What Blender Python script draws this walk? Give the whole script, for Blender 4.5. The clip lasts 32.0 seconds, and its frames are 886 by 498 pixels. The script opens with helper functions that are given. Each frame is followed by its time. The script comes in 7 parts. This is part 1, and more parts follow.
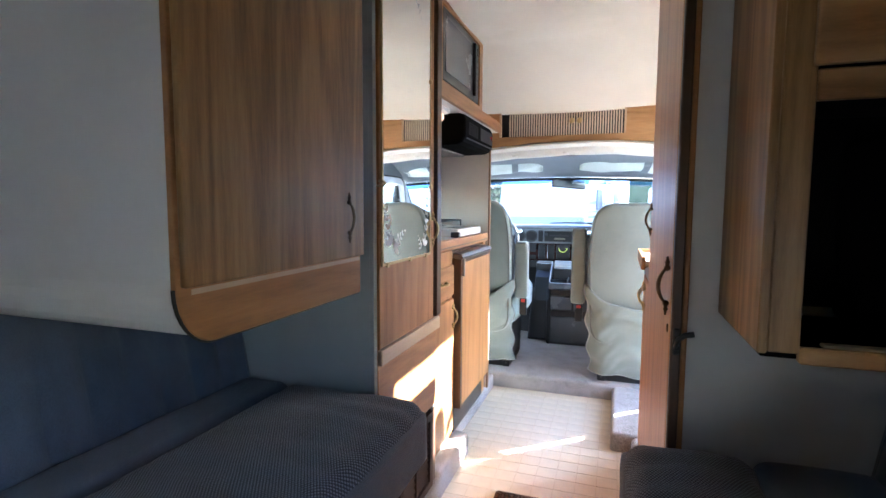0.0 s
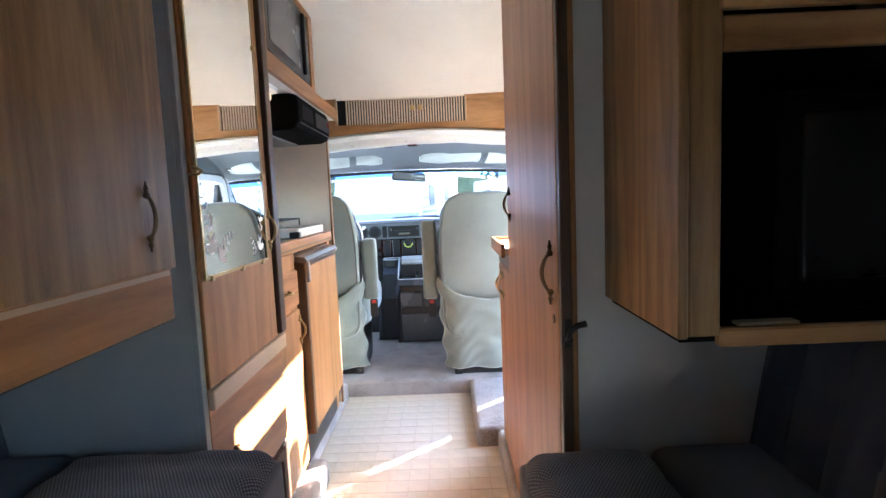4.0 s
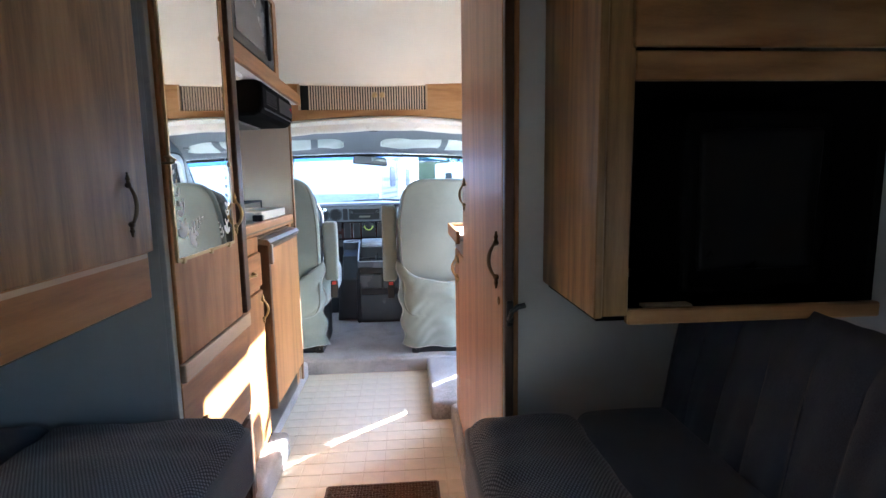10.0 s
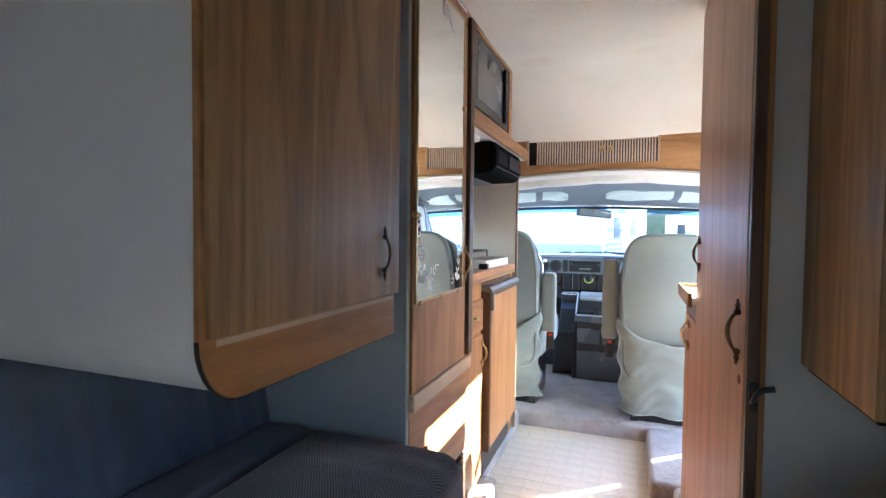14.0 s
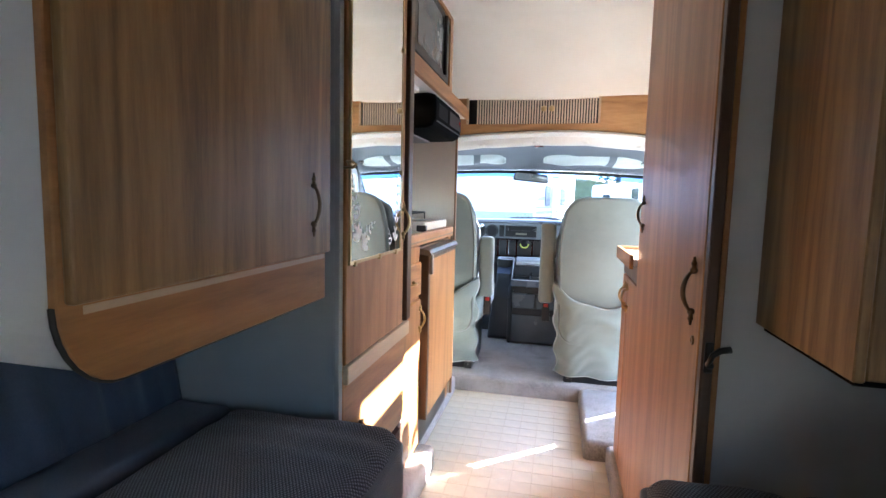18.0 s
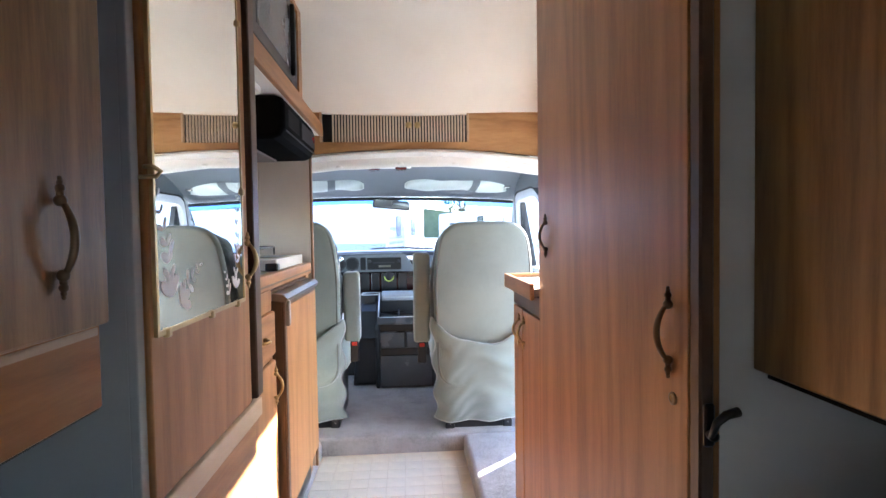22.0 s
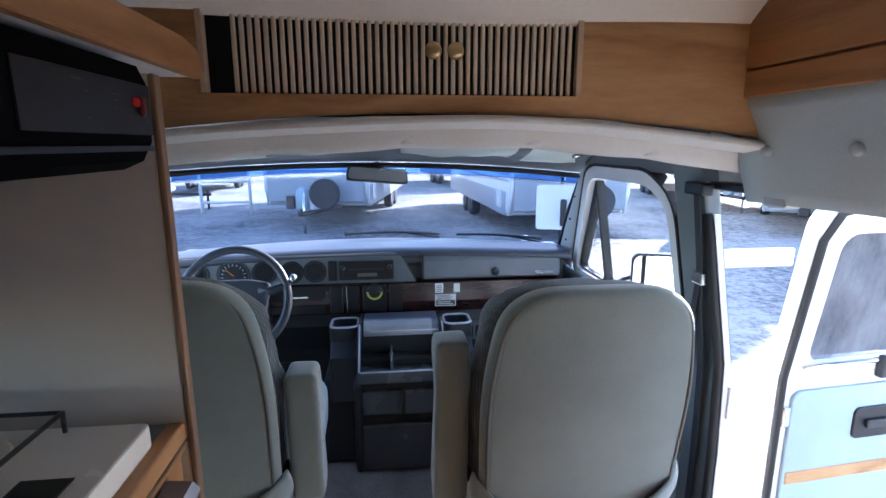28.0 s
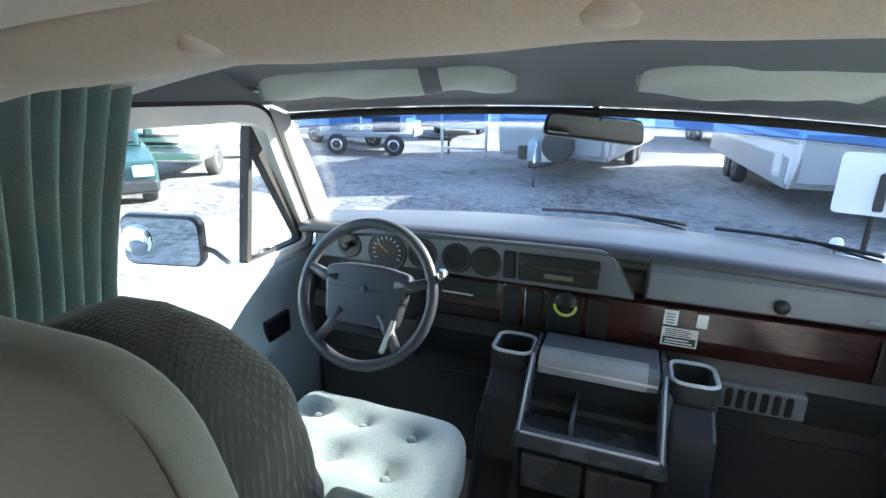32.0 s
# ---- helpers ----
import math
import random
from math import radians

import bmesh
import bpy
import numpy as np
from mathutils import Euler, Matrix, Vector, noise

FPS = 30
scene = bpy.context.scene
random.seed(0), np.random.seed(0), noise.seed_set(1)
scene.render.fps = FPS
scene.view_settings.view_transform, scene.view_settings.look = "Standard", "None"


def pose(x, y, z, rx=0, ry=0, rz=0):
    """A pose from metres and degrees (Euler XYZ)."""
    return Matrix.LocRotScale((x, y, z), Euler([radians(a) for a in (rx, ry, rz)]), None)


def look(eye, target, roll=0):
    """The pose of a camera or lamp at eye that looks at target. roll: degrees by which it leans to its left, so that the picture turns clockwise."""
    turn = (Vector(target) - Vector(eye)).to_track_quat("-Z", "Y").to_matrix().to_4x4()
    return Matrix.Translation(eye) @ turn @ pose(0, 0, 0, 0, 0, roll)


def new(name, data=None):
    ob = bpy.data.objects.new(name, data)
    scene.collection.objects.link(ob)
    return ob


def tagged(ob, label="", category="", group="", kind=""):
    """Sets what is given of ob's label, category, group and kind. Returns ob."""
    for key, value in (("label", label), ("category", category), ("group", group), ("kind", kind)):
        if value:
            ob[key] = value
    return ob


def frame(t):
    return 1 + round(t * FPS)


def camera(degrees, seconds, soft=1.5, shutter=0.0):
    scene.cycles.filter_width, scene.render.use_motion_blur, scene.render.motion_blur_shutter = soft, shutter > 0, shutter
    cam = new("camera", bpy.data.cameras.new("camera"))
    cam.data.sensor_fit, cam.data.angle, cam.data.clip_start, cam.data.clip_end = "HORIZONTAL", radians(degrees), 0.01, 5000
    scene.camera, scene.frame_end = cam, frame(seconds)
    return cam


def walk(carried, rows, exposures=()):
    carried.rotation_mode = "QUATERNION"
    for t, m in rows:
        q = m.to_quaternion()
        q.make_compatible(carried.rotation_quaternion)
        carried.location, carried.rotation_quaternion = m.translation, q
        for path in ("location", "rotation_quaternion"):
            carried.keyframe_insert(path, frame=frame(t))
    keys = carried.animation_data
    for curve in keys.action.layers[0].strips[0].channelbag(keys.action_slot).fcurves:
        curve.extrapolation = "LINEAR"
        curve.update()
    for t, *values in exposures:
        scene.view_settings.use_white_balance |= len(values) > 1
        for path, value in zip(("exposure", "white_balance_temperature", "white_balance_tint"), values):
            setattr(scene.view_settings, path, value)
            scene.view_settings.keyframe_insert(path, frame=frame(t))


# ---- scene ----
cam = camera(82.5, 32.0)
PLAN = 0.8226      # drawn lengths along the van to metres
PATH = [
    (0, (0.235, 0.883, 1.064), (-0.411, 2.768, 0.891), 0.3),
    (0.5, (0.224, 0.888, 1.067), (-0.388, 2.791, 0.999), 0.3),
    (1, (0.216, 0.9, 1.043), (-0.396, 2.8, 0.914), 1.3),
    (1.5, (0.219, 0.931, 1.049), (-0.404, 2.821, 0.855), -0.2),
    (2, (0.23, 0.965, 1.037), (-0.398, 2.854, 0.839), -0.6),
    (2.5, (0.207, 0.999, 1.031), (-0.308, 2.919, 0.818), 0.6),
    (3, (0.169, 1.039, 1.033), (-0.229, 2.984, 0.791), 0.6),
    (3.5, (0.145, 1.059, 1.038), (-0.055, 3.039, 0.838), -2.1),
    (4, (0.145, 1.078, 1.042), (0.128, 3.069, 0.852), -2.4),
    (4.5, (0.138, 1.085, 1.038), (0.241, 3.074, 0.857), -1.7),
    (6.5, (0.095, 1.085, 1.046), (0.256, 3.071, 0.873), -0.1),
    (7, (0.09, 1.084, 1.088), (0.202, 3.079, 1.014), 1.0),
    (7.5, (0.089, 1.075, 1.103), (0.192, 3.071, 1.157), 0.5),
    (8, (0.094, 1.081, 1.093), (0.186, 3.076, 1.198), 0.1),
    (8.5, (0.112, 1.079, 1.047), (0.206, 3.074, 0.947), -0.2),
    (9, (0.128, 1.032, 1.057), (0.252, 3.014, 0.824), -1.5),
    (9.5, (0.132, 0.998, 1.065), (0.27, 2.978, 0.816), -1.5),
    (10, (0.151, 0.971, 1.067), (0.289, 2.948, 0.801), -0.9),
    (10.5, (0.178, 0.94, 1.067), (0.166, 2.926, 0.829), 1.8),
    (11, (0.185, 0.942, 1.064), (0.062, 2.928, 0.861), 1.6),
    (11.5, (0.173, 0.934, 1.061), (-0.126, 2.904, 0.88), 0.6),
    (12, (0.215, 0.926, 1.062), (-0.181, 2.876, 0.865), -2.1),
    (12.5, (0.246, 0.907, 1.068), (-0.249, 2.838, 0.908), -0.7),
    (13, (0.231, 0.907, 1.079), (-0.399, 2.803, 0.987), 0.3),
    (13.5, (0.18, 0.923, 1.083), (-0.52, 2.796, 1.014), 0.6),
    (15.5, (0.126, 1.009, 1.072), (-0.555, 2.886, 0.948), 0.5),
    (16, (0.122, 1.006, 1.071), (-0.542, 2.886, 0.915), 0.6),
    (16.5, (0.111, 1.021, 1.059), (-0.53, 2.908, 0.889), 1.9),
    (17, (0.097, 1.041, 1.052), (-0.455, 2.956, 0.885), 2.1),
    (17.5, (0.091, 1.054, 1.049), (-0.402, 2.984, 0.869), 2.4),
    (18, (0.099, 1.057, 1.05), (-0.343, 2.998, 0.856), 1.4),
    (18.5, (0.094, 1.068, 1.044), (-0.309, 3.017, 0.842), 1.6),
    (19, (0.09, 1.077, 1.039), (-0.26, 3.035, 0.83), 0.8),
    (19.5, (0.084, 1.083, 1.037), (-0.21, 3.05, 0.829), 0.7),
    (20, (0.082, 1.051, 1.072), (-0.092, 3.033, 0.874), -1.5),
    (20.5, (0.078, 0.993, 1.11), (0.098, 2.992, 1.058), -1.0),
    (21, (0.07, 1.021, 1.1), (0.199, 3.017, 1.119), -1.6),
    (21.5, (0.029, 1.198, 1.026), (0.165, 3.193, 1.023), -3.4),
    (22, (-0.007, 1.384, 1.036), (0.132, 3.378, 0.969), -0.9),
    (22.5, (0.011, 1.489, 1.111), (0.237, 3.424, 0.659), -2.3),
    (23, (0.019, 1.527, 1.104), (0.188, 3.423, 0.489), 1.7),
    (23.5, (0.005, 1.581, 1.097), (0.101, 3.38, 0.228), 4.0),
    (24, (-0.002, 1.599, 1.14), (-0.023, 3.34, 0.155), 2.3),
    (24.5, (0.018, 1.7, 1.198), (0.072, 3.42, 0.178), 2.1),
    (25, (-0.015, 1.871, 1.224), (0.117, 3.684, 0.39), -0.2),
    (25.5, (0.037, 2.028, 1.245), (0.112, 3.909, 0.571), 2.7),
    (26, (0.011, 2.159, 1.236), (-0.035, 4.063, 0.626), -0.2),
    (26.5, (0.001, 2.248, 1.384), (-0.073, 4.147, 0.761), -0.3),
    (28.5, (-0.09, 2.796, 1.333), (0.185, 4.744, 0.97), -0.1),
    (29, (-0.065, 2.854, 1.342), (-0.098, 4.816, 0.957), -2.7),
    (29.5, (-0.112, 2.896, 1.315), (-0.469, 4.837, 0.989), -2.0),
    (30, (-0.072, 3.106, 1.355), (-0.301, 5.051, 0.946), -5.4),
    (30.5, (-0.035, 3.233, 1.345), (-0.32, 5.18, 0.991), -2.3),
    (31, (-0.017, 3.328, 1.307), (-0.727, 5.134, 0.823), 1.0),
    (31.5, (-0.014, 3.392, 1.303), (-0.583, 5.231, 0.761), 2.5),
    (32, (-0.015, 3.365, 1.305), (-0.665, 5.161, 0.711), 0.9),
]
walk(cam, [(t, look(eye, target, roll)) for t, eye, target, roll in PATH],
     [(0, 4.45, 5650, 12), (4.5, 4.42, 5750, 13), (6.5, 3.9, 5650, 12), (7, 3.75, 5650, 12), (8, 4.13, 5780, 14), (9, 4.15, 5600, 12), (13, 4.38, 5620, 12), (21, 4.35, 5780, 14), (23.5, 3.98, 5930, 18), (24.3, 3.6, 6080, 20), (25, 2.75, 6150, 20), (25.5, 2.7, 5920, 19), (26.5, 2.65, 5720, 18), (28.5, 2.8, 5500, 17), (30, 3.30, 5650, 15), (31, 2.95, 5750, 11), (32, 2.82, 6450, 6)])

# ---- world, sun, exposure ----
SUN_DIR = Vector((1.0, PLAN, 0.64)).normalized()          # towards the sun
world = bpy.data.worlds.new("sky")
scene.world = world
world.use_nodes = True
wn = world.node_tree
wn.nodes.clear()
w_out = wn.nodes.new("ShaderNodeOutputWorld")
w_bg = wn.nodes.new("ShaderNodeBackground")
w_sky = wn.nodes.new("ShaderNodeTexSky")
w_sky.sky_type = 'NISHITA'
w_sky.sun_disc = False
w_sky.sun_elevation = math.asin(SUN_DIR.z)
w_sky.sun_rotation = math.atan2(SUN_DIR.x, SUN_DIR.y)
w_bg.inputs["Strength"].default_value = 0.15
wn.links.new(w_sky.outputs[0], w_bg.inputs[0])
wn.links.new(w_bg.outputs[0], w_out.inputs[0])
sun = new("sun", bpy.data.lights.new("sun", "SUN"))
sun.data.energy = 5.0
sun.data.angle = radians(0.55)
sun.data.color = (1.0, 0.95, 0.86)
sun.matrix_world = look(SUN_DIR * 30, (0, 0, 0))
scene.view_settings.exposure = 2.0

# ---- building helpers ----
def thing(name, at, label, category, group="", kind=""):
    ob = new(name)
    ob.empty_display_size = 0.1
    ob.matrix_basis = Matrix.Translation((at[0], at[1] * PLAN, at[2]))
    return tagged(ob, label, category, group, kind)


def part(name, bm, material, parent=None, label="", smooth=False):
    """One mesh, given in plan coordinates, under a thing or a part."""
    me = bpy.data.meshes.new(name)
    for v in bm.verts:
        v.co.y *= PLAN
    bm.normal_update()
    bm.to_mesh(me)
    bm.free()
    if smooth:
        me.shade_smooth()
    ob = new(name, me)
    for m in (material if isinstance(material, (list, tuple)) else (material,)):
        me.materials.append(m)
    if parent is not None:
        ob.parent = parent
        up = parent
        while up.parent is not None:
            up = up.parent
        ob.matrix_parent_inverse = up.matrix_basis.inverted() if parent.type == 'EMPTY' else Matrix.Identity(4)
        if parent.type != 'EMPTY':
            ob.matrix_parent_inverse = Matrix.Identity(4)
    if label:
        ob["label"] = label
    return ob


def single(name, bm, material, label, category, group="", kind="", smooth=False):
    return tagged(part(name, bm, material, None, "", smooth), label, category, group, kind)


def box(x0, x1, y0, y1, z0, z1, bevel=0.003, seg=1, bm=None, m=None):
    bm = bm or bmesh.new()
    made = bmesh.ops.create_cube(bm, size=1.0)["verts"]
    for v in made:
        v.co = Vector(((x0 + x1) / 2 + v.co.x * (x1 - x0), (y0 + y1) / 2 + v.co.y * (y1 - y0), (z0 + z1) / 2 + v.co.z * (z1 - z0)))
    b = min(bevel, 0.45 * min(abs(x1 - x0), abs(y1 - y0), abs(z1 - z0)))
    if b > 0:
        edges = list({e for v in made for e in v.link_edges})
        got = bmesh.ops.bevel(bm, geom=edges, offset=b, segments=seg, profile=0.5, affect='EDGES')
        made = list({v for f in got["faces"] for v in f.verts} | {v for v in made if v.is_valid})
    if m is not None:
        bmesh.ops.transform(bm, matrix=m, verts=[v for v in made if v.is_valid])
    return bm


def turned(m):
    """A bmesh mover: apply m to a whole bmesh."""
    def go(bm):
        bmesh.ops.transform(bm, matrix=m, verts=bm.verts)
        return bm
    return go


def true_round(v):
    """An offset that stays as long as it is when the plan is laid out."""
    return Vector((v[0], v[1] / PLAN, v[2]))


def rod(points, r, seg=10, bm=None, closed=False):
    """A round bar that follows the points; r is one radius or one for each point."""
    bm = bm or bmesh.new()
    pts = [Vector(p) for p in points]
    n = len(pts)
    rs = r if isinstance(r, (list, tuple)) else [r] * n
    rings = []
    side = None
    for i, p in enumerate(pts):
        a = pts[(i - 1) % n] if (closed or i > 0) else p
        b = pts[(i + 1) % n] if (closed or i < n - 1) else p
        d = (b - a).normalized()
        if side is None:
            side = d.orthogonal().normalized()
        side = (side - d * side.dot(d)).normalized()
        up = d.cross(side)
        rings.append([bm.verts.new(p + rs[i] * true_round(math.cos(2 * math.pi * k / seg) * side + math.sin(2 * math.pi * k / seg) * up)) for k in range(seg)])
    last = n if closed else n - 1
    for i in range(last):
        A, B = rings[i], rings[(i + 1) % n]
        for k in range(seg):
            bm.faces.new((A[k], A[(k + 1) % seg], B[(k + 1) % seg], B[k]))
    if not closed:
        bm.faces.new(list(reversed(rings[0])))
        bm.faces.new(rings[-1])
    for f in bm.faces:
        f.smooth = True
    return bm


def lathe(profile, at=(0, 0, 0), seg=24, axis='z', bm=None):
    """A turned body: profile of (radius, height)."""
    bm = bm or bmesh.new()
    at = Vector(at)
    rings = []
    for r, h in profile:
        ring = []
        for k in range(seg):
            a = 2 * math.pi * k / seg
            c, s = r * math.cos(a), r * math.sin(a)
            ring.append(bm.verts.new(at + true_round(Vector({'z': (c, s, h), 'x': (h, c, s), 'y': (s, h, c)}[axis]))))
        rings.append(ring)
    for A, B in zip(rings, rings[1:]):
        for k in range(seg):
            f = bm.faces.new((A[k], A[(k + 1) % seg], B[(k + 1) % seg], B[k]))
            f.smooth = True
    bm.faces.new(list(reversed(rings[0])))
    bm.faces.new(rings[-1])
    return bm


def prism(outline, axis, a, b, bevel=0.0, seg=2, bm=None):
    """An outline of two coordinates, drawn out along an axis from a to b."""
    bm = bm or bmesh.new()
    def at(p, h):
        return {'x': (h, p[0], p[1]), 'y': (p[0], h, p[1]), 'z': (p[0], p[1], h)}[axis]
    A = [bm.verts.new(at(p, a)) for p in outline]
    B = [bm.verts.new(at(p, b)) for p in outline]
    n = len(outline)
    faces = [bm.faces.new(A), bm.faces.new(list(reversed(B)))]
    for i in range(n):
        faces.append(bm.faces.new((A[i], B[i], B[(i + 1) % n], A[(i + 1) % n])))
    bmesh.ops.recalc_face_normals(bm, faces=faces)
    if bevel > 0:
        rim = list({e for f in faces[:2] for e in f.edges})
        bmesh.ops.bevel(bm, geom=rim, offset=bevel, segments=seg, profile=0.5, affect='EDGES')
    return bm


def rounded(x0, x1, y0, y1, r, n=5):
    """The outline of a rectangle with round corners; r is one radius or four (from lower left, counterclockwise)."""
    rr = r if isinstance(r, (list, tuple)) else (r,) * 4
    out = []
    for (cx, cy, a0), q in zip(((x0, y0, 180), (x1, y0, 270), (x1, y1, 0), (x0, y1, 90)), rr):
        q = max(q, 0.0005)
        ox, oy = (cx + q if cx == x0 else cx - q), (cy + q if cy == y0 else cy - q)
        for k in range(n + 1):
            a = radians(a0 + 90 * k / n)
            out.append((ox + q * math.cos(a), oy + q * math.sin(a)))
    return out


def frame_of(outer, inner, axis, a, b, bm=None):
    """A flat ring between two outlines with as many points each, drawn out along an axis."""
    bm = bm or bmesh.new()
    def at(p, h):
        return {'x': (h, p[0], p[1]), 'y': (p[0], h, p[1]), 'z': (p[0], p[1], h)}[axis]
    loops = [[bm.verts.new(at(p, h)) for p in o] for h in (a, b) for o in (outer, inner)]
    n = len(outer)
    made = []
    for i in range(n):
        j = (i + 1) % n
        oa, ia, ob_, ib = loops
        made += [bm.faces.new((oa[i], oa[j], ia[j], ia[i])), bm.faces.new((ob_[j], ob_[i], ib[i], ib[j])),
                 bm.faces.new((oa[j], oa[i], ob_[i], ob_[j])), bm.faces.new((ia[i], ia[j], ib[j], ib[i]))]
    bmesh.ops.recalc_face_normals(bm, faces=made)
    return bm


def grid(f, nu, nv, thick=0.0, closed_u=False):
    """A sheet over u, v in 0..1 from a function; thick gives it a second side."""
    bm = bmesh.new()
    vs = [[bm.verts.new(f(i / nu, j / nv)) for j in range(nv + 1)] for i in range(nu + 1)]
    for i in range(nu):
        for j in range(nv):
            fc = bm.faces.new((vs[i][j], vs[i + 1][j], vs[i + 1][j + 1], vs[i][j + 1]))
            fc.smooth = True
    if thick:
        bm.normal_update()
        bmesh.ops.solidify(bm, geom=bm.faces[:], thickness=thick)
    return bm


def cushion(x0, x1, y0, y1, z0, z1, r=0.04, puff=0.02, n=14, bm=None, dents=()):
    """A soft block: rounded edges and a slightly domed top."""
    bm = bm or bmesh.new()
    made = bmesh.ops.create_cube(bm, size=2.0)["verts"]
    bmesh.ops.subdivide_edges(bm, edges=bm.edges[:], cuts=n, use_grid_fill=True)
    hx, hy, hz = (x1 - x0) / 2, (y1 - y0) / 2, (z1 - z0) / 2
    c = Vector(((x0 + x1) / 2, (y0 + y1) / 2, (z0 + z1) / 2))
    for v in bm.verts:
        # spread the loops towards the edges
        q = [math.sin(t * math.pi / 2) for t in v.co]
        p = Vector((q[0] * hx, q[1] * hy, q[2] * hz))
        core = Vector([max(-h + r, min(h - r, t)) if h > r else 0 for h, t in zip((hx, hy, hz), p)])
        d = p - core
        if d.length > 1e-6:
            p = core + d.normalized() * min(r, d.length if sum(1 for t in d if abs(t) > 1e-6) < 2 else r)
        dome = (1 - q[0] ** 2) * (1 - q[1] ** 2)
        if q[2] > 0:
            p.z += puff * dome * q[2]
        p += 0.004 * noise.noise_vector((p + c) * 9.0)
        v.co = c + p
        for dx, dy, depth, rad in dents:
            k = (v.co.x - dx) ** 2 + (v.co.y - dy) ** 2
            if q[2] > 0.5:
                v.co.z -= depth * math.exp(-k / (rad * rad))
    for f in bm.faces:
        f.smooth = True
    return bm


# ---- materials ----
def material(name):
    m = bpy.data.materials.new(name)
    m.use_nodes = True
    nt = m.node_tree
    bs = nt.nodes["Principled BSDF"]
    return m, nt, bs


def node(nt, kind, **kw):
    n = nt.nodes.new(kind)
    for k, v in kw.items():
        if k in n.inputs.keys():
            n.inputs[k].default_value = v
    return n


def coords(nt, scale=(1, 1, 1), rot=(0, 0, 0), own=False):
    tc = nt.nodes.new("ShaderNodeTexCoord")
    mp = nt.nodes.new("ShaderNodeMapping")
    mp.inputs["Scale"].default_value = scale
    mp.inputs["Rotation"].default_value = rot
    nt.links.new(tc.outputs["Object"], mp.inputs[0])
    return mp.outputs[0]


def ramp(nt, src, stops):
    r = nt.nodes.new("ShaderNodeValToRGB")
    while len(r.color_ramp.elements) < len(stops):
        r.color_ramp.elements.new(0.5)
    for e, (p, c) in zip(r.color_ramp.elements, stops):
        e.position = p
        e.color = (*c, 1) if len(c) == 3 else c
    nt.links.new(src, r.inputs[0])
    return r.outputs[0]


def bump(nt, bs, src, strength=0.3, dist=0.002):
    b = nt.nodes.new("ShaderNodeBump")
    b.inputs["Strength"].default_value = strength
    b.inputs["Distance"].default_value = dist
    nt.links.new(src, b.inputs["Height"])
    nt.links.new(b.outputs[0], bs.inputs["Normal"])


def plain(name, c, rough=0.5, metal=0.0, spread=0.12, scale=25.0, bumps=0.05, fine=180.0, spec=0.5):
    """Paint, plastic or metal with slight mottling, smudges and relief."""
    m, nt, bs = material(name)
    v = coords(nt)
    n1 = node(nt, "ShaderNodeTexNoise", Scale=scale * 0.2, Detail=6.0, Roughness=0.6)
    nt.links.new(v, n1.inputs["Vector"])
    lo = tuple(max(0, t * (1 - spread)) for t in c)
    hi = tuple(min(1, t * (1 + spread)) for t in c)
    nt.links.new(ramp(nt, n1.outputs["Fac"], ((0.3, lo), (0.7, hi))), bs.inputs["Base Color"])
    n2 = node(nt, "ShaderNodeTexNoise", Scale=fine, Detail=3.0)
    nt.links.new(v, n2.inputs["Vector"])
    r = nt.nodes.new("ShaderNodeMapRange")
    r.inputs["To Min"].default_value = max(0.02, rough - 0.09)
    r.inputs["To Max"].default_value = min(1, rough + 0.09)
    nt.links.new(n1.outputs["Fac"], r.inputs[0])
    nt.links.new(r.outputs[0], bs.inputs["Roughness"])
    bs.inputs["Metallic"].default_value = metal
    bs.inputs["Specular IOR Level"].default_value = spec
    if bumps:
        bump(nt, bs, n2.outputs["Fac"], bumps, 0.001)
    return m


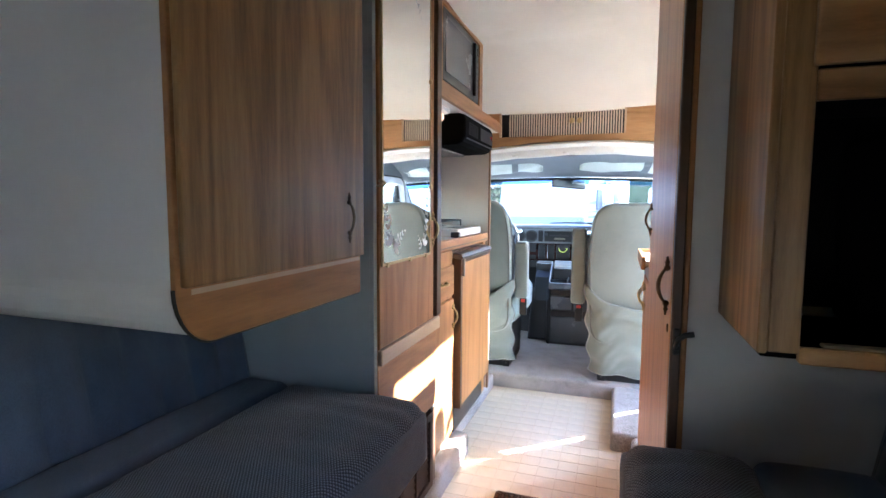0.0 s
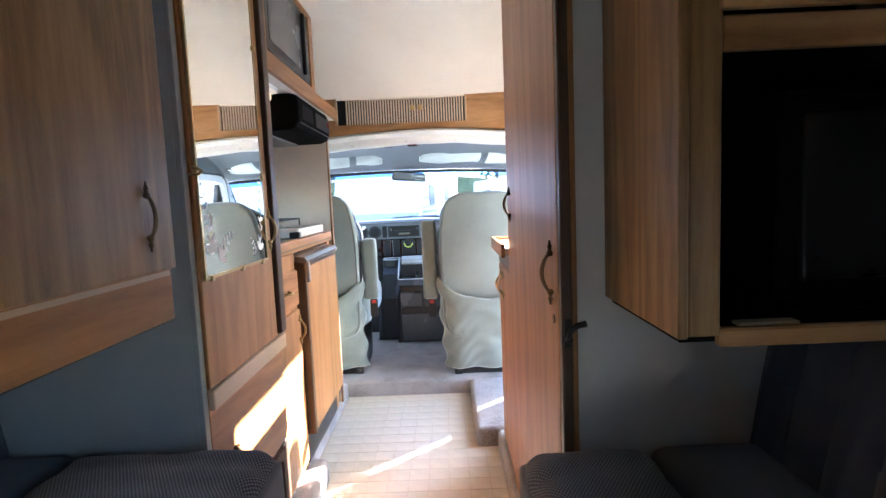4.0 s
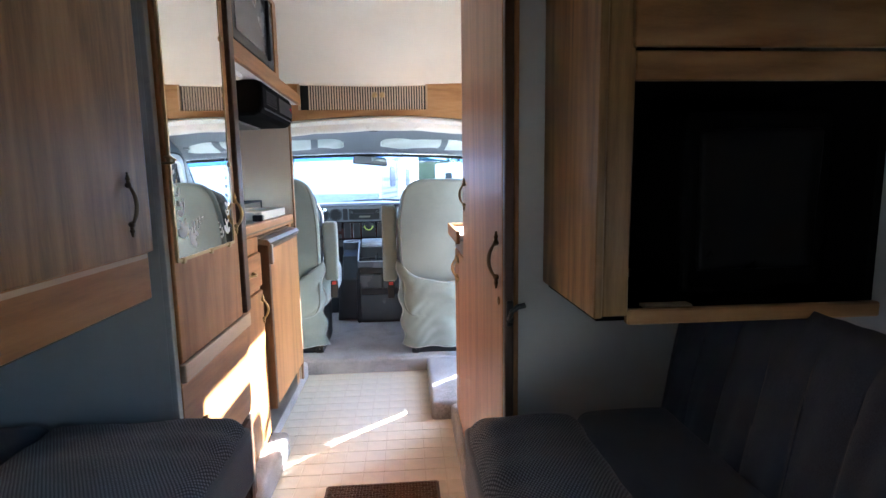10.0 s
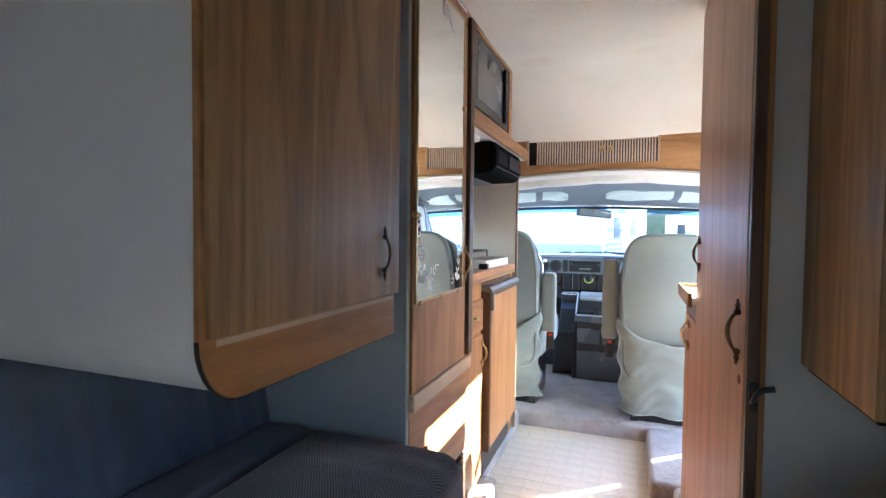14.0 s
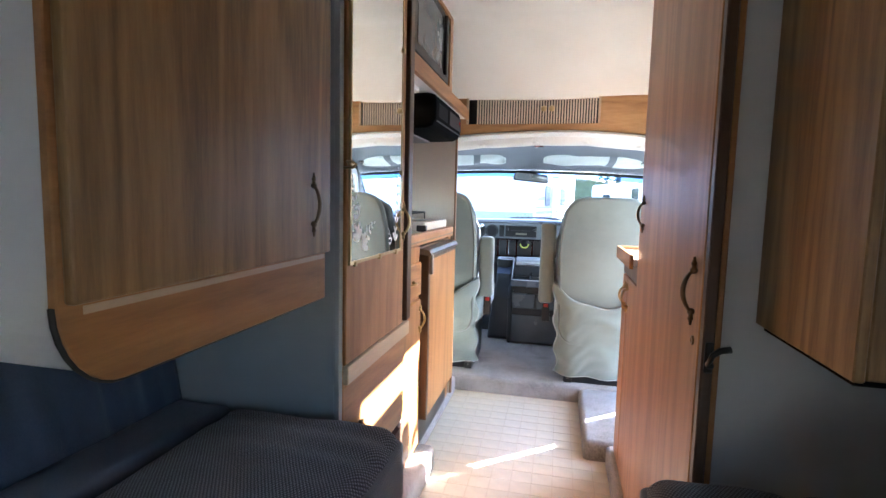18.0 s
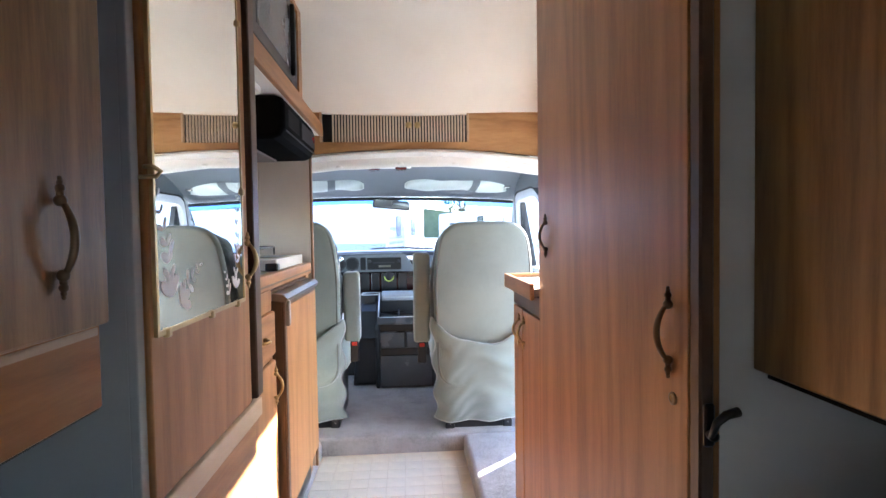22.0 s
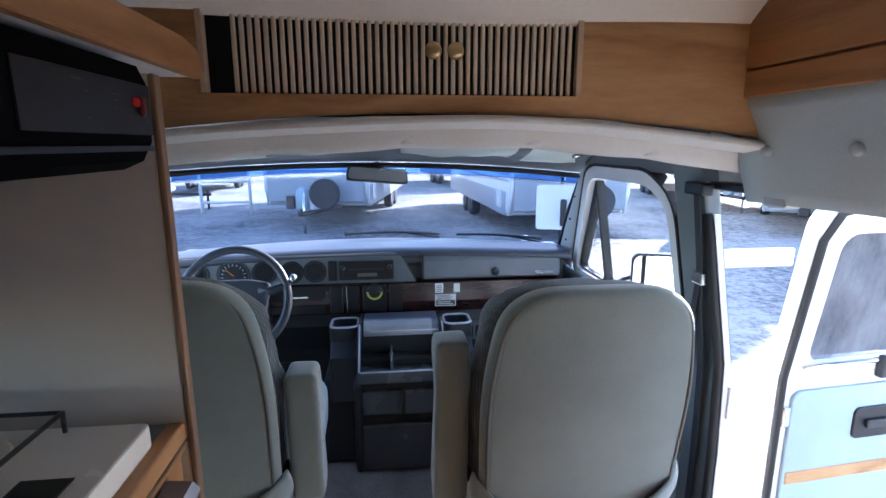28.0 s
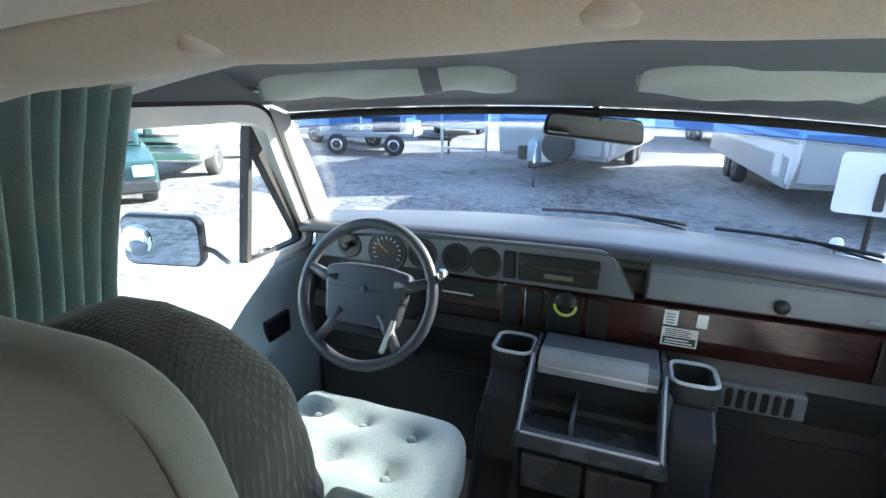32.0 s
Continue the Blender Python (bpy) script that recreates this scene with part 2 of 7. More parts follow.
def wood(name, dark, mid, light, along='z', rough=0.42, rings=1.0, seed=0.0, figure=0.09, stretch=0.10, fine=0.6):
    """Printed oak laminate: fine streaks along the grain, cathedral figures and pores."""
    m, nt, bs = material(name)
    k = {'x': 0, 'y': 1, 'z': 2}[along]
    sc = [1.0, 1.0, 1.0]
    sc[k] = stretch
    v = coords(nt, tuple(sc))
    if seed:
        v.node.inputs["Location"].default_value = (seed, seed * 1.7, seed * 0.6)
    warp = node(nt, "ShaderNodeTexNoise", Scale=5.0, Detail=2.0, Distortion=0.6)
    nt.links.new(v, warp.inputs["Vector"])
    rng = node(nt, "ShaderNodeMath")
    rng.operation = 'MULTIPLY'
    rng.inputs[1].default_value = 26.0 * rings
    nt.links.new(warp.outputs["Fac"], rng.inputs[0])
    fr = node(nt, "ShaderNodeMath")
    fr.operation = 'SINE'
    nt.links.new(rng.outputs[0], fr.inputs[0])
    streak = node(nt, "ShaderNodeTexNoise", Scale=90.0, Detail=6.0, Roughness=0.7)
    nt.links.new(v, streak.inputs["Vector"])
    broad = node(nt, "ShaderNodeTexNoise", Scale=9.0, Detail=3.0)
    nt.links.new(v, broad.inputs["Vector"])
    mixa = node(nt, "ShaderNodeMath")
    mixa.operation = 'MULTIPLY_ADD'
    mixa.inputs[1].default_value = figure
    nt.links.new(fr.outputs[0], mixa.inputs[0])
    thin = node(nt, "ShaderNodeMath")
    thin.operation = 'MULTIPLY_ADD'
    thin.inputs[1].default_value, thin.inputs[2].default_value = fine, 0.5 * (1 - fine)
    nt.links.new(streak.outputs["Fac"], thin.inputs[0])
    nt.links.new(thin.outputs[0], mixa.inputs[2])
    mixb = node(nt, "ShaderNodeMath")
    mixb.operation = 'MULTIPLY_ADD'
    mixb.inputs[1].default_value = 0.35
    nt.links.new(broad.outputs["Fac"], mixb.inputs[0])
    nt.links.new(mixa.outputs[0], mixb.inputs[2])
    nt.links.new(ramp(nt, mixb.outputs[0], ((0.42, dark), (0.66, mid), (0.95, light))), bs.inputs["Base Color"])
    bs.inputs["Roughness"].default_value = rough
    bump(nt, bs, streak.outputs["Fac"], 0.12, 0.0008)
    return m


def cloth(name, a, b, scale=260.0, rough=0.95, bumps=0.5, blotch=3.0, sheen=0.3, stretch=(1, 1, 1)):
    """Woven, velour or carpet cloth: fine fibre noise over broad worn patches."""
    m, nt, bs = material(name)
    v = coords(nt, stretch)
    n1 = node(nt, "ShaderNodeTexNoise", Scale=scale, Detail=3.0, Roughness=0.75)
    n2 = node(nt, "ShaderNodeTexNoise", Scale=blotch, Detail=5.0, Roughness=0.6)
    for n in (n1, n2):
        nt.links.new(v, n.inputs["Vector"])
    mx = node(nt, "ShaderNodeMath")
    mx.operation = 'MULTIPLY_ADD'
    mx.inputs[1].default_value = 0.8
    nt.links.new(n2.outputs["Fac"], mx.inputs[0])
    nt.links.new(n1.outputs["Fac"], mx.inputs[2])
    nt.links.new(ramp(nt, mx.outputs[0], ((0.65, a), (1.15, b))), bs.inputs["Base Color"])
    bs.inputs["Roughness"].default_value = rough
    bs.inputs["Sheen Weight"].default_value = sheen
    bs.inputs["Sheen Roughness"].default_value = 0.5
    bump(nt, bs, n1.outputs["Fac"], bumps, 0.002)
    return m


def glass(name, tint=(1, 1, 1), dirt=0.04):
    """A thin tinted pane: it lets light through, mirrors at a slant, and carries a film of dust and streaks."""
    m, nt, bs = material(name)
    out = nt.nodes["Material Output"]
    see = node(nt, "ShaderNodeBsdfTransparent")
    see.inputs["Color"].default_value = (*tint, 1)
    shine = node(nt, "ShaderNodeBsdfGlossy", Roughness=0.02)
    facing = node(nt, "ShaderNodeLayerWeight", Blend=0.5)
    steep = node(nt, "ShaderNodeMath")
    steep.operation = 'POWER'
    steep.inputs[1].default_value = 5.0
    nt.links.new(facing.outputs["Facing"], steep.inputs[0])
    gloss = node(nt, "ShaderNodeMath")
    gloss.operation = 'MULTIPLY_ADD'
    gloss.inputs[1].default_value, gloss.inputs[2].default_value = 0.5, 0.03
    nt.links.new(steep.outputs[0], gloss.inputs[0])
    mix = nt.nodes.new("ShaderNodeMixShader")
    nt.links.new(gloss.outputs[0], mix.inputs[0])
    nt.links.new(see.outputs[0], mix.inputs[1])
    nt.links.new(shine.outputs[0], mix.inputs[2])
    film = nt.nodes.new("ShaderNodeMixShader")
    dust = node(nt, "ShaderNodeBsdfDiffuse")
    dust.inputs["Color"].default_value = (0.6, 0.62, 0.66, 1)
    n1 = node(nt, "ShaderNodeTexNoise", Scale=4.0, Detail=8.0, Roughness=0.7)
    nt.links.new(coords(nt, (1, 1, 0.35)), n1.inputs["Vector"])
    r = nt.nodes.new("ShaderNodeMapRange")
    r.inputs["From Min"].default_value, r.inputs["From Max"].default_value = 0.42, 0.75
    r.inputs["To Min"].default_value, r.inputs["To Max"].default_value = dirt * 0.4, dirt * 2.2
    nt.links.new(n1.outputs["Fac"], r.inputs[0])
    nt.links.new(r.outputs[0], film.inputs[0])
    nt.links.new(mix.outputs[0], film.inputs[1])
    nt.links.new(dust.outputs[0], film.inputs[2])
    nt.links.new(film.outputs[0], out.inputs[0])
    return m


def glow(name, c, power):
    m, nt, bs = material(name)
    bs.inputs["Base Color"].default_value = (*c, 1)
    bs.inputs["Emission Color"].default_value = (*c, 1)
    bs.inputs["Emission Strength"].default_value = power
    return m


OAK = wood("oak_laminate_upright", (0.235, 0.103, 0.033), (0.345, 0.160, 0.053), (0.445, 0.222, 0.082), 'z', rings=1.6, figure=0.12)
OAK_Y = wood("oak_laminate_lengthwise", (0.235, 0.103, 0.033), (0.345, 0.160, 0.053), (0.445, 0.222, 0.082), 'y', seed=3.1, rings=1.6, figure=0.12)
OAK_X = wood("oak_laminate_crosswise", (0.26, 0.13, 0.05), (0.42, 0.23, 0.095), (0.54, 0.33, 0.15), 'x', seed=1.3, rings=1.7, figure=0.15, stretch=0.17, fine=0.55)
OAK_AMBER = wood("amber_oak_laminate", (0.175, 0.098, 0.036), (0.300, 0.172, 0.066), (0.42, 0.258, 0.108), 'z', seed=5.7, rings=2.0, figure=0.13, stretch=0.09, fine=0.8)
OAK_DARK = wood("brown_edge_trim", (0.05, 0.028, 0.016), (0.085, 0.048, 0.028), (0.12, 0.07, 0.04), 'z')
OAK_PALE = wood("pale_wood_strip", (0.42, 0.30, 0.19), (0.52, 0.39, 0.26), (0.6, 0.47, 0.33), 'y')
WALL = plain("pale_wall_laminate", (0.57, 0.58, 0.56), 0.55, spread=0.06, bumps=0.08)
# wall laminate darkened: the left partition's shade is put into its colour
PARTITION_SHADED = plain("shaded_partition_laminate", (0.36, 0.395, 0.41), 0.55, spread=0.06, bumps=0.08)
WHITE = plain("white_plastic_sheet", (0.76, 0.76, 0.74), 0.45, spread=0.04)
BEIGE = plain("beige_vinyl_panel", (0.58, 0.52, 0.42), 0.6, spread=0.05, bumps=0.15, fine=400)
CEIL = cloth("cream_padded_headliner", (0.71, 0.67, 0.57), (0.80, 0.76, 0.66), 500, bumps=0.2, sheen=0.1)
VINYL = plain("cream_floor_vinyl", (0.66, 0.59, 0.46), 0.38, spread=0.10, scale=40, bumps=0.12, fine=90)
GROUT = plain("tan_floor_joint", (0.60, 0.52, 0.385), 0.5)
CARPET = cloth("grey_brown_carpet", (0.10, 0.092, 0.09), (0.33, 0.305, 0.295), 210, bumps=1.0, blotch=5)


def weave(name, base, thread, pitch=0.009, sharp=0.45):
    """Heavy upholstery: staggered pale dashes on dark cloth, worn in broad patches."""
    m, nt, bs = material(name)
    v = coords(nt)
    across = node(nt, "ShaderNodeTexWave", Scale=0.314 / pitch, Distortion=0.5, Detail=1.0)
    across.inputs["Detail Scale"].default_value = 3.0
    across.bands_direction = 'X'
    along = node(nt, "ShaderNodeTexWave", Scale=0.314 / (pitch * 1.5), Distortion=0.5, Detail=1.0)
    along.bands_direction = 'Y'
    worn = node(nt, "ShaderNodeTexNoise", Scale=6.0, Detail=5.0, Roughness=0.65)
    fuzz = node(nt, "ShaderNodeTexNoise", Scale=420.0, Detail=2.0)
    for n in (across, along, worn, fuzz):
        nt.links.new(v, n.inputs["Vector"])
    centred = []
    for n in (across, along):
        c = node(nt, "ShaderNodeMath")
        c.operation = 'MULTIPLY_ADD'
        c.inputs[1].default_value, c.inputs[2].default_value = 2.0, -1.0
        nt.links.new(n.outputs["Fac"], c.inputs[0])
        centred.append(c)
    checks = node(nt, "ShaderNodeMath")
    checks.operation = 'MULTIPLY'
    nt.links.new(centred[0].outputs[0], checks.inputs[0])
    nt.links.new(centred[1].outputs[0], checks.inputs[1])
    soft = nt.nodes.new("ShaderNodeMapRange")
    soft.inputs["From Min"].default_value, soft.inputs["From Max"].default_value = 0.0, sharp
    nt.links.new(checks.outputs[0], soft.inputs[0])
    tone = node(nt, "ShaderNodeMath")
    tone.operation = 'MULTIPLY'
    nt.links.new(soft.outputs[0], tone.inputs[0])
    nt.links.new(worn.outputs["Fac"], tone.inputs[1])
    fuzzy = node(nt, "ShaderNodeMath")
    fuzzy.operation = 'MULTIPLY_ADD'
    fuzzy.inputs[1].default_value = 0.16
    nt.links.new(fuzz.outputs["Fac"], fuzzy.inputs[0])
    nt.links.new(tone.outputs[0], fuzzy.inputs[2])
    nt.links.new(ramp(nt, fuzzy.outputs[0], ((0.10, base), (0.58, thread))), bs.inputs["Base Color"])
    bs.inputs["Roughness"].default_value = 0.95
    bs.inputs["Sheen Weight"].default_value = 0.3
    bump(nt, bs, soft.outputs[0], 0.7, 0.002)
    return m


SOFA = weave("blue_grey_woven_upholstery", (0.030, 0.037, 0.050), (0.20, 0.225, 0.255), 0.0062)
NAVY = cloth("navy_upholstery", (0.046, 0.062, 0.096), (0.084, 0.108, 0.155), 520, bumps=0.4, blotch=5)
BOXING = cloth("grey_boxing_cloth", (0.085, 0.095, 0.11), (0.13, 0.142, 0.16), 480, bumps=0.3, blotch=5)
VELOUR = cloth("sage_velour", (0.116, 0.144, 0.133), (0.176, 0.214, 0.198), 620, bumps=0.25, blotch=4, sheen=0.5)
SEATBLUE = cloth("pale_blue_tufted_seat", (0.19, 0.26, 0.27), (0.30, 0.38, 0.39), 240, bumps=0.4, sheen=0.5)
HEADREST = weave("quilted_grey_green_cloth", (0.050, 0.062, 0.060), (0.078, 0.094, 0.090), 0.0090, 1.2)
CURTAIN = cloth("teal_grey_curtain", (0.17, 0.265, 0.27), (0.29, 0.40, 0.405), 300, bumps=0.5)
# near black for the set, and for the shade put into its bay
MATT = plain("matt_black_tv_and_bay_shade", (0.004, 0.004, 0.0045), 0.85, spread=0.2, spec=0.1)
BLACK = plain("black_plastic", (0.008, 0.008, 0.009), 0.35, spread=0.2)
DASH = plain("dark_grey_dash", (0.028, 0.03, 0.033), 0.42, spread=0.15, bumps=0.3, fine=600)
GLOVE = plain("grey_glovebox_vinyl", (0.13, 0.145, 0.165), 0.34, spread=0.15, bumps=0.3, fine=500)
DASHTOP = plain("blue_grey_dash_top", (0.055, 0.06, 0.072), 0.36, spread=0.12, bumps=0.3, fine=600)
PILLARGREY = plain("grey_blue_pillar_trim", (0.17, 0.20, 0.205), 0.55, spread=0.1, bumps=0.2, fine=500)
TRIMGREY = plain("grey_cab_trim", (0.13, 0.145, 0.155), 0.6, spread=0.1, bumps=0.2, fine=500)
DOORBLUE = plain("pale_blue_door_trim", (0.33, 0.42, 0.46), 0.55, spread=0.07, bumps=0.15)
RUBBER = plain("black_rubber", (0.02, 0.02, 0.02), 0.7)
STEEL = plain("chromed_steel", (0.7, 0.7, 0.7), 0.2, 1.0, spread=0.06, bumps=0.02)
BRASS = plain("aged_brass", (0.50, 0.38, 0.20), 0.33, 1.0, spread=0.25, bumps=0.05)
BRASS_DARK = plain("dark_antique_brass", (0.20, 0.14, 0.08), 0.38, 1.0, spread=0.3, bumps=0.05)
COUNTER = plain("grey_green_worktop_laminate", (0.17, 0.20, 0.19), 0.33, spread=0.14, scale=60)
COUNTER_W = plain("white_worktop_laminate", (0.74, 0.74, 0.72), 0.4, spread=0.05)
ENAMEL = plain("almond_enamel", (0.66, 0.61, 0.52), 0.25, spread=0.04, bumps=0.02)
MAT = cloth("brown_ribbed_doormat", (0.045, 0.022, 0.014), (0.10, 0.052, 0.034), 300, bumps=1.0)
BURL = wood("dark_red_burl_trim", (0.012, 0.004, 0.0035), (0.027, 0.007, 0.006), (0.05, 0.014, 0.010), 'x', rough=0.2)
BURL.node_tree.nodes["Principled BSDF"].inputs["Specular IOR Level"].default_value = 0.5
WHITEPAINT = plain("white_body_paint", (0.78, 0.78, 0.77), 0.25, spread=0.04, bumps=0.0)
m_mirror, _nt, _bs = material("silvered_mirror")
_bs.inputs["Base Color"].default_value = (0.86, 0.88, 0.86, 1)
_bs.inputs["Metallic"].default_value = 1.0
_bs.inputs["Roughness"].default_value = 0.015
MIRROR = m_mirror
GLASS = glass("clear_window_glass", (0.90, 0.93, 0.95), 0.012)
# dark tint is added to stop the sun; heavier dust keeps the pane pale
DOORGLASS = glass("dusty_sun_block_glass", (0.16, 0.18, 0.22), 0.20)
WSGLASS = glass("blue_tinted_windscreen", (0.70, 0.74, 0.80), 0.034)
WSBAND = glass("deep_blue_shade_band", (0.36, 0.53, 0.82), 0.012)
GRAVEL = cloth("grey_gravel", (0.035, 0.035, 0.037), (0.32, 0.316, 0.31), 9, bumps=1.0, blotch=0.4, sheen=0.0)

# ---- the van's shell ----
XL, XR = -0.93, 0.80            # inner faces of the side walls at bench height
AISLE_L, AISLE_R = -0.42, 0.24  # edges of the sunken floor
STEP_Y, DECK = 4.545, 0.085     # carpeted deck of the cab
CEIL_Z = 1.80


def structure(name, bm, mat, label, category="wall", smooth=False):
    return single(name, bm, mat, label, category, kind="structure", smooth=smooth)


floor = structure("floor", box(XL, XR, -0.02, STEP_Y, -0.06, -0.0012, 0), GROUT, "cream vinyl floor with tan grid joints", "floor")


def carpet_block(x0, x1, y0, y1, z0, z1, r=0.022):
    """A carpet-covered block whose upper edges are soft."""
    bm = box(x0, x1, y0, y1, z0, z1, r, 4)
    for f_ in bm.faces:
        f_.smooth = True
    return bm


structure("floor_carpet", carpet_block(-1.06, 0.86, STEP_Y, 6.0, -0.06, DECK), CARPET, "grey-brown carpet on the raised cab floor", "carpet")
structure("floor_carpet_ledge", carpet_block(AISLE_R, 0.86, 3.80, STEP_Y - 0.002, -0.02, DECK - 0.002), CARPET, "grey-brown carpeted ledge beside the side door", "carpet")
structure("floor_carpet_kerb_right", carpet_block(0.325, 0.50, 0.3, 3.797, -0.02, DECK - 0.004), CARPET, "grey-brown carpeted kerb along the tall cupboard", "carpet")
structure("floor_carpet_kerb_left", carpet_block(-0.60, AISLE_L, 3.55, STEP_Y - 0.002, -0.02, DECK - 0.002), CARPET, "grey-brown carpeted ledge under the fridge", "carpet")
structure("floor_carpet_kerb_rear", carpet_block(-0.60, -0.338, 0.3, 3.547, -0.02, DECK + 0.004), CARPET, "grey-brown carpeted kerb along the wardrobe", "carpet")


def hull_x(side, z):
    """The inner face of the side wall at a height: upright below, leaning in above."""
    lean = (max(0.0, z - 0.86) * 0.29 if side < 0 else max(0.0, z - 0.80) * 0.17) + max(0.0, z - 1.35) * 0.30
    return XL + lean if side < 0 else XR - lean


def wall_sheet(side, y0, y1, z0, z1, name, label, mat=None, thick=0.03, out_by=0.0):
    n = 14
    s = -1 if side < 0 else 1
    prof = [(hull_x(side, z0 + (z1 - z0) * k / n) + s * out_by, z0 + (z1 - z0) * k / n) for k in range(n + 1)]
    out = prof + [(x + s * thick, z) for x, z in reversed(prof)]
    return structure(name, prism(out, 'y', y0, y1), mat or WALL, label)


WIN_L = (3.24, 3.965, 0.985, 1.170)   # kitchen window: y0, y1, z0, z1
DOOR_Y0, DOOR_Y1, DOOR_TOP = 3.70, 4.66, 1.255
RWIN = (0.55, 1.45, 0.78, 1.02)     # rear side window, added to light the lounge: y0, y1, z0, z1
wall_sheet(-1, 0.0, WIN_L[0], -0.05, CEIL_Z + 0.05, "wall_left_rear", "pale laminate side wall of the van")
wall_sheet(-1, WIN_L[0], WIN_L[1], -0.05, WIN_L[2], "wall_left_below_window", "beige wall below the kitchen window", BEIGE)
wall_sheet(-1, WIN_L[0], WIN_L[1], WIN_L[3], CEIL_Z + 0.05, "wall_left_above_window", "beige wall above the kitchen window", BEIGE)
wall_sheet(-1, WIN_L[1], 4.30, -0.05, CEIL_Z + 0.05, "wall_left_front", "beige side wall by the stove", BEIGE)
wall_sheet(1, 0.0, RWIN[0], -0.05, CEIL_Z + 0.05, "wall_right_back", "pale laminate side wall of the van")
wall_sheet(1, RWIN[0], RWIN[1], -0.05, RWIN[2], "wall_right_below_rear_window", "pale laminate side wall below the rear window")
wall_sheet(1, RWIN[0], RWIN[1], RWIN[3], CEIL_Z + 0.05, "wall_right_above_rear_window", "pale laminate side wall above the rear window")
wall_sheet(1, RWIN[1], 2.462, -0.05, CEIL_Z + 0.05, "wall_right_lounge", "pale laminate side wall beside the television bay", out_by=0.16)
wall_sheet(1, 2.462, DOOR_Y0, -0.05, CEIL_Z + 0.05, "wall_right_rear", "pale laminate side wall of the van")
structure("wall_right_return", box(XR - 0.14, XR + 0.19, RWIN[1] - 0.02, RWIN[1] + 0.001, -0.05, CEIL_Z + 0.05, 0), WALL, "return of the side wall behind the lounge")
wall_sheet(1, DOOR_Y0, 4.78, DOOR_TOP, CEIL_Z + 0.05, "wall_right_above_door", "wall above the side door opening", WALL)
# added out of view: keeps the rear window's light off the upper lounge
structure("wall_right_bulkhead", box(0.42, XR - 0.12, 0.20, 1.45, 1.03, CEIL_Z - 0.004, 0.004), OAK_Y, "unseen oak bulkhead added above the rear side window to cut its light")
structure("wall_rear", box(XL, XR, -0.05, 0.0, -0.05, CEIL_Z + 0.05, 0), WALL, "pale laminate rear wall of the van")


def pane(name, bm, parent, mat):
    p = part(name, bm, mat, parent)
    p.visible_shadow = False
    return p


def flat_window(name, axis, at, a0, a1, z0, z1, label, r=0.05, t=0.03):
    """A framed window with round corners in a wall."""
    wv = thing(name, {'x': (at, (a0 + a1) / 2, z0), 'y': ((a0 + a1) / 2, at, z0)}[axis], label, "window", kind="structure")
    part("window_frame", frame_of(rounded(a0 - 0.012, a1 + 0.012, z0 - 0.012, z1 + 0.012, r), rounded(a0 + 0.022, a1 - 0.022, z0 + 0.022, z1 - 0.022, r), axis, at - t / 2, at + t / 2), RUBBER, wv)
    pane("pane", prism(rounded(a0 + 0.02, a1 - 0.02, z0 + 0.02, z1 - 0.02, r), axis, at - 0.002, at + 0.002), wv, GLASS)
    return wv


# unseen opening, added and sized to light the white cabinet end
flat_window("window_1", 'x', hull_x(1, 1.10) + 0.012, RWIN[0], RWIN[1], RWIN[2], RWIN[3], "unseen rear side window with a black rubber frame, added for light")


def tufts(u, v):
    """The ceiling, drawn up at its buttons and domed between them."""
    y, x = 0.0 + 4.36 * u, XL + (XR - XL) * v
    z = CEIL_Z
    for bx in (-0.205, 0.197):
        for by in (1.80, 2.26, 2.72, 3.18, 3.645):
            k = (x - bx) ** 2 + (y - by) ** 2
            z += 0.016 * math.exp(-math.sqrt(k) / 0.045)
    z += 0.006 * math.cos(x * 6.0) * math.cos(y * 11.0)
    z -= 0.56 * max(0.0, y - 3.78) ** 1.6
    return Vector((x, y, z))


structure("ceiling", grid(tufts, 220, 88, -0.03), CEIL, "cream padded ceiling with fabric buttons", "ceiling")
for bx in (-0.205, 0.197):
    for by in (1.80, 2.26, 2.72, 3.18, 3.645):
        zz = tufts(by / 4.36, (bx - XL) / (XR - XL)).z
        single("ceiling_button", lathe([(0.002, -0.006), (0.006, -0.005), (0.008, -0.002), (0.007, 0.003)], (bx, by, zz), 12), BEIGE, "small cream fabric button in the padded ceiling", "button", "ceiling buttons")
structure("partition_left", box(XL + 0.03, -0.3590, 2.478, 2.50, 0.0, CEIL_Z, 0.001), PARTITION_SHADED, "laminate partition behind the wardrobe, its shade put into a grey-blue colour")
structure("partition_right", box(0.36, XR + 0.16, 2.43, 2.46, 0.0, CEIL_Z, 0.001), WALL, "pale laminate partition beside the tall cupboard")
structure("partition_kitchen", box(XL, -0.392, 4.165, 4.185, 0.10, 1.435, 0.002), BEIGE, "beige vinyl partition behind the driver's seat")
structure("partition_kitchen_edge", box(-0.392, -0.3825, 4.1635, 4.1865, 0.10, 1.435, 0.003, 2), wood("rough_brown_edge_strip", (0.13, 0.07, 0.035), (0.20, 0.11, 0.055), (0.30, 0.17, 0.085), 'z', rough=0.6), "oak edge strip of the beige partition", "trim")

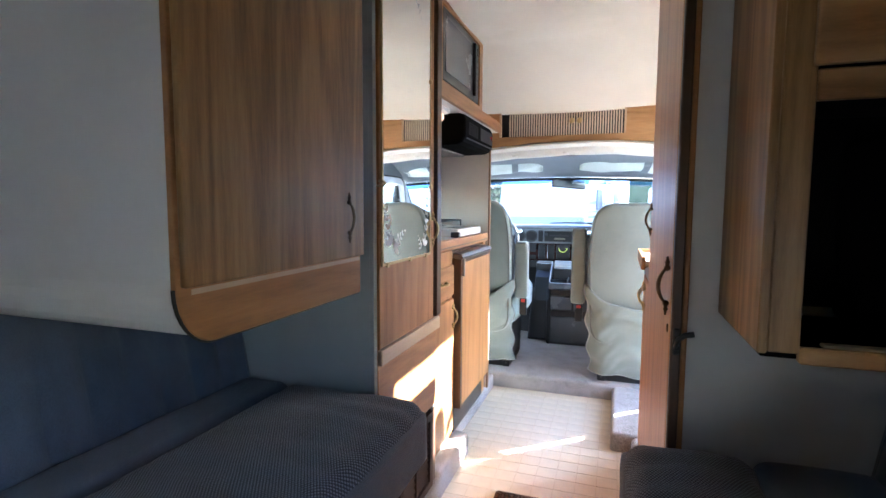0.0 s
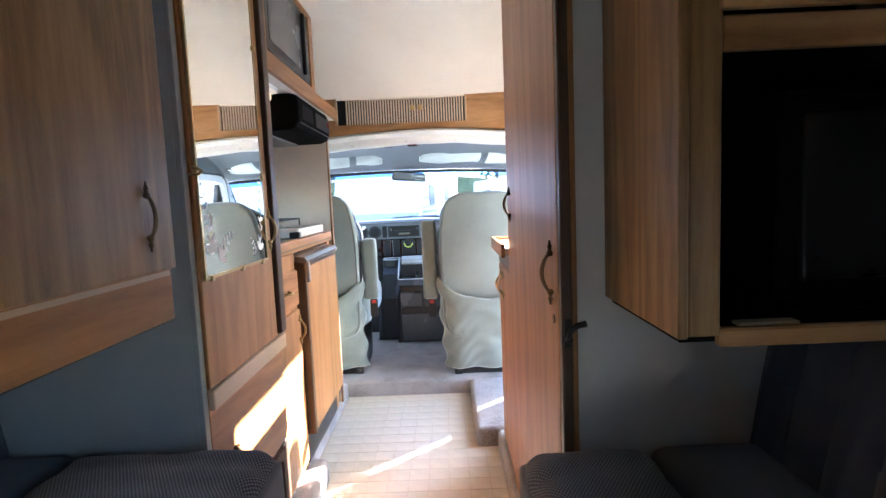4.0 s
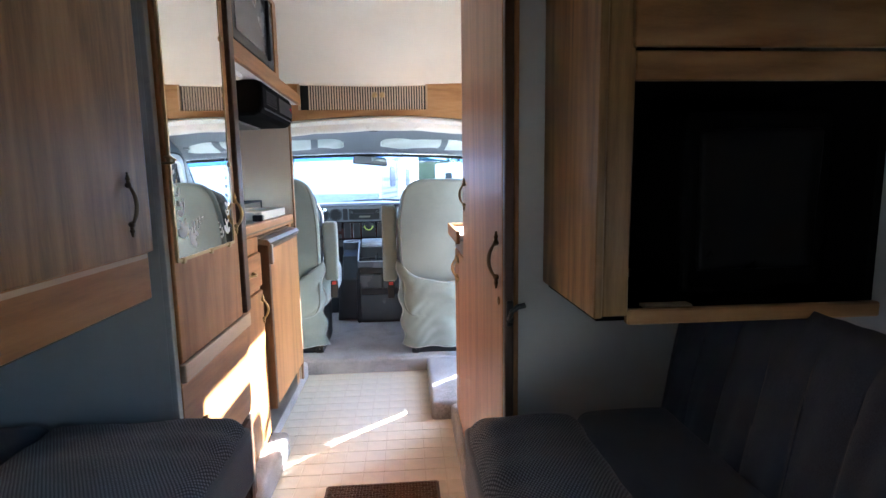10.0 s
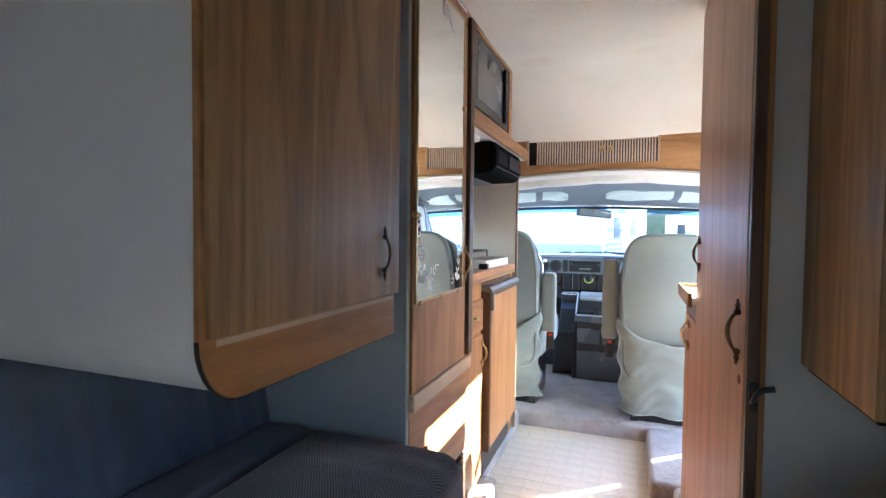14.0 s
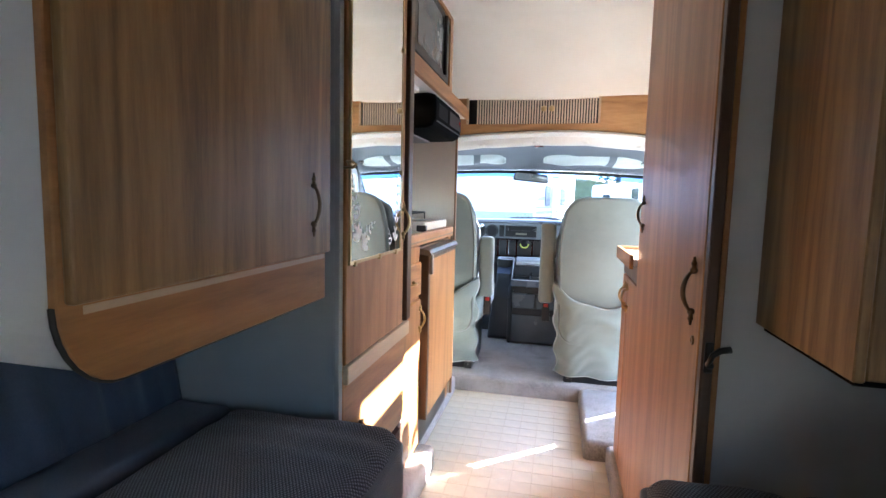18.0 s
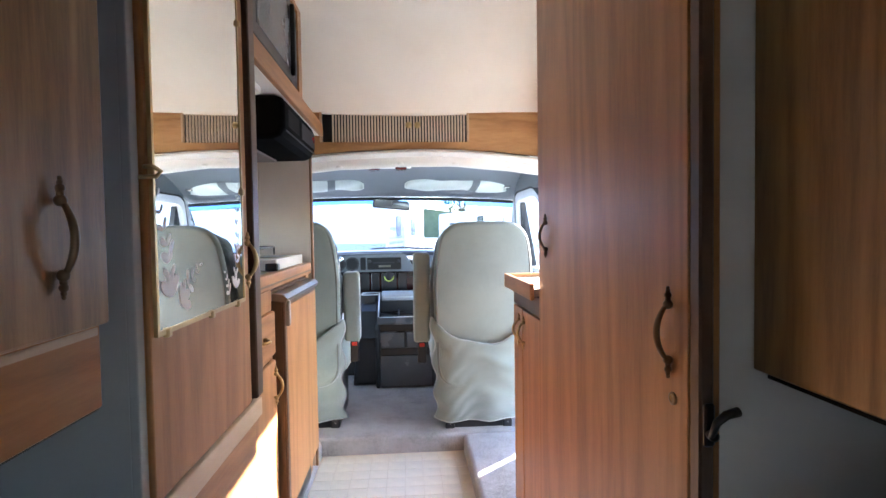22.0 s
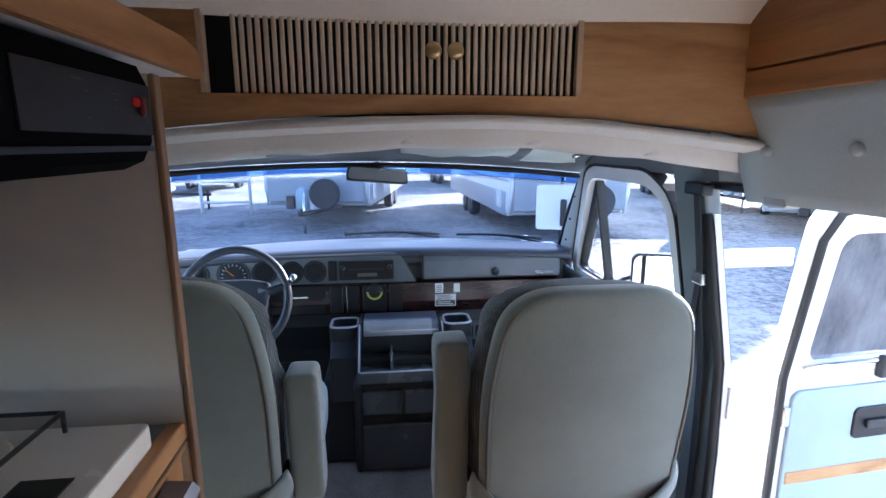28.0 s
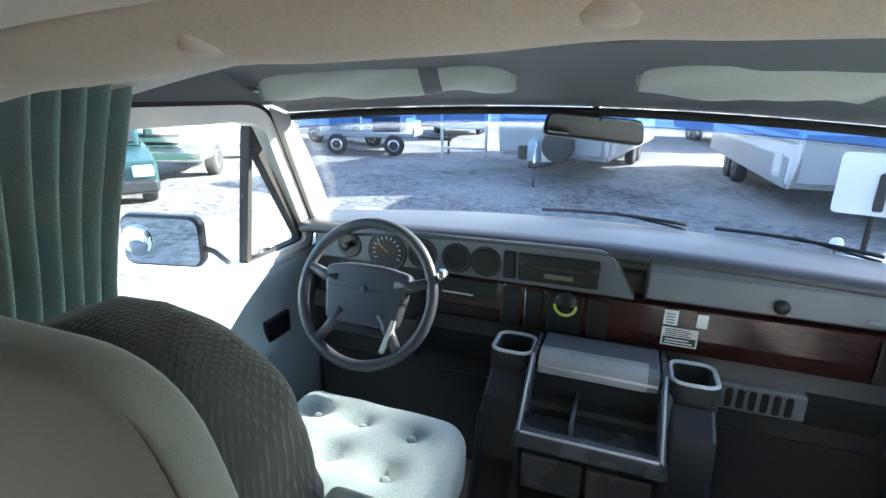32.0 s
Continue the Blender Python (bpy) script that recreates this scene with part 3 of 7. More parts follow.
# ---- small fittings used all over ----
def pull(parent, x, y, z, length=0.105, side=1, mat=None, axis='z', out=0.017, r=0.0036):
    """An arched cabinet pull with beaded ends, standing off a face towards side (along x)."""
    def at(h, o):
        return (x + side * o, y + (h if axis == 'y' else 0), z + (h if axis == 'z' else 0))
    n = 14
    pts, rs = [], []
    for k in range(n + 1):
        h = (k / n - 0.5) * length * 0.60
        o = 0.006 + out * math.sin(math.pi * k / n) ** 0.7
        pts.append(at(h, o))
        rs.append(r * (0.8 + 0.45 * math.sin(math.pi * k / n)))
    bm = rod(pts, rs, 8)
    for s_ in (-1, 1):
        for h, q in ((0.30, 1.9), (0.355, 1.15), (0.40, 1.45), (0.445, 0.95), (0.48, 0.75)):
            bmesh.ops.create_icosphere(bm, subdivisions=2, radius=r * q, matrix=Matrix.Translation(at(s_ * h * length, 0.006)))
    for f_ in bm.faces:
        f_.smooth = True
    return part("handle", bm, mat or BRASS_DARK, parent, "curved antique brass handle")


# ---- rear: benches and overhead cabinets ----
def bench_cushion(parent, x_front, x_seam, x_back, y0, y1, z0, z1):
    """A seat cushion: woven front panel with puckers, plain rear panel, grey boxing along the front."""
    lo, hi = sorted((x_front, x_seam))
    bm = cushion(lo, hi, y0, y1, z0, z1, 0.045, 0.016, 44)
    s_ = 1 if x_front > x_seam else -1
    for v in bm.verts:
        if v.co.z > z0 + 0.04:
            u = (v.co.x - x_seam) / (x_front - x_seam)
            q = v.co.y + 0.018 * u * u + 0.010 * math.sin(9 * v.co.x + 3 * v.co.y)
            deep = 0.35 + 0.65 * max(0.0, min(1.0, u)) ** 1.5
            v.co.z += 0.008 * deep * (abs(math.sin(math.pi * q / 0.095)) ** 0.6 - 0.8)
    sc_ = part("seat_cushion", bm, SOFA, parent, "woven blue-grey front panel with soft puckers")
    lo, hi = sorted((x_seam + s_ * 0.012, x_back))
    part("rear_panel", cushion(lo, hi, y0, y1, z0, z1 - 0.002, 0.03, 0.006, 20), NAVY, sc_, "plain navy rear panel")
    lo, hi = sorted((x_front - s_ * 0.030, x_front + s_ * 0.004))
    part("boxing", cushion(lo, hi, y0 + 0.012, y1 - 0.012, z0 + 0.004, z1 - 0.026, 0.014, 0.0, 16), BOXING, sc_, "smooth grey boxing strip")
    return sc_


def pleated_back(sd, x0, y0, y1, z0, z1):
    """An upholstered side panel with upright pleats, leaning slightly outwards; sd: the side of the van."""
    def at(u, v):
        y = y0 + (y1 - y0) * u
        k = (y - y0) / 0.105
        fold = 0.010 * abs(math.sin(math.pi * k)) ** 0.45 * math.sin(math.pi * min(1.0, 0.08 + v)) ** 0.5
        crease = 0.004 * math.sin(5 * v + 11 * k)
        return Vector((x0 + sd * (0.06 * v + (0.03 * max(0.0, v - 0.85) / 0.15) ** 1.0) - sd * (fold + crease * 0.4), y, z0 + (z1 - z0) * v))
    return grid(at, 180, 16, 0.02 * sd)


b = thing("bench", (-0.63, 1.5, 0), "blue-grey woven bench cushion on an oak box by the wardrobe", "bench", "benches")
part("base", box(XL, -0.365, 0.3, 2.47, 0, 0.42, 0.004), OAK_Y, b)
part("kick_panel", box(-0.367, -0.357, 0.32, 2.46, 0.10, 0.40, 0.002), OAK, b)
bench_cushion(b, -0.192, -0.60, -0.745, 1.50, 2.462, 0.425, 0.584)
bench_cushion(b, -0.192, -0.60, -0.745, 0.35, 1.495, 0.425, 0.584)
part("backrest", pleated_back(-1, -0.755, 0.35, 2.470, 0.52, 0.885), NAVY, b, "navy pleated side cushion")
b = thing("bench", (0.55, 1.5, 0), "blue-grey woven bench cushion on an oak box below the television", "bench", "benches")
part("base", box(0.345, XR, 0.3, 2.42, 0, 0.41, 0.004), OAK_Y, b)
part("kick_panel", box(0.336, 0.346, 0.32, 2.41, 0.10, 0.40, 0.002), OAK, b)
bench_cushion(b, 0.262, 0.505, 0.705, 1.45, 2.405, 0.42, 0.584)
bench_cushion(b, 0.285, 0.505, 0.705, 0.35, 1.445, 0.42, 0.584)
part("backrest", pleated_back(1, 0.712, 1.47, 2.425, 0.52, 0.842), NAVY, b, "navy pleated side cushion")

o = thing("overhead_cabinet", (-0.6, 2.05, 0.9), "oak-faced overhead cabinet with a white wrapped rounded end", "cabinet")
Y0, Y1, ZB = 1.706, 2.336, 0.862
side = rounded(Y0, Y1, ZB, CEIL_Z - 0.005, (0.085, 0.002, 0.002, 0.03), 8)
part("white_wrap", prism(rounded(Y0 + 0.004, Y1, ZB + 0.004, CEIL_Z - 0.008, (0.085, 0.002, 0.002, 0.03), 8), 'x', XL + 0.02, -0.334), WHITE, o, "white plastic wrap-round end panel")
part("side_panel", prism(side, 'x', -0.334, -0.323, 0.0015, 1), OAK_Y, o)
part("door_gap", box(-0.3235, -0.3220, Y0 + 0.030, Y1 - 0.006, 0.937, 0.945, 0), OAK_PALE, o, "pale shadow strip below the door")
dr = part("door", box(-0.323, -0.311, Y0 + 0.007, Y1 - 0.003, 0.949, CEIL_Z - 0.02, 0.003, 2), OAK_AMBER, o)
pull(dr, -0.311, 2.240, 1.036, 0.108, out=0.011, r=0.0030)
part("piping", rod([(-0.3285, y_, z_) for y_, z_ in side[:9]] + [(-0.3285, Y1, ZB)], 0.0035, 6), RUBBER, o, "dark edge moulding")

t = thing("tv_cabinet", (0.6, 2.25, 0.9), "oak overhead cabinet with an open dark television bay", "cabinet")
TY = 2.072
part("side_panel", box(0.432, 0.445, TY, 2.428, 0.854, 1.488, 0.002), OAK_AMBER, t)
# bay boards are coloured near black in place of the shade inside
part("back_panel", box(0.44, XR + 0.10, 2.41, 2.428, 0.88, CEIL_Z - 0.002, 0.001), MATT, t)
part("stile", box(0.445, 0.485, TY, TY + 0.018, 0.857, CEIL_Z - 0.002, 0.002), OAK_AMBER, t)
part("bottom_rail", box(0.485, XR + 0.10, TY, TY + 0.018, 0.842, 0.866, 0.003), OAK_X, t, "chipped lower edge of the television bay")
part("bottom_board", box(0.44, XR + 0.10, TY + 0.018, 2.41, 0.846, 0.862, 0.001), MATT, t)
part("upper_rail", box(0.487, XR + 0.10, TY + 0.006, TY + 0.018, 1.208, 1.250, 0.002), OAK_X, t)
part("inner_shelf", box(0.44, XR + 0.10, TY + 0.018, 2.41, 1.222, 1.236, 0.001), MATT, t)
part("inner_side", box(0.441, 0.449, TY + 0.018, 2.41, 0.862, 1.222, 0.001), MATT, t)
dr = part("upper_door", box(0.478, XR + 0.10, TY - 0.014, TY, 1.252, 1.60, 0.003, 2), OAK_X, t)
bm = rod([(0.575 + 0.09 * k / 10, TY - 0.018 - 0.022 * math.sin(math.pi * k / 10) ** 0.7, 1.515) for k in range(11)], 0.0045, 8)
part("handle", bm, BRASS, dr, "small brass handle")
part("side_upper_rail", box(0.425, 0.440, TY, 2.428, 1.725, CEIL_Z - 0.002, 0.002), OAK_Y, t)
part("side_upper_stile", box(0.425, 0.440, TY, TY + 0.05, 1.488, 1.725, 0.002), OAK_AMBER, t)
slat = None
for k in range(17):
    y_ = TY + 0.058 + k * 0.0175
    bm = prism(rounded(0.427, 0.4365, y_, y_ + 0.0125, 0.004, 3), 'z', 1.490, 1.724)
    part("slat", bm, OAK_PALE, t)
part("knob", lathe([(0.003, 0.0), (0.004, -0.008), (0.009, -0.014), (0.009, -0.02), (0.003, -0.024)], (0.427, 2.39, 1.60), 12, 'x'), BRASS, t, "small brass knob")
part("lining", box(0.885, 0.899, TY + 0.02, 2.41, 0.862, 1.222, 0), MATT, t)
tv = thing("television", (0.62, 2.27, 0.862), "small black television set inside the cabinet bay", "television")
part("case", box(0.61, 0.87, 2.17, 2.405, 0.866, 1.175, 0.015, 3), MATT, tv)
part("screen", cushion(0.635, 0.845, 2.160, 2.18, 0.91, 1.145, 0.008, 0.0, 8), plain("dark_tv_glass", (0.01, 0.011, 0.012), 0.3, spec=0.2), tv, "dark curved glass screen")
part("foot", box(0.64, 0.84, 2.18, 2.36, 0.8625, 0.8665, 0.001), BLACK, tv)
single("cable_plate", box(0.52, 0.60, 2.095, 2.12, 0.8625, 0.868, 0.002), plain("ivory_plastic", (0.5, 0.46, 0.36), 0.4), "small ivory plate lying at the front of the television bay", "plate")

# ---- wardrobe and kitchen on the driver's side ----
w = thing("wardrobe", (-0.6, 2.77, 0), "oak wardrobe with a tall mirrored door", "wardrobe")
FX = -0.345
part("body", box(XL + 0.03, FX - 0.016, 2.501, 3.058, 0.09, CEIL_Z - 0.003, 0.002), OAK, w)
part("front_frame", box(FX - 0.016, FX - 0.002, 2.5005, 3.058, 0.63, CEIL_Z - 0.003, 0.002), OAK, w)
part("edge_strip", box(FX - 0.0135, FX - 0.001, 2.474, 2.4968, 0.09, CEIL_Z - 0.004, 0.002, 2), PARTITION_SHADED, w, "grey end face of the partition")
dr = part("door", box(FX - 0.002, FX + 0.006, 2.4972, 2.992, 0.684, 1.745, 0.003, 2), OAK, w)
part("head_rail", box(FX - 0.002, FX + 0.002, 2.4975, 3.0, 1.75, CEIL_Z - 0.004, 0.002), OAK_Y, w)
part("label_plate", box(FX + 0.002, FX + 0.004, 2.88, 2.985, 1.752, 1.785, 0.001), WHITE, w, "small white notice with dark print")
for k in range(3):
    part("print", box(FX + 0.004, FX + 0.0044, 2.895, 2.965 - 0.01 * k, 1.760 + 0.008 * k, 1.763 + 0.008 * k, 0), BLACK, w)
MY0, MY1, MZ0, MZ1 = 2.512, 2.938, 0.908, 1.715
mir = part("mirror", box(FX + 0.006, FX + 0.010, MY0, MY1, MZ0, MZ1, 0.0015), MIRROR, dr, "bevelled mirror with etched sprigs")
part("mirror_edge", frame_of([(MY0 - 0.004, MZ0 - 0.004), (MY1 + 0.004, MZ0 - 0.004), (MY1 + 0.004, MZ1 + 0.004), (MY0 - 0.004, MZ1 + 0.004)],
     [(MY0 + 0.003, MZ0 + 0.003), (MY1 - 0.003, MZ0 + 0.003), (MY1 - 0.003, MZ1 - 0.003), (MY0 + 0.003, MZ1 - 0.003)], 'x', FX + 0.006, FX + 0.0115), BRASS, dr, "thin gilt rim round the mirror")
for yy, zz in ((MY0 + 0.03, MZ0 - 0.004), (MY0 + 0.22, MZ0 - 0.004), (MY1 - 0.05, MZ0 - 0.004), (MY0 + 0.2, MZ1 + 0.002), (MY0 - 0.002, 1.12), (MY1 + 0.002, 1.12), (MY1 + 0.002, 1.45)):
    part("clip", box(FX + 0.006, FX + 0.015, yy - 0.007, yy + 0.007, zz - 0.005, zz + 0.008, 0.002), BRASS, dr)
ETCH = plain("frosted_etching", (0.66, 0.68, 0.67), 0.6, 0.6, spread=0.08)


def leaf_shape(y, z, r, a, x):
    """One leaf-shaped piece of etching lying on the glass."""
    bm = bmesh.new()
    c, s_ = math.cos(a), math.sin(a)
    ring = []
    for k in range(12):
        q = 2 * math.pi * k / 12
        u_, v_ = r * (1 + math.cos(q)), 0.38 * r * math.sin(q) * (1 + 0.3 * math.cos(q))
        ring.append(bm.verts.new((x, y + u_ * c - v_ * s_, z + u_ * s_ + v_ * c)))
    f_ = bm.faces.new(ring)
    f_.normal_update()
    if f_.normal.x < 0:
        f_.normal_flip()
    return bm


def sprig(y, z, a, length, n, r, bend, seed, bloom=0):
    """Places of the leaves of a stem that bends as it rises, with an open bloom at its foot."""
    rnd = random.Random(seed)
    places = []
    y_, z_ = y, z
    for k in range(n):
        t_ = k / max(1, n - 1)
        size = r * (1.15 - 0.75 * t_) * rnd.uniform(0.85, 1.15)
        turn_ = a + bend * t_
        for s_ in ((-1, 1) if k < n - 1 else (0,)):
            places.append((y_, z_, size, turn_ + s_ * rnd.uniform(0.7, 1.15)))
        y_ += length / n * math.cos(turn_)
        z_ += length / n * math.sin(turn_)
    for k in range(bloom):
        places.append((y, z, r * rnd.uniform(1.2, 1.7), a - 0.9 + 1.8 * k / max(1, bloom - 1)))
    return places


for sp in ((MY0 + 0.050, MZ0 + 0.045, 1.75, 0.19, 8, 0.013, 0.30, 3, 4), (MY0 + 0.085, MZ0 + 0.030, 0.75, 0.12, 6, 0.012, -0.5, 4, 4), (MY0 + 0.045, MZ0 + 0.10, 2.0, 0.06, 3, 0.012, -0.6, 5, 0),
           (MY1 - 0.065, MZ0 + 0.030, 1.25, 0.22, 9, 0.0105, 0.35, 6, 3), (MY1 - 0.10, MZ0 + 0.022, 2.0, 0.06, 4, 0.009, 0.4, 7, 0), (MY1 - 0.045, MZ0 + 0.09, 0.9, 0.05, 3, 0.009, 0.5, 8, 0),
           (MY0 + 0.20, MZ1 - 0.025, -0.25, 0.17, 8, 0.0105, -0.5, 9, 3)):
    for k, (y_, z_, r_, a_) in enumerate(sprig(*sp)):
        if MY0 + 0.004 < y_ + 2 * r_ * math.cos(a_) < MY1 - 0.004 and MZ0 + 0.004 < z_ + 2 * r_ * math.sin(a_) < MZ1 - 0.004:
            part("etched_leaf", leaf_shape(y_, z_, r_, a_, FX + 0.0104 + 0.00004 * k), ETCH, dr)
pull(dr, FX + 0.006, 2.966, 0.985, 0.115, mat=BRASS)
hk = part("hook", rod([(FX, 2.495, 1.112), (FX + 0.022, 2.492, 1.112), (FX + 0.03, 2.487, 1.118), (FX + 0.022, 2.482, 1.124), (FX + 0.01, 2.485, 1.124)], 0.0028, 8), BRASS, w, "small brass hook")
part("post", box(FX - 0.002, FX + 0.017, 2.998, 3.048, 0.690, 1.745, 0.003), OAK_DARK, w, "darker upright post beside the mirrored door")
part("ledge", box(FX - 0.002, FX + 0.012, 2.4975, 3.056, 0.640, 0.682, 0.004, 2), OAK_PALE, w, "pale worn wooden ledge")
lo = part("lower_door", box(FX - 0.016, FX - 0.002, 2.5005, 3.052, 0.37, 0.632, 0.004, 2), OAK_Y, w)
pull(lo, FX - 0.002, 2.585, 0.515, 0.10, axis='y')
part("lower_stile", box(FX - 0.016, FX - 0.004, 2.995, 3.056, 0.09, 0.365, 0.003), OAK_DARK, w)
LOUVRE = plain("dark_brown_louvre_plastic", (0.075, 0.045, 0.034), 0.6, spec=0.2)
gr = thing("furnace_grille", (FX, 2.83, 0.1), "brown louvred furnace grille in the wardrobe base", "grille")
part("backing", box(FX - 0.014, FX - 0.010, 2.66, 2.985, 0.098, 0.358, 0), BLACK, gr)
part("frame", frame_of([(2.655, 0.095), (2.99, 0.095), (2.99, 0.362), (2.655, 0.362)], [(2.685, 0.12), (2.96, 0.12), (2.96, 0.335), (2.685, 0.335)], 'x', FX - 0.012, FX + 0.006), LOUVRE, gr)
for k in range(9):
    bm = box(-0.010, 0.010, -0.1375, 0.1375, -0.0015, 0.0015, 0.0006)
    part("slat", turned(pose(FX - 0.004, 2.8225, 0.134 + k * 0.0235, 0, 68, 0))(bm), LOUVRE, gr)
part("rib", box(FX - 0.006, FX + 0.004, 2.815, 2.83, 0.12, 0.335, 0.001), LOUVRE, gr)

KX = -0.400
k = thing("kitchen_unit", (-0.65, 3.3, DECK), "oak kitchen unit with a drawer and a door", "cabinet")
part("body", box(XL + 0.02, KX - 0.014, 3.06, 3.474, DECK, 0.878, 0.002), OAK, k)
part("face_frame", box(KX - 0.014, KX, 3.06, 3.474, 0.09, 0.878, 0.002), OAK, k)
dw = part("drawer", box(KX, KX + 0.015, 3.085, 3.448, 0.700, 0.822, 0.005, 2), OAK_Y, k)
pull(dw, KX + 0.015, 3.27, 0.762, 0.105, axis='y', mat=BRASS)
dd = part("door", box(KX, KX + 0.015, 3.085, 3.448, 0.125, 0.684, 0.005, 2), OAK, k)
pull(dd, KX + 0.015, 3.415, 0.615, 0.11, mat=BRASS)
f = thing("fridge", (-0.65, 3.78, DECK), "oak-panelled camper fridge with dark brown frame", "fridge")
part("body", box(XL + 0.02, KX - 0.004, 3.478, 4.098, DECK, 0.872, 0.003), OAK_DARK, f)
part("kick_grille", box(KX - 0.012, KX + 0.002, 3.50, 4.08, 0.09, 0.195, 0.003), BLACK, f)
fd = part("door", box(KX - 0.004, KX + 0.030, 3.482, 4.090, 0.205, 0.845, 0.004, 2), OAK_DARK, f)
part("door_panel", box(KX + 0.030, KX + 0.0335, 3.515, 4.083, 0.212, 0.822, 0.001), OAK, fd, "oak laminate inset panel")
part("top_cap", prism([(KX + 0.0, 0.846), (KX + 0.040, 0.838), (KX + 0.044, 0.850), (KX + 0.034, 0.862), (KX + 0.0, 0.866)], 'y', 3.480, 4.092, 0.002, 1), plain("grey_brown_aluminium", (0.22, 0.20, 0.19), 0.4, 0.7, spread=0.3), fd, "scuffed grey-brown metal cap")
part("corner_guard", box(KX + 0.028, KX + 0.036, 3.480, 3.512, 0.205, 0.846, 0.003), OAK_DARK, fd)
part("latch", box(KX + 0.02, KX + 0.05, 3.487, 3.503, 0.77, 0.845, 0.005, 2), plain("worn_latch_metal", (0.3, 0.28, 0.27), 0.4, 0.8), fd)
single("fridge_infill", box(XL + 0.02, KX - 0.004, 4.101, 4.163, DECK, 0.878, 0.002), OAK, "narrow oak infill panel beside the fridge", "panel")
wt = thing("worktop", (-0.65, 3.6, 0.88), "grey-green laminate worktop with an oak front edge", "worktop")
part("top", box(XL, -0.420, 3.06, 4.163, 0.886, 0.922, 0.001), COUNTER, wt)
part("front_edge", box(-0.420, -0.392, 3.06, 4.163, 0.880, 0.9245, 0.006, 3), OAK_Y, wt)
part("brass_line", box(-0.3925, -0.3905, 3.06, 4.163, 0.892, 0.898, 0.0005), BRASS_DARK, wt, "dark groove along the front edge")
single("worktop_flap_rail", box(-0.505, -0.493, 3.065, 3.50, 0.9225, 0.927, 0.002), OAK_DARK, "thin dark wooden rail lying along the worktop", "rail")

# hob
s = thing("gas_hob", (-0.57, 3.8, 0.922), "almond enamel two-burner gas hob with black wire grates", "hob")
HX0, HX1, HY0, HY1, HZ = -0.745, -0.412, 3.618, 4.090, 0.960
part("body", prism(rounded(HX0, HX1, HY0, HY1, 0.012), 'z', 0.924, HZ, 0.004, 2), ENAMEL, s)
for cx, cy in ((HX0 + 0.012, HY0 + 0.008), (HX1 - 0.020, HY0 + 0.008)):
    part("corner_guard", box(cx - 0.016, cx + 0.024, cy - 0.012, cy + 0.02, 0.923, 0.948, 0.005, 2), BLACK, s)
part("knob_well", box(-0.505, -0.445, 3.78, 3.945, HZ - 0.004, HZ + 0.0015, 0.001), BLACK, s, "dark recess for the control knobs")
part("front_screw", lathe([(0.002, -0.004), (0.006, -0.003), (0.006, 0.002)], (-0.60, HY0, 0.941), 10, 'y'), STEEL, s)
for cx, cy in ((-0.625, 3.730), (-0.625, 3.970)):
    bo = part("burner", lathe([(0.058, 0.0), (0.062, 0.004), (0.050, 0.006), (0.036, 0.004), (0.034, 0.013), (0.012, 0.015)], (cx, cy, HZ - 0.001), 24), BLACK, s)
    part("burner_cap", lathe([(0.030, 0.013), (0.030, 0.019), (0.024, 0.022), (0.004, 0.023)], (cx, cy, HZ), 20), STEEL, bo, "shiny burner cap")
    part("drip_tray", lathe([(0.072, 0.0), (0.084, 0.002), (0.080, 0.004), (0.064, 0.001)], (cx, cy, HZ), 28), ENAMEL, s)
gz = HZ + 0.03
gx0, gx1, gy0, gy1 = -0.735, -0.515, 3.640, 4.070


def wire(pts, r=0.0032):
    return rod(pts, r, 6)


part("grate", wire([(gx0, gy0, gz), (gx1, gy0, gz), (gx1, gy1, gz), (gx0, gy1, gz), (gx0, gy0, gz)], 0.0036), BLACK, s, "black wire grate frame")
for yy in (3.79, 3.85, 3.91):
    part("grate_bar", wire([(gx0, yy, gz), (gx1, yy, gz)]), BLACK, s)
for yy, sg in ((3.79, -1), (3.91, 1)):
    part("grate_bar", wire([(gx0 + 0.06, yy, gz), (gx0 + 0.07, yy + sg * 0.03, gz), ((gx0 + gx1) / 2, yy + sg * 0.045, gz), (gx1 - 0.07, yy + sg * 0.03, gz), (gx1 - 0.06, yy, gz)]), BLACK, s)
for yy0, yy1 in ((gy0, 3.70), (3.765, 3.935), (4.005, gy1)):
    part("grate_bar", wire([(-0.625, yy0, gz), (-0.625, yy1, gz)]), BLACK, s)
for gx, gy in ((gx0, gy0), (gx1, gy0), (gx1, gy1), (gx0, gy1), (-0.625, gy0)):
    part("grate_foot", wire([(gx, gy, gz), (gx, gy, HZ + 0.001)]), BLACK, s)

# hood
h = thing("extractor_hood", (-0.6, 3.77, 1.3), "black extractor hood with dark control panel and red switch", "hood")
hx = -0.352
prof = [(XL + 0.12, 1.437), (hx - 0.03, 1.437), (hx - 0.008, 1.430), (hx, 1.410), (hx, 1.345), (hx - 0.012, 1.322), (hx - 0.035, 1.312), (XL + 0.12, 1.300)]
part("body", prism(prof, 'y', 3.485, 4.056, 0.014, 3), plain("black_hood_enamel", (0.0035, 0.0035, 0.0036), 0.7, spread=0.2, spec=0.02), h)
part("chrome_line", box(hx - 0.001, hx + 0.0015, 3.50, 4.045, 1.334, 1.340, 0.0005), plain("dark_blue_steel", (0.012, 0.014, 0.018), 0.45, 0.3), h)
part("control_panel", box(hx, hx + 0.002, 3.77, 4.045, 1.352, 1.408, 0.001), plain("dark_control_panel", (0.006, 0.006, 0.007), 0.5), h)
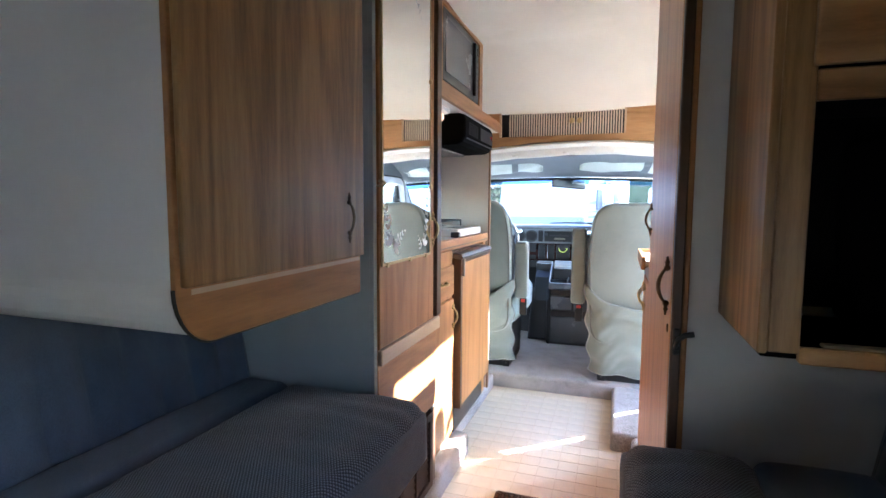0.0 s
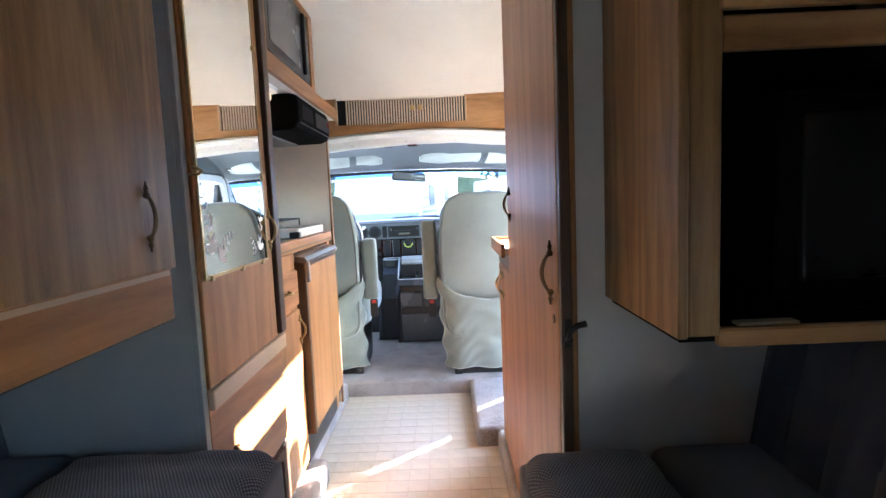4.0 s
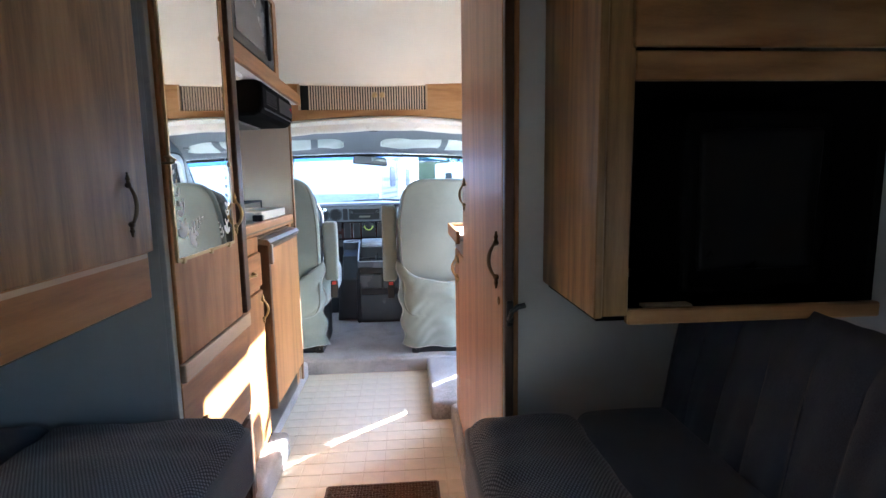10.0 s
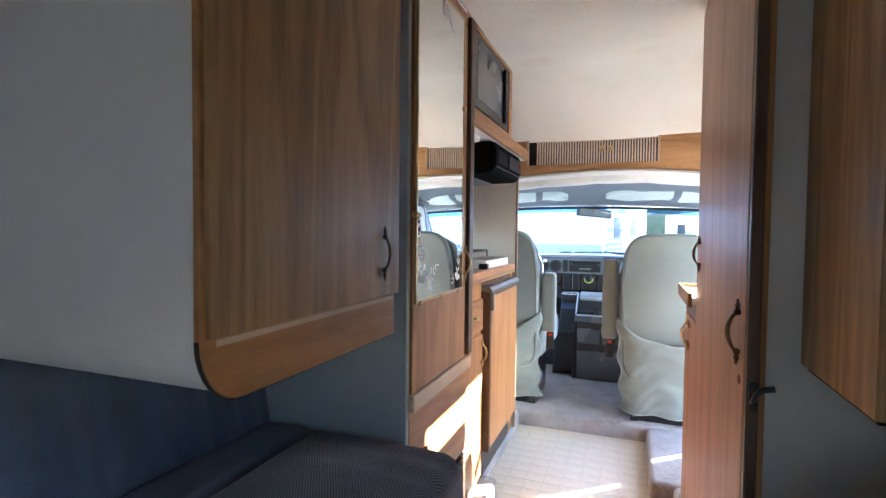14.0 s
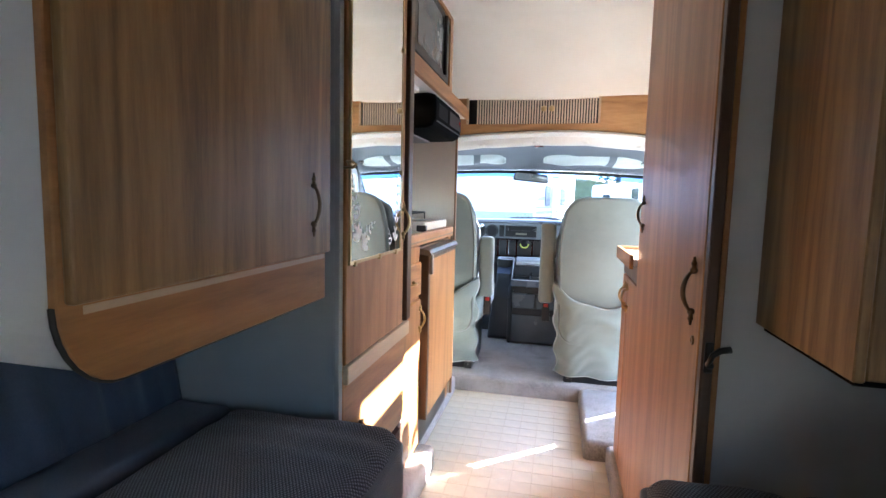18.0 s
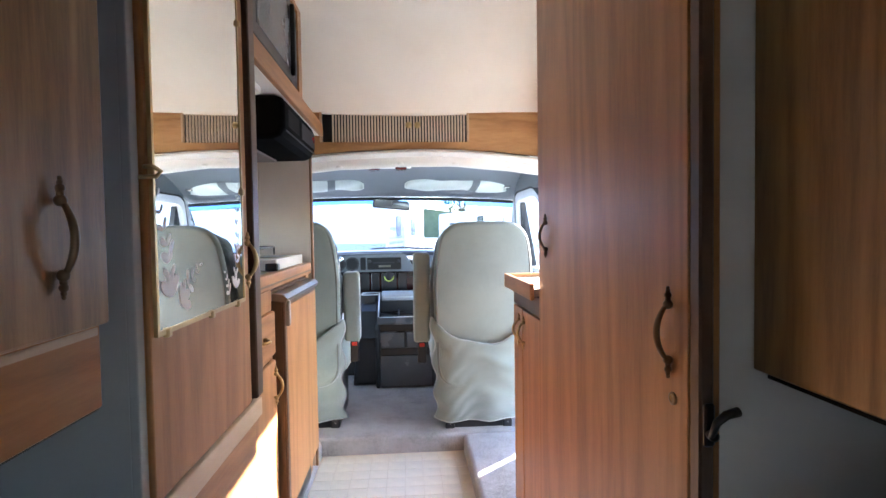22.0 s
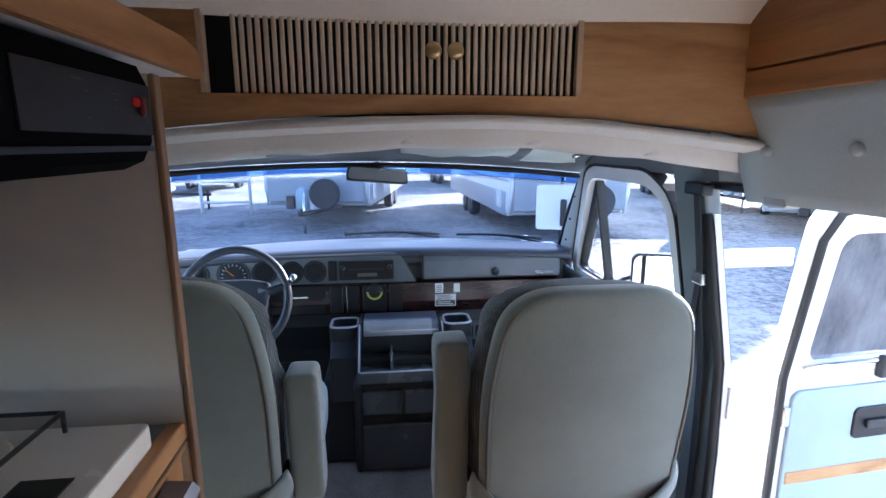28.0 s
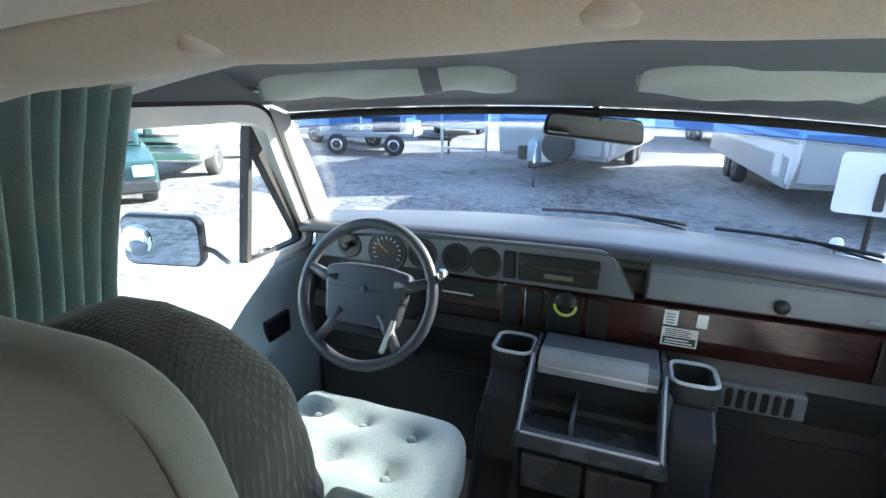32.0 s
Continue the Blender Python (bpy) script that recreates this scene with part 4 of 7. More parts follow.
sw = part("red_switch", box(hx + 0.002, hx + 0.008, 3.991, 3.999, 1.382, 1.392, 0.002), glow("red_switch_light", (0.30, 0.006, 0.006), 0.03), h, "small glowing red switch")
part("switch", box(hx + 0.002, hx + 0.007, 4.008, 4.020, 1.372, 1.394, 0.002), plain("dark_red_plastic", (0.12, 0.01, 0.01), 0.35), h)
for yy, zz, ln in ((4.05, 1.392, 0.026), (4.05, 1.386, 0.022), (4.045, 1.378, 0.006), (4.055, 1.378, 0.006), (4.065, 1.378, 0.006), (3.97, 1.40, 0.03), (3.985, 1.390, 0.012), (3.985, 1.366, 0.010), (4.095, 1.362, 0.012)):
    part("print", box(hx + 0.002, hx + 0.0026, yy - 0.10 - ln * 0.35, yy - 0.10 + ln * 0.35, zz - 0.0008, zz + 0.0008, 0), plain("pale_print", (0.07, 0.07, 0.07), 0.6, spec=0.2), h)
for r_ in range(6):
    for c_ in range(5):
        part("vent_slot", box(hx - 0.0005, hx + 0.0008, 3.55 + c_ * 0.036, 3.578 + c_ * 0.036, 1.356 + r_ * 0.009, 1.360 + r_ * 0.009, 0), RUBBER, h)
part("filter", box(-0.70, -0.48, 3.58, 3.99, 1.3005, 1.309, 0.002), plain("greasy_aluminium_mesh", (0.16, 0.15, 0.14), 0.6, 0.6), h)

# shelf, microwave and lamp over the hood
sh = thing("kitchen_shelf", (-0.6, 3.7, 1.44), "white-bottomed kitchen shelf with an oak lip", "shelf")
part("board", box(XL + 0.13, -0.362, 3.06, 4.262, 1.440, 1.456, 0.001), WHITE, sh)
part("lip", prism([(3.06, 1.438), (4.262, 1.438), (4.262, 1.466), (4.245, 1.478), (4.19, 1.486), (3.06, 1.486)], 'x', -0.362, -0.346, 0.002, 1), OAK_Y, sh)
part("inner_lip", box(-0.56, -0.545, 3.79, 4.262, 1.456, 1.520, 0.003), OAK_Y, sh)
u = thing("microwave_housing", (-0.6, 3.42, 1.456), "oak housing round the built-in microwave", "cabinet")
part("body", box(XL + 0.20, -0.375, 3.062, 3.79, 1.487, CEIL_Z - 0.02, 0.002), OAK, u)
part("front_frame", frame_of([(3.06, 1.487), (3.795, 1.487), (3.795, 1.785), (3.06, 1.795)], [(3.135, 1.497), (3.735, 1.497), (3.735, 1.757), (3.135, 1.757)], 'x', -0.375, -0.350), OAK_Y, u)
m = thing("microwave", (-0.4, 3.43, 1.5), "black built-in microwave oven with a grey window", "microwave")
part("case", box(-0.60, -0.372, 3.14, 3.73, 1.499, 1.755, 0.003), BLACK, m)
dr = part("door", box(-0.372, -0.352, 3.142, 3.620, 1.502, 1.752, 0.004, 2), BLACK, m)
part("window", box(-0.352, -0.3505, 3.175, 3.590, 1.535, 1.722, 0.001), plain("grey_microwave_window", (0.10, 0.105, 0.11), 0.25), dr, "grey meshed window")
part("handle", box(-0.352, -0.338, 3.604, 3.618, 1.52, 1.735, 0.004, 2), BLACK, dr)
cp = part("control_panel", box(-0.372, -0.354, 3.624, 3.728, 1.502, 1.752, 0.003), BLACK, m)
part("display", box(-0.354, -0.3535, 3.635, 3.718, 1.70, 1.735, 0), plain("display_glass", (0.02, 0.05, 0.045), 0.2), cp)
for r_ in range(6):
    for c_ in range(3):
        part("key", box(-0.354, -0.3525, 3.637 + c_ * 0.028, 3.658 + c_ * 0.028, 1.522 + r_ * 0.027, 1.541 + r_ * 0.027, 0.001), plain("grey_key", (0.16, 0.16, 0.16), 0.5) if (r_ + c_) == 0 else bpy.data.materials["grey_key"], cp)
part("badge", box(-0.352, -0.3513, 3.18, 3.22, 1.728, 1.736, 0), bpy.data.materials["pale_print"], dr)
lp = thing("shelf_lamp", (-0.50, 3.34, 1.44), "white dome lamp under the shelf", "lamp")
part("base", prism(rounded(-0.62, -0.40, 3.26, 3.44, 0.03), 'z', 1.424, 1.4405, 0.003), WHITE, lp)
# weak emission stands in for light falling on the cream lens
part("lens", cushion(-0.60, -0.42, 3.28, 3.42, 1.392, 1.428, 0.016, 0.0, 8), glow("lit_cream_lens", (0.85, 0.60, 0.36), 0.10), lp, "cream lens with the light on it put in as a faint glow")

# kitchen window with its shade
kw = thing("window_2", (hull_x(-1, 1.1), 3.5, 1.0), "kitchen side window with rounded corners and black rim", "window", kind="structure")
wx = hull_x(-1, 1.08)


def lean(bm):
    """Lay an upright outline at wx on to the leaning wall."""
    for v in bm.verts:
        v.co.x += hull_x(-1, v.co.z) - wx
    return bm


part("window_frame", lean(frame_of(rounded(WIN_L[0] - 0.012, WIN_L[1] + 0.012, WIN_L[2] - 0.012, WIN_L[3] + 0.012, 0.05), rounded(WIN_L[0] + 0.012, WIN_L[1] - 0.012, WIN_L[2] + 0.012, WIN_L[3] - 0.012, 0.045), 'x', wx - 0.03, wx + 0.006)), RUBBER, kw)
pane("pane", lean(prism(rounded(WIN_L[0] + 0.01, WIN_L[1] - 0.01, WIN_L[2] + 0.01, WIN_L[3] - 0.01, 0.045), 'x', wx - 0.022, wx - 0.018)), kw, GLASS)
part("sash", lean(box(wx - 0.024, wx + 0.002, 3.805, 3.83, WIN_L[2] + 0.01, WIN_L[3] - 0.01, 0.002)), RUBBER, kw)
for q in range(9):
    yy = 3.836 + q * 0.0125
    part("slat", lean(box(wx - 0.006, wx + 0.003, yy, yy + 0.0075, WIN_L[2] + 0.014 + 0.02 * max(0, q - 6), WIN_L[3] - 0.014 - 0.02 * max(0, q - 6), 0.001)), OAK_PALE, kw)
part("slat_backing", lean(box(wx - 0.012, wx - 0.007, 3.832, 3.95, WIN_L[2] + 0.012, WIN_L[3] - 0.012, 0)), BLACK, kw)
part("catch", lean(lathe([(0.004, 0.0), (0.012, 0.004), (0.012, 0.009), (0.004, 0.012)], (wx + 0.002, 3.88, 1.085), 14, 'x')), OAK_DARK, kw)

# ---- tall cupboard and small counter on the side-door side ----
c = thing("tall_cupboard", (0.6, 2.85, 0.08), "tall oak cupboard with curved brass handles and a lock", "cupboard")
CX = 0.345
part("body", box(CX + 0.016, XR - 0.05, 2.462, 3.314, 0.082, CEIL_Z - 0.004, 0.002), OAK, c)
part("head_rail", box(CX + 0.002, CX + 0.016, 2.45, 3.314, 1.762, CEIL_Z - 0.006, 0.002), OAK_Y, c)
dr = part("door", box(CX, CX + 0.015, 2.428, 3.312, 0.088, 1.760, 0.003, 2), OAK, c)
pull(dr, CX, 2.474, 0.897, 0.125, -1, BRASS_DARK, out=0.016, r=0.0036)
pull(dr, CX, 3.205, 1.022, 0.110, -1, BRASS_DARK, out=0.015, r=0.0034)
part("lock", lathe([(0.002, -0.0022), (0.0045, -0.0022), (0.005, -0.003), (0.0085, -0.0025), (0.009, 0.0)], (CX, 2.47, 0.808), 18, 'x'), BRASS_DARK, dr, "small round brass lock")
part("edge_trim", box(CX + 0.001, CX + 0.02, 2.398, 2.426, 0.085, CEIL_Z - 0.004, 0.003), OAK_DARK, c, "dark brown rubber-edged door trim")
part("jamb", box(CX + 0.021, CX + 0.031, 2.405, 2.429, 0.085, CEIL_Z - 0.004, 0.002), OAK, c)
la = thing("door_latch", (0.37, 2.40, 0.80), "black swivel latch on the cupboard edge", "latch")
part("plate", box(CX + 0.004, CX + 0.018, 2.390, 2.399, 0.768, 0.822, 0.003), BLACK, la)
part("pivot", lathe([(0.003, -0.012), (0.006, -0.011), (0.006, 0.0)], (CX + 0.011, 2.392, 0.785), 12, 'y'), BLACK, la)
part("lever", rod([(CX + 0.008, 2.382, 0.785), (CX + 0.013, 2.378, 0.803), (CX + 0.024, 2.377, 0.812), (CX + 0.040, 2.379, 0.815)], [0.004, 0.005, 0.0055, 0.006], 10), BLACK, la)
k = thing("side_unit", (0.5, 3.53, DECK), "small oak cupboard with two doors beside the side door", "cabinet")
UX = 0.348
part("body", box(UX + 0.014, 0.63, 3.318, 3.735, DECK, 0.856, 0.002), OAK, k)
# dark wood colour stands in for the shade under the worktop
part("top_rail", box(UX + 0.001, UX + 0.014, 3.318, 3.735, 0.795, 0.852, 0.002), OAK_DARK, k, "oak rail with the worktop's shade put into its dark colour")
for y0, y1, hy in ((3.322, 3.572, 3.535), (3.580, 3.732, 3.612)):
    dr = part("door", box(UX, UX + 0.014, y0, y1, 0.088, 0.790, 0.004, 2), OAK, k)
    pull(dr, UX, hy, 0.722, 0.105, -1, BRASS)
wt = thing("side_worktop", (0.5, 3.53, 0.856), "white worktop with a raised oak lip", "worktop")
part("top", box(0.334, 0.645, 3.318, 3.75, 0.857, 0.878, 0.001), COUNTER_W, wt)
part("front_lip", box(0.321, 0.334, 3.318, 3.757, 0.846, 0.892, 0.003, 2), OAK_Y, wt)
part("end_lip", box(0.334, 0.645, 3.744, 3.757, 0.846, 0.892, 0.003, 2), OAK_X, wt)
part("back_lip", box(0.645, 0.658, 3.318, 3.757, 0.846, 0.892, 0.003, 2), OAK_Y, wt)

# padded panel over the side door, and the shelf cupboard above it
def over_door(u, v):
    y = 3.32 + 1.11 * u
    z = 1.225 + 0.195 * v
    return Vector((0.665 - 0.085 * v + 0.006 * math.sin(math.pi * v), y, z + 0.01 * math.sin(math.pi * u)))


structure("wall_panel_over_door", grid(over_door, 16, 8, -0.03), cloth("pale_blue_padded_vinyl", (0.33, 0.40, 0.41), (0.42, 0.48, 0.49), 400, bumps=0.15, sheen=0.1), "pale blue padded panel over the side door")
for q in range(5):
    p_ = over_door((q + 0.5) / 5, 0.52)
    single("panel_button", lathe([(0.002, -0.012), (0.009, -0.010), (0.012, -0.003), (0.011, 0.004)], p_, 12, 'x'), bpy.data.materials["pale_blue_padded_vinyl"], "pale blue fabric button on the padded panel", "button", "panel buttons")
sc = thing("side_locker", (0.65, 3.85, 1.42), "shaded oak locker above the side door", "locker")
part("body", box(0.588, XR - 0.11, 3.318, 4.415, 1.424, CEIL_Z - 0.03, 0.003), OAK_Y, sc)
part("bottom_rail", box(0.574, 0.587, 3.32, 4.413, 1.424, 1.470, 0.002), OAK_Y, sc)
for y0, y1 in ((3.322, 3.862), (3.868, 4.41)):
    part("door", box(0.572, 0.586, y0, y1, 1.474, CEIL_Z - 0.10, 0.003, 2), OAK_Y, sc)

# ---- over-cab locker ----
def arch(x):
    return -0.12 * (x - 0.03) ** 2


LY, LX0, LX1 = 4.335, XL + 0.02, 0.665
TX0, TX1, TZ0, TZ1 = -0.366, 0.262, 1.424, 1.568     # tambour opening


def strip(xs, low, high, y0, y1, bm=None):
    """An upright board between two curves over x."""
    bm = bm or bmesh.new()
    rows_ = []
    for x in xs:
        rows_.append([bm.verts.new((x, y, z)) for y in (y0, y1) for z in (low(x), high(x))])
    for a, b_ in zip(rows_, rows_[1:]):
        for i, j in ((0, 1), (1, 3), (3, 2), (2, 0)):
            bm.faces.new((a[i], a[j], b_[j], b_[i]))
    for r_ in (rows_[0], rows_[-1]):
        bm.faces.new((r_[0], r_[1], r_[3], r_[2]))
    bmesh.ops.recalc_face_normals(bm, faces=bm.faces[:])
    return bm


def span(a, b_, n):
    return [a + (b_ - a) * k / n for k in range(n + 1)]


l = thing("overcab_locker", (-0.05, 4.4, 1.35), "curved oak locker with striped tambour doors over the cab", "locker")
LOW, TOP = (lambda x: 1.394 + arch(x)), (lambda x: 1.610 + arch(x))
fb = strip(span(LX0, LX1, 30), LOW, lambda x: TZ0, LY, LY + 0.018)
strip(span(LX0, LX1, 30), lambda x: TZ1, TOP, LY, LY + 0.018, fb)
box(LX0, TX0, LY, LY + 0.018, TZ0, TZ1, 0, 1, fb)
box(TX1, LX1, LY, LY + 0.018, TZ0, TZ1, 0, 1, fb)
part("front_panel", fb, OAK_X, l)
# inner sheets are black in place of the shade inside the locker
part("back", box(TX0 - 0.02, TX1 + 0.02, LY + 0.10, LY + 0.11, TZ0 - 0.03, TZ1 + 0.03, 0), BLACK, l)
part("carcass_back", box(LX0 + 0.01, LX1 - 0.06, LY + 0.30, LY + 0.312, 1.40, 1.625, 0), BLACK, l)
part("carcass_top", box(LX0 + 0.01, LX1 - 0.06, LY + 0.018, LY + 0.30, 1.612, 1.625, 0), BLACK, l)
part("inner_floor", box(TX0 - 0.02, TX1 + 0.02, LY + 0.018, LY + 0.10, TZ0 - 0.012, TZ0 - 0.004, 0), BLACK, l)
for x in (TX0 - 0.004, TX1 - 0.006):
    part("opening_edge", box(x, x + 0.010, LY - 0.003, LY + 0.02, TZ0, TZ1, 0.001), OAK_PALE, l, "pale wooden edge of the opening")
STRIPE = plain("pale_striped_slat", (0.66, 0.56, 0.44), 0.5, spread=0.08)
n_s, sx0 = 45, -0.318
pitch = (TX1 - 0.008 - sx0) / n_s
for q in range(n_s):
    x = sx0 + q * pitch
    part("slat", box(x, x + pitch * 0.54, LY + 0.004, LY + 0.013, TZ0 + 0.001, TZ1 - 0.001, 0.0015), STRIPE, l)
part("slat_cloth", box(sx0, TX1, LY + 0.013, LY + 0.015, TZ0, TZ1, 0), BLACK, l, "black canvas behind the slats")
for x in (0.006, 0.043):
    part("knob", lathe([(0.005, 0.004), (0.005, -0.008), (0.013, -0.013), (0.0142, -0.017), (0.010, -0.022), (0.003, -0.024)], (x, LY + 0.004, 1.493), 20, 'y'), BRASS, l, "round brass knob")


CAPS = (-0.79, -0.547, -0.303, -0.033, 0.215, 0.46)


def soffit(u, v):
    """Cream padded lining: a flat band under the locker, a rolled edge, then the lining up to the grey cab roof."""
    x = LX0 - 0.05 + (LX1 - LX0 + 0.06) * v
    s_ = 0.645 * u
    z = 1.390 + arch(x) - 0.012 * min(1.0, s_ / 0.095) + 0.013 * math.exp(-((s_ - 0.098) / 0.011) ** 2)
    if 0.10 < s_ < 0.215:
        z -= 0.034 * math.sin(math.pi * (s_ - 0.10) / 0.115) ** 0.7
    if s_ > 0.215:
        k = (s_ - 0.215) / 0.43
        z += 0.030 * min(1.0, k * 3.0) + 0.012 * math.sin(math.pi * k)
    for dx in CAPS:
        z += 0.006 * math.exp(-((x - dx) / 0.045) ** 2 - ((s_ - 0.145) / 0.028) ** 2)
    return Vector((x, LY - 0.012 + s_, z + 0.002 * math.sin(x * 9)))


structure("ceiling_soffit", grid(soffit, 90, 70, -0.012), cloth("cream_vinyl_soffit", (0.55, 0.54, 0.49), (0.66, 0.65, 0.60), 420, bumps=0.12, sheen=0.1), "cream padded vinyl soffit under the locker", "ceiling")
for x in CAPS:
    p_ = soffit(0.138 / 0.645, (x - LX0 + 0.05) / (LX1 - LX0 + 0.06))
    single("soffit_button", lathe([(0.003, -0.013), (0.014, -0.012), (0.021, -0.008), (0.024, 0.0), (0.024, 0.008)], p_, 18), bpy.data.materials["cream_vinyl_soffit"], "round cream cover cap on the padded soffit", "cap", "soffit caps")

# ---- cab shell ----
PILLAR = plain("pale_grey_pillar_trim", (0.46, 0.47, 0.46), 0.55, spread=0.08, bumps=0.1)
CAB_C = -0.135


def cab_x(sd, z):
    lean_ = 0.19 * (z - 0.80)
    return (-1.03 + lean_) if sd < 0 else (0.765 - lean_)


def ws(u, v):
    """The windscreen: u across, v up."""
    q = 1 - (2 * u - 1) ** 2
    bl, br, tl, tr = Vector((-1.03, 5.99, 0.868)), Vector((0.735, 6.02, 0.860)), Vector((-0.927, 5.575, 1.232)), Vector((0.682, 5.575, 1.222))
    a, b_ = bl.lerp(br, u), tl.lerp(tr, u)
    a += Vector((0, 0.19 * q, 0.018 * q))
    b_ += Vector((0, 0.20 * q, 0.035 * q))
    p_ = a.lerp(b_, v)
    p_.y += 0.02 * math.sin(math.pi * v)
    return p_


wsn = thing("window_3", (CAB_C, 6.0, 0.87), "wide curved windscreen with a blue shade band and black gasket", "windscreen", kind="structure")
pane("pane", grid(lambda u, v: ws(u, v * 0.91), 24, 10, 0.004), wsn, WSGLASS)
pane("shade_band", grid(lambda u, v: ws(u, 0.91 + 0.09 * v), 24, 3, 0.004), wsn, WSBAND)
loop_ = [ws(k / 24, 0) for k in range(25)] + [ws(1, k / 8) for k in range(1, 9)] + [ws(1 - k / 24, 1) for k in range(1, 25)] + [ws(0, 1 - k / 8) for k in range(1, 8)]
part("gasket", rod(loop_, 0.011, 8, closed=True), RUBBER, wsn)


def offset(poly, d):
    """A closed outline (counterclockwise) moved outwards by d."""
    out = []
    n = len(poly)
    for i in range(n):
        a, b_, c_ = Vector(poly[i - 1]), Vector(poly[i]), Vector(poly[(i + 1) % n])
        e1, e2 = (b_ - a).normalized(), (c_ - b_).normalized()
        n1, n2 = Vector((e1.y, -e1.x)), Vector((e2.y, -e2.x))
        m_ = (n1 + n2).normalized()
        out.append(tuple(b_ + m_ * d / max(0.5, m_.dot(n1))))
    return out


def soften(poly, r, n=4):
    """An outline with its corners rounded."""
    out = []
    m_ = len(poly)
    for i in range(m_):
        a, b_, c_ = Vector(poly[i - 1]), Vector(poly[i]), Vector(poly[(i + 1) % m_])
        da, dc = (a - b_), (c_ - b_)
        ra, rc = min(r, da.length * 0.45), min(r, dc.length * 0.45)
        p0, p2 = b_ + da.normalized() * ra, b_ + dc.normalized() * rc
        for k in range(n + 1):
            t_ = k / n
            out.append(tuple(p0 * (1 - t_) ** 2 + b_ * 2 * t_ * (1 - t_) + p2 * t_ ** 2))
    return out


def window_outline(y0):
    return [(y0, 0.815), (5.80, 0.815), (5.475, 1.205), (5.40, 1.225), (y0 + 0.12, 1.225), (y0, 1.17)]


def on_side(sd, bm, base):
    """Lay a mesh drawn at x = base on to the leaning cab side."""
    for v in bm.verts:
        v.co.x = cab_x(sd, v.co.z) + (v.co.x - base) * sd
    bmesh.ops.recalc_face_normals(bm, faces=bm.faces[:])
    return bm


for sd, nm, nm2 in ((-1, "door_1", "driver's"), (1, "door_2", "passenger's")):
    d = thing(nm, (cab_x(sd, 0.8), 5.3, DECK), nm2 + " cab door with pale blue trim and a quarter window", "car door", kind="structure")
    dy = 4.68 if sd < 0 else 4.775
    inner = soften(window_outline(dy + 0.05), 0.05)
    part("window_frame", on_side(sd, frame_of(offset(inner, 0.042), inner, 'x', -0.012, 0.05), 0), WHITEPAINT, d, "white painted window frame")
    part("seal", on_side(sd, frame_of(offset(inner, 0.052), offset(inner, 0.042), 'x', -0.014, 0.03), 0), RUBBER, d)
    pane("pane", on_side(sd, prism(soften([(dy + 0.03, 0.80), (5.465, 0.80), (5.412, 1.235), (dy + 0.16, 1.235), (dy + 0.03, 1.18)], 0.03), 'x', 0.020, 0.024), 0), d, GLASS)
    qw = part("quarter_window_frame", on_side(sd, frame_of(soften([(5.455, 0.80), (5.815, 0.80), (5.425, 1.225)], 0.03), soften([(5.477, 0.822), (5.772, 0.822), (5.444, 1.168)], 0.03), 'x', 0.004, 0.034), 0), RUBBER, d, "black rubber quarter window frame")
    pane("quarter_pane", on_side(sd, prism(soften([(5.473, 0.818), (5.780, 0.818), (5.441, 1.176)], 0.03), 'x', 0.018, 0.022), 0), qw, GLASS)
    part("quarter_latch", on_side(sd, rod([(-0.005, 5.50, 0.845), (-0.022, 5.51, 0.850), (-0.026, 5.55, 0.852), (-0.020, 5.565, 0.846)], 0.006, 8), 0), STEEL, qw, "chrome quarter window catch")
    # inner trim: a moulded sheet with an armrest
    def trim(u, v, sd=sd, dy=dy):
        y = dy + (6.0 - dy) * u
        z = 0.086 + 0.690 * v
        bulge = 0.035 * math.sin(math.pi * min(1, v * 1.15)) + 0.028 * math.exp(-((v - 0.62) / 0.07) ** 2) * (1 if u < 0.62 else math.exp(-((u - 0.62) / 0.05) ** 2))
        return Vector((cab_x(sd, max(z, 0.55)) - sd * bulge, y, z))
    part("trim_panel", grid(trim, 30, 24, 0.02 * sd), DOORBLUE, d, "pale blue moulded door trim")
    part("sill", on_side(sd, box(-0.02, 0.045, dy, 5.99, 0.770, 0.792, 0.008, 2), 0), DOORBLUE, d)
    part("wood_strip", box(*sorted((cab_x(sd, 0.55) - sd * 0.042, cab_x(sd, 0.55) - sd * 0.030)), 5.30, 5.92, 0.405, 0.435, 0.004), OAK_X, d, "wood-look trim strip")
    part("switch_plate", box(*sorted((cab_x(sd, 0.6) - sd * 0.056, cab_x(sd, 0.6) - sd * 0.036)), 5.50, 5.64, 0.535, 0.61, 0.006, 2), BLACK, d)
    part("door_pull", rod([(cab_x(sd, 0.7) - sd * 0.03, 5.12, 0.70), (cab_x(sd, 0.7) - sd * 0.065, 5.14, 0.705), (cab_x(sd, 0.7) - sd * 0.065, 5.22, 0.708), (cab_x(sd, 0.7) - sd * 0.03, 5.24, 0.70)], 0.008, 8), STEEL, d, "chrome inside door lever")
    structure("pillar_" + ("left" if sd < 0 else "right"),
              grid(lambda u, v, sd=sd: ws(0 if sd < 0 else 1, v).lerp(Vector((cab_x(sd, 0.79 + 0.47 * v) - sd * 0.012, 5.885 - 0.40 * v, 0.79 + 0.47 * v)), u) + Vector((-sd * 0.012 * math.sin(math.pi * u), 0, 0)), 6, 12, 0.01),
              PILLAR, "pale grey windscreen pillar trim", "trim")
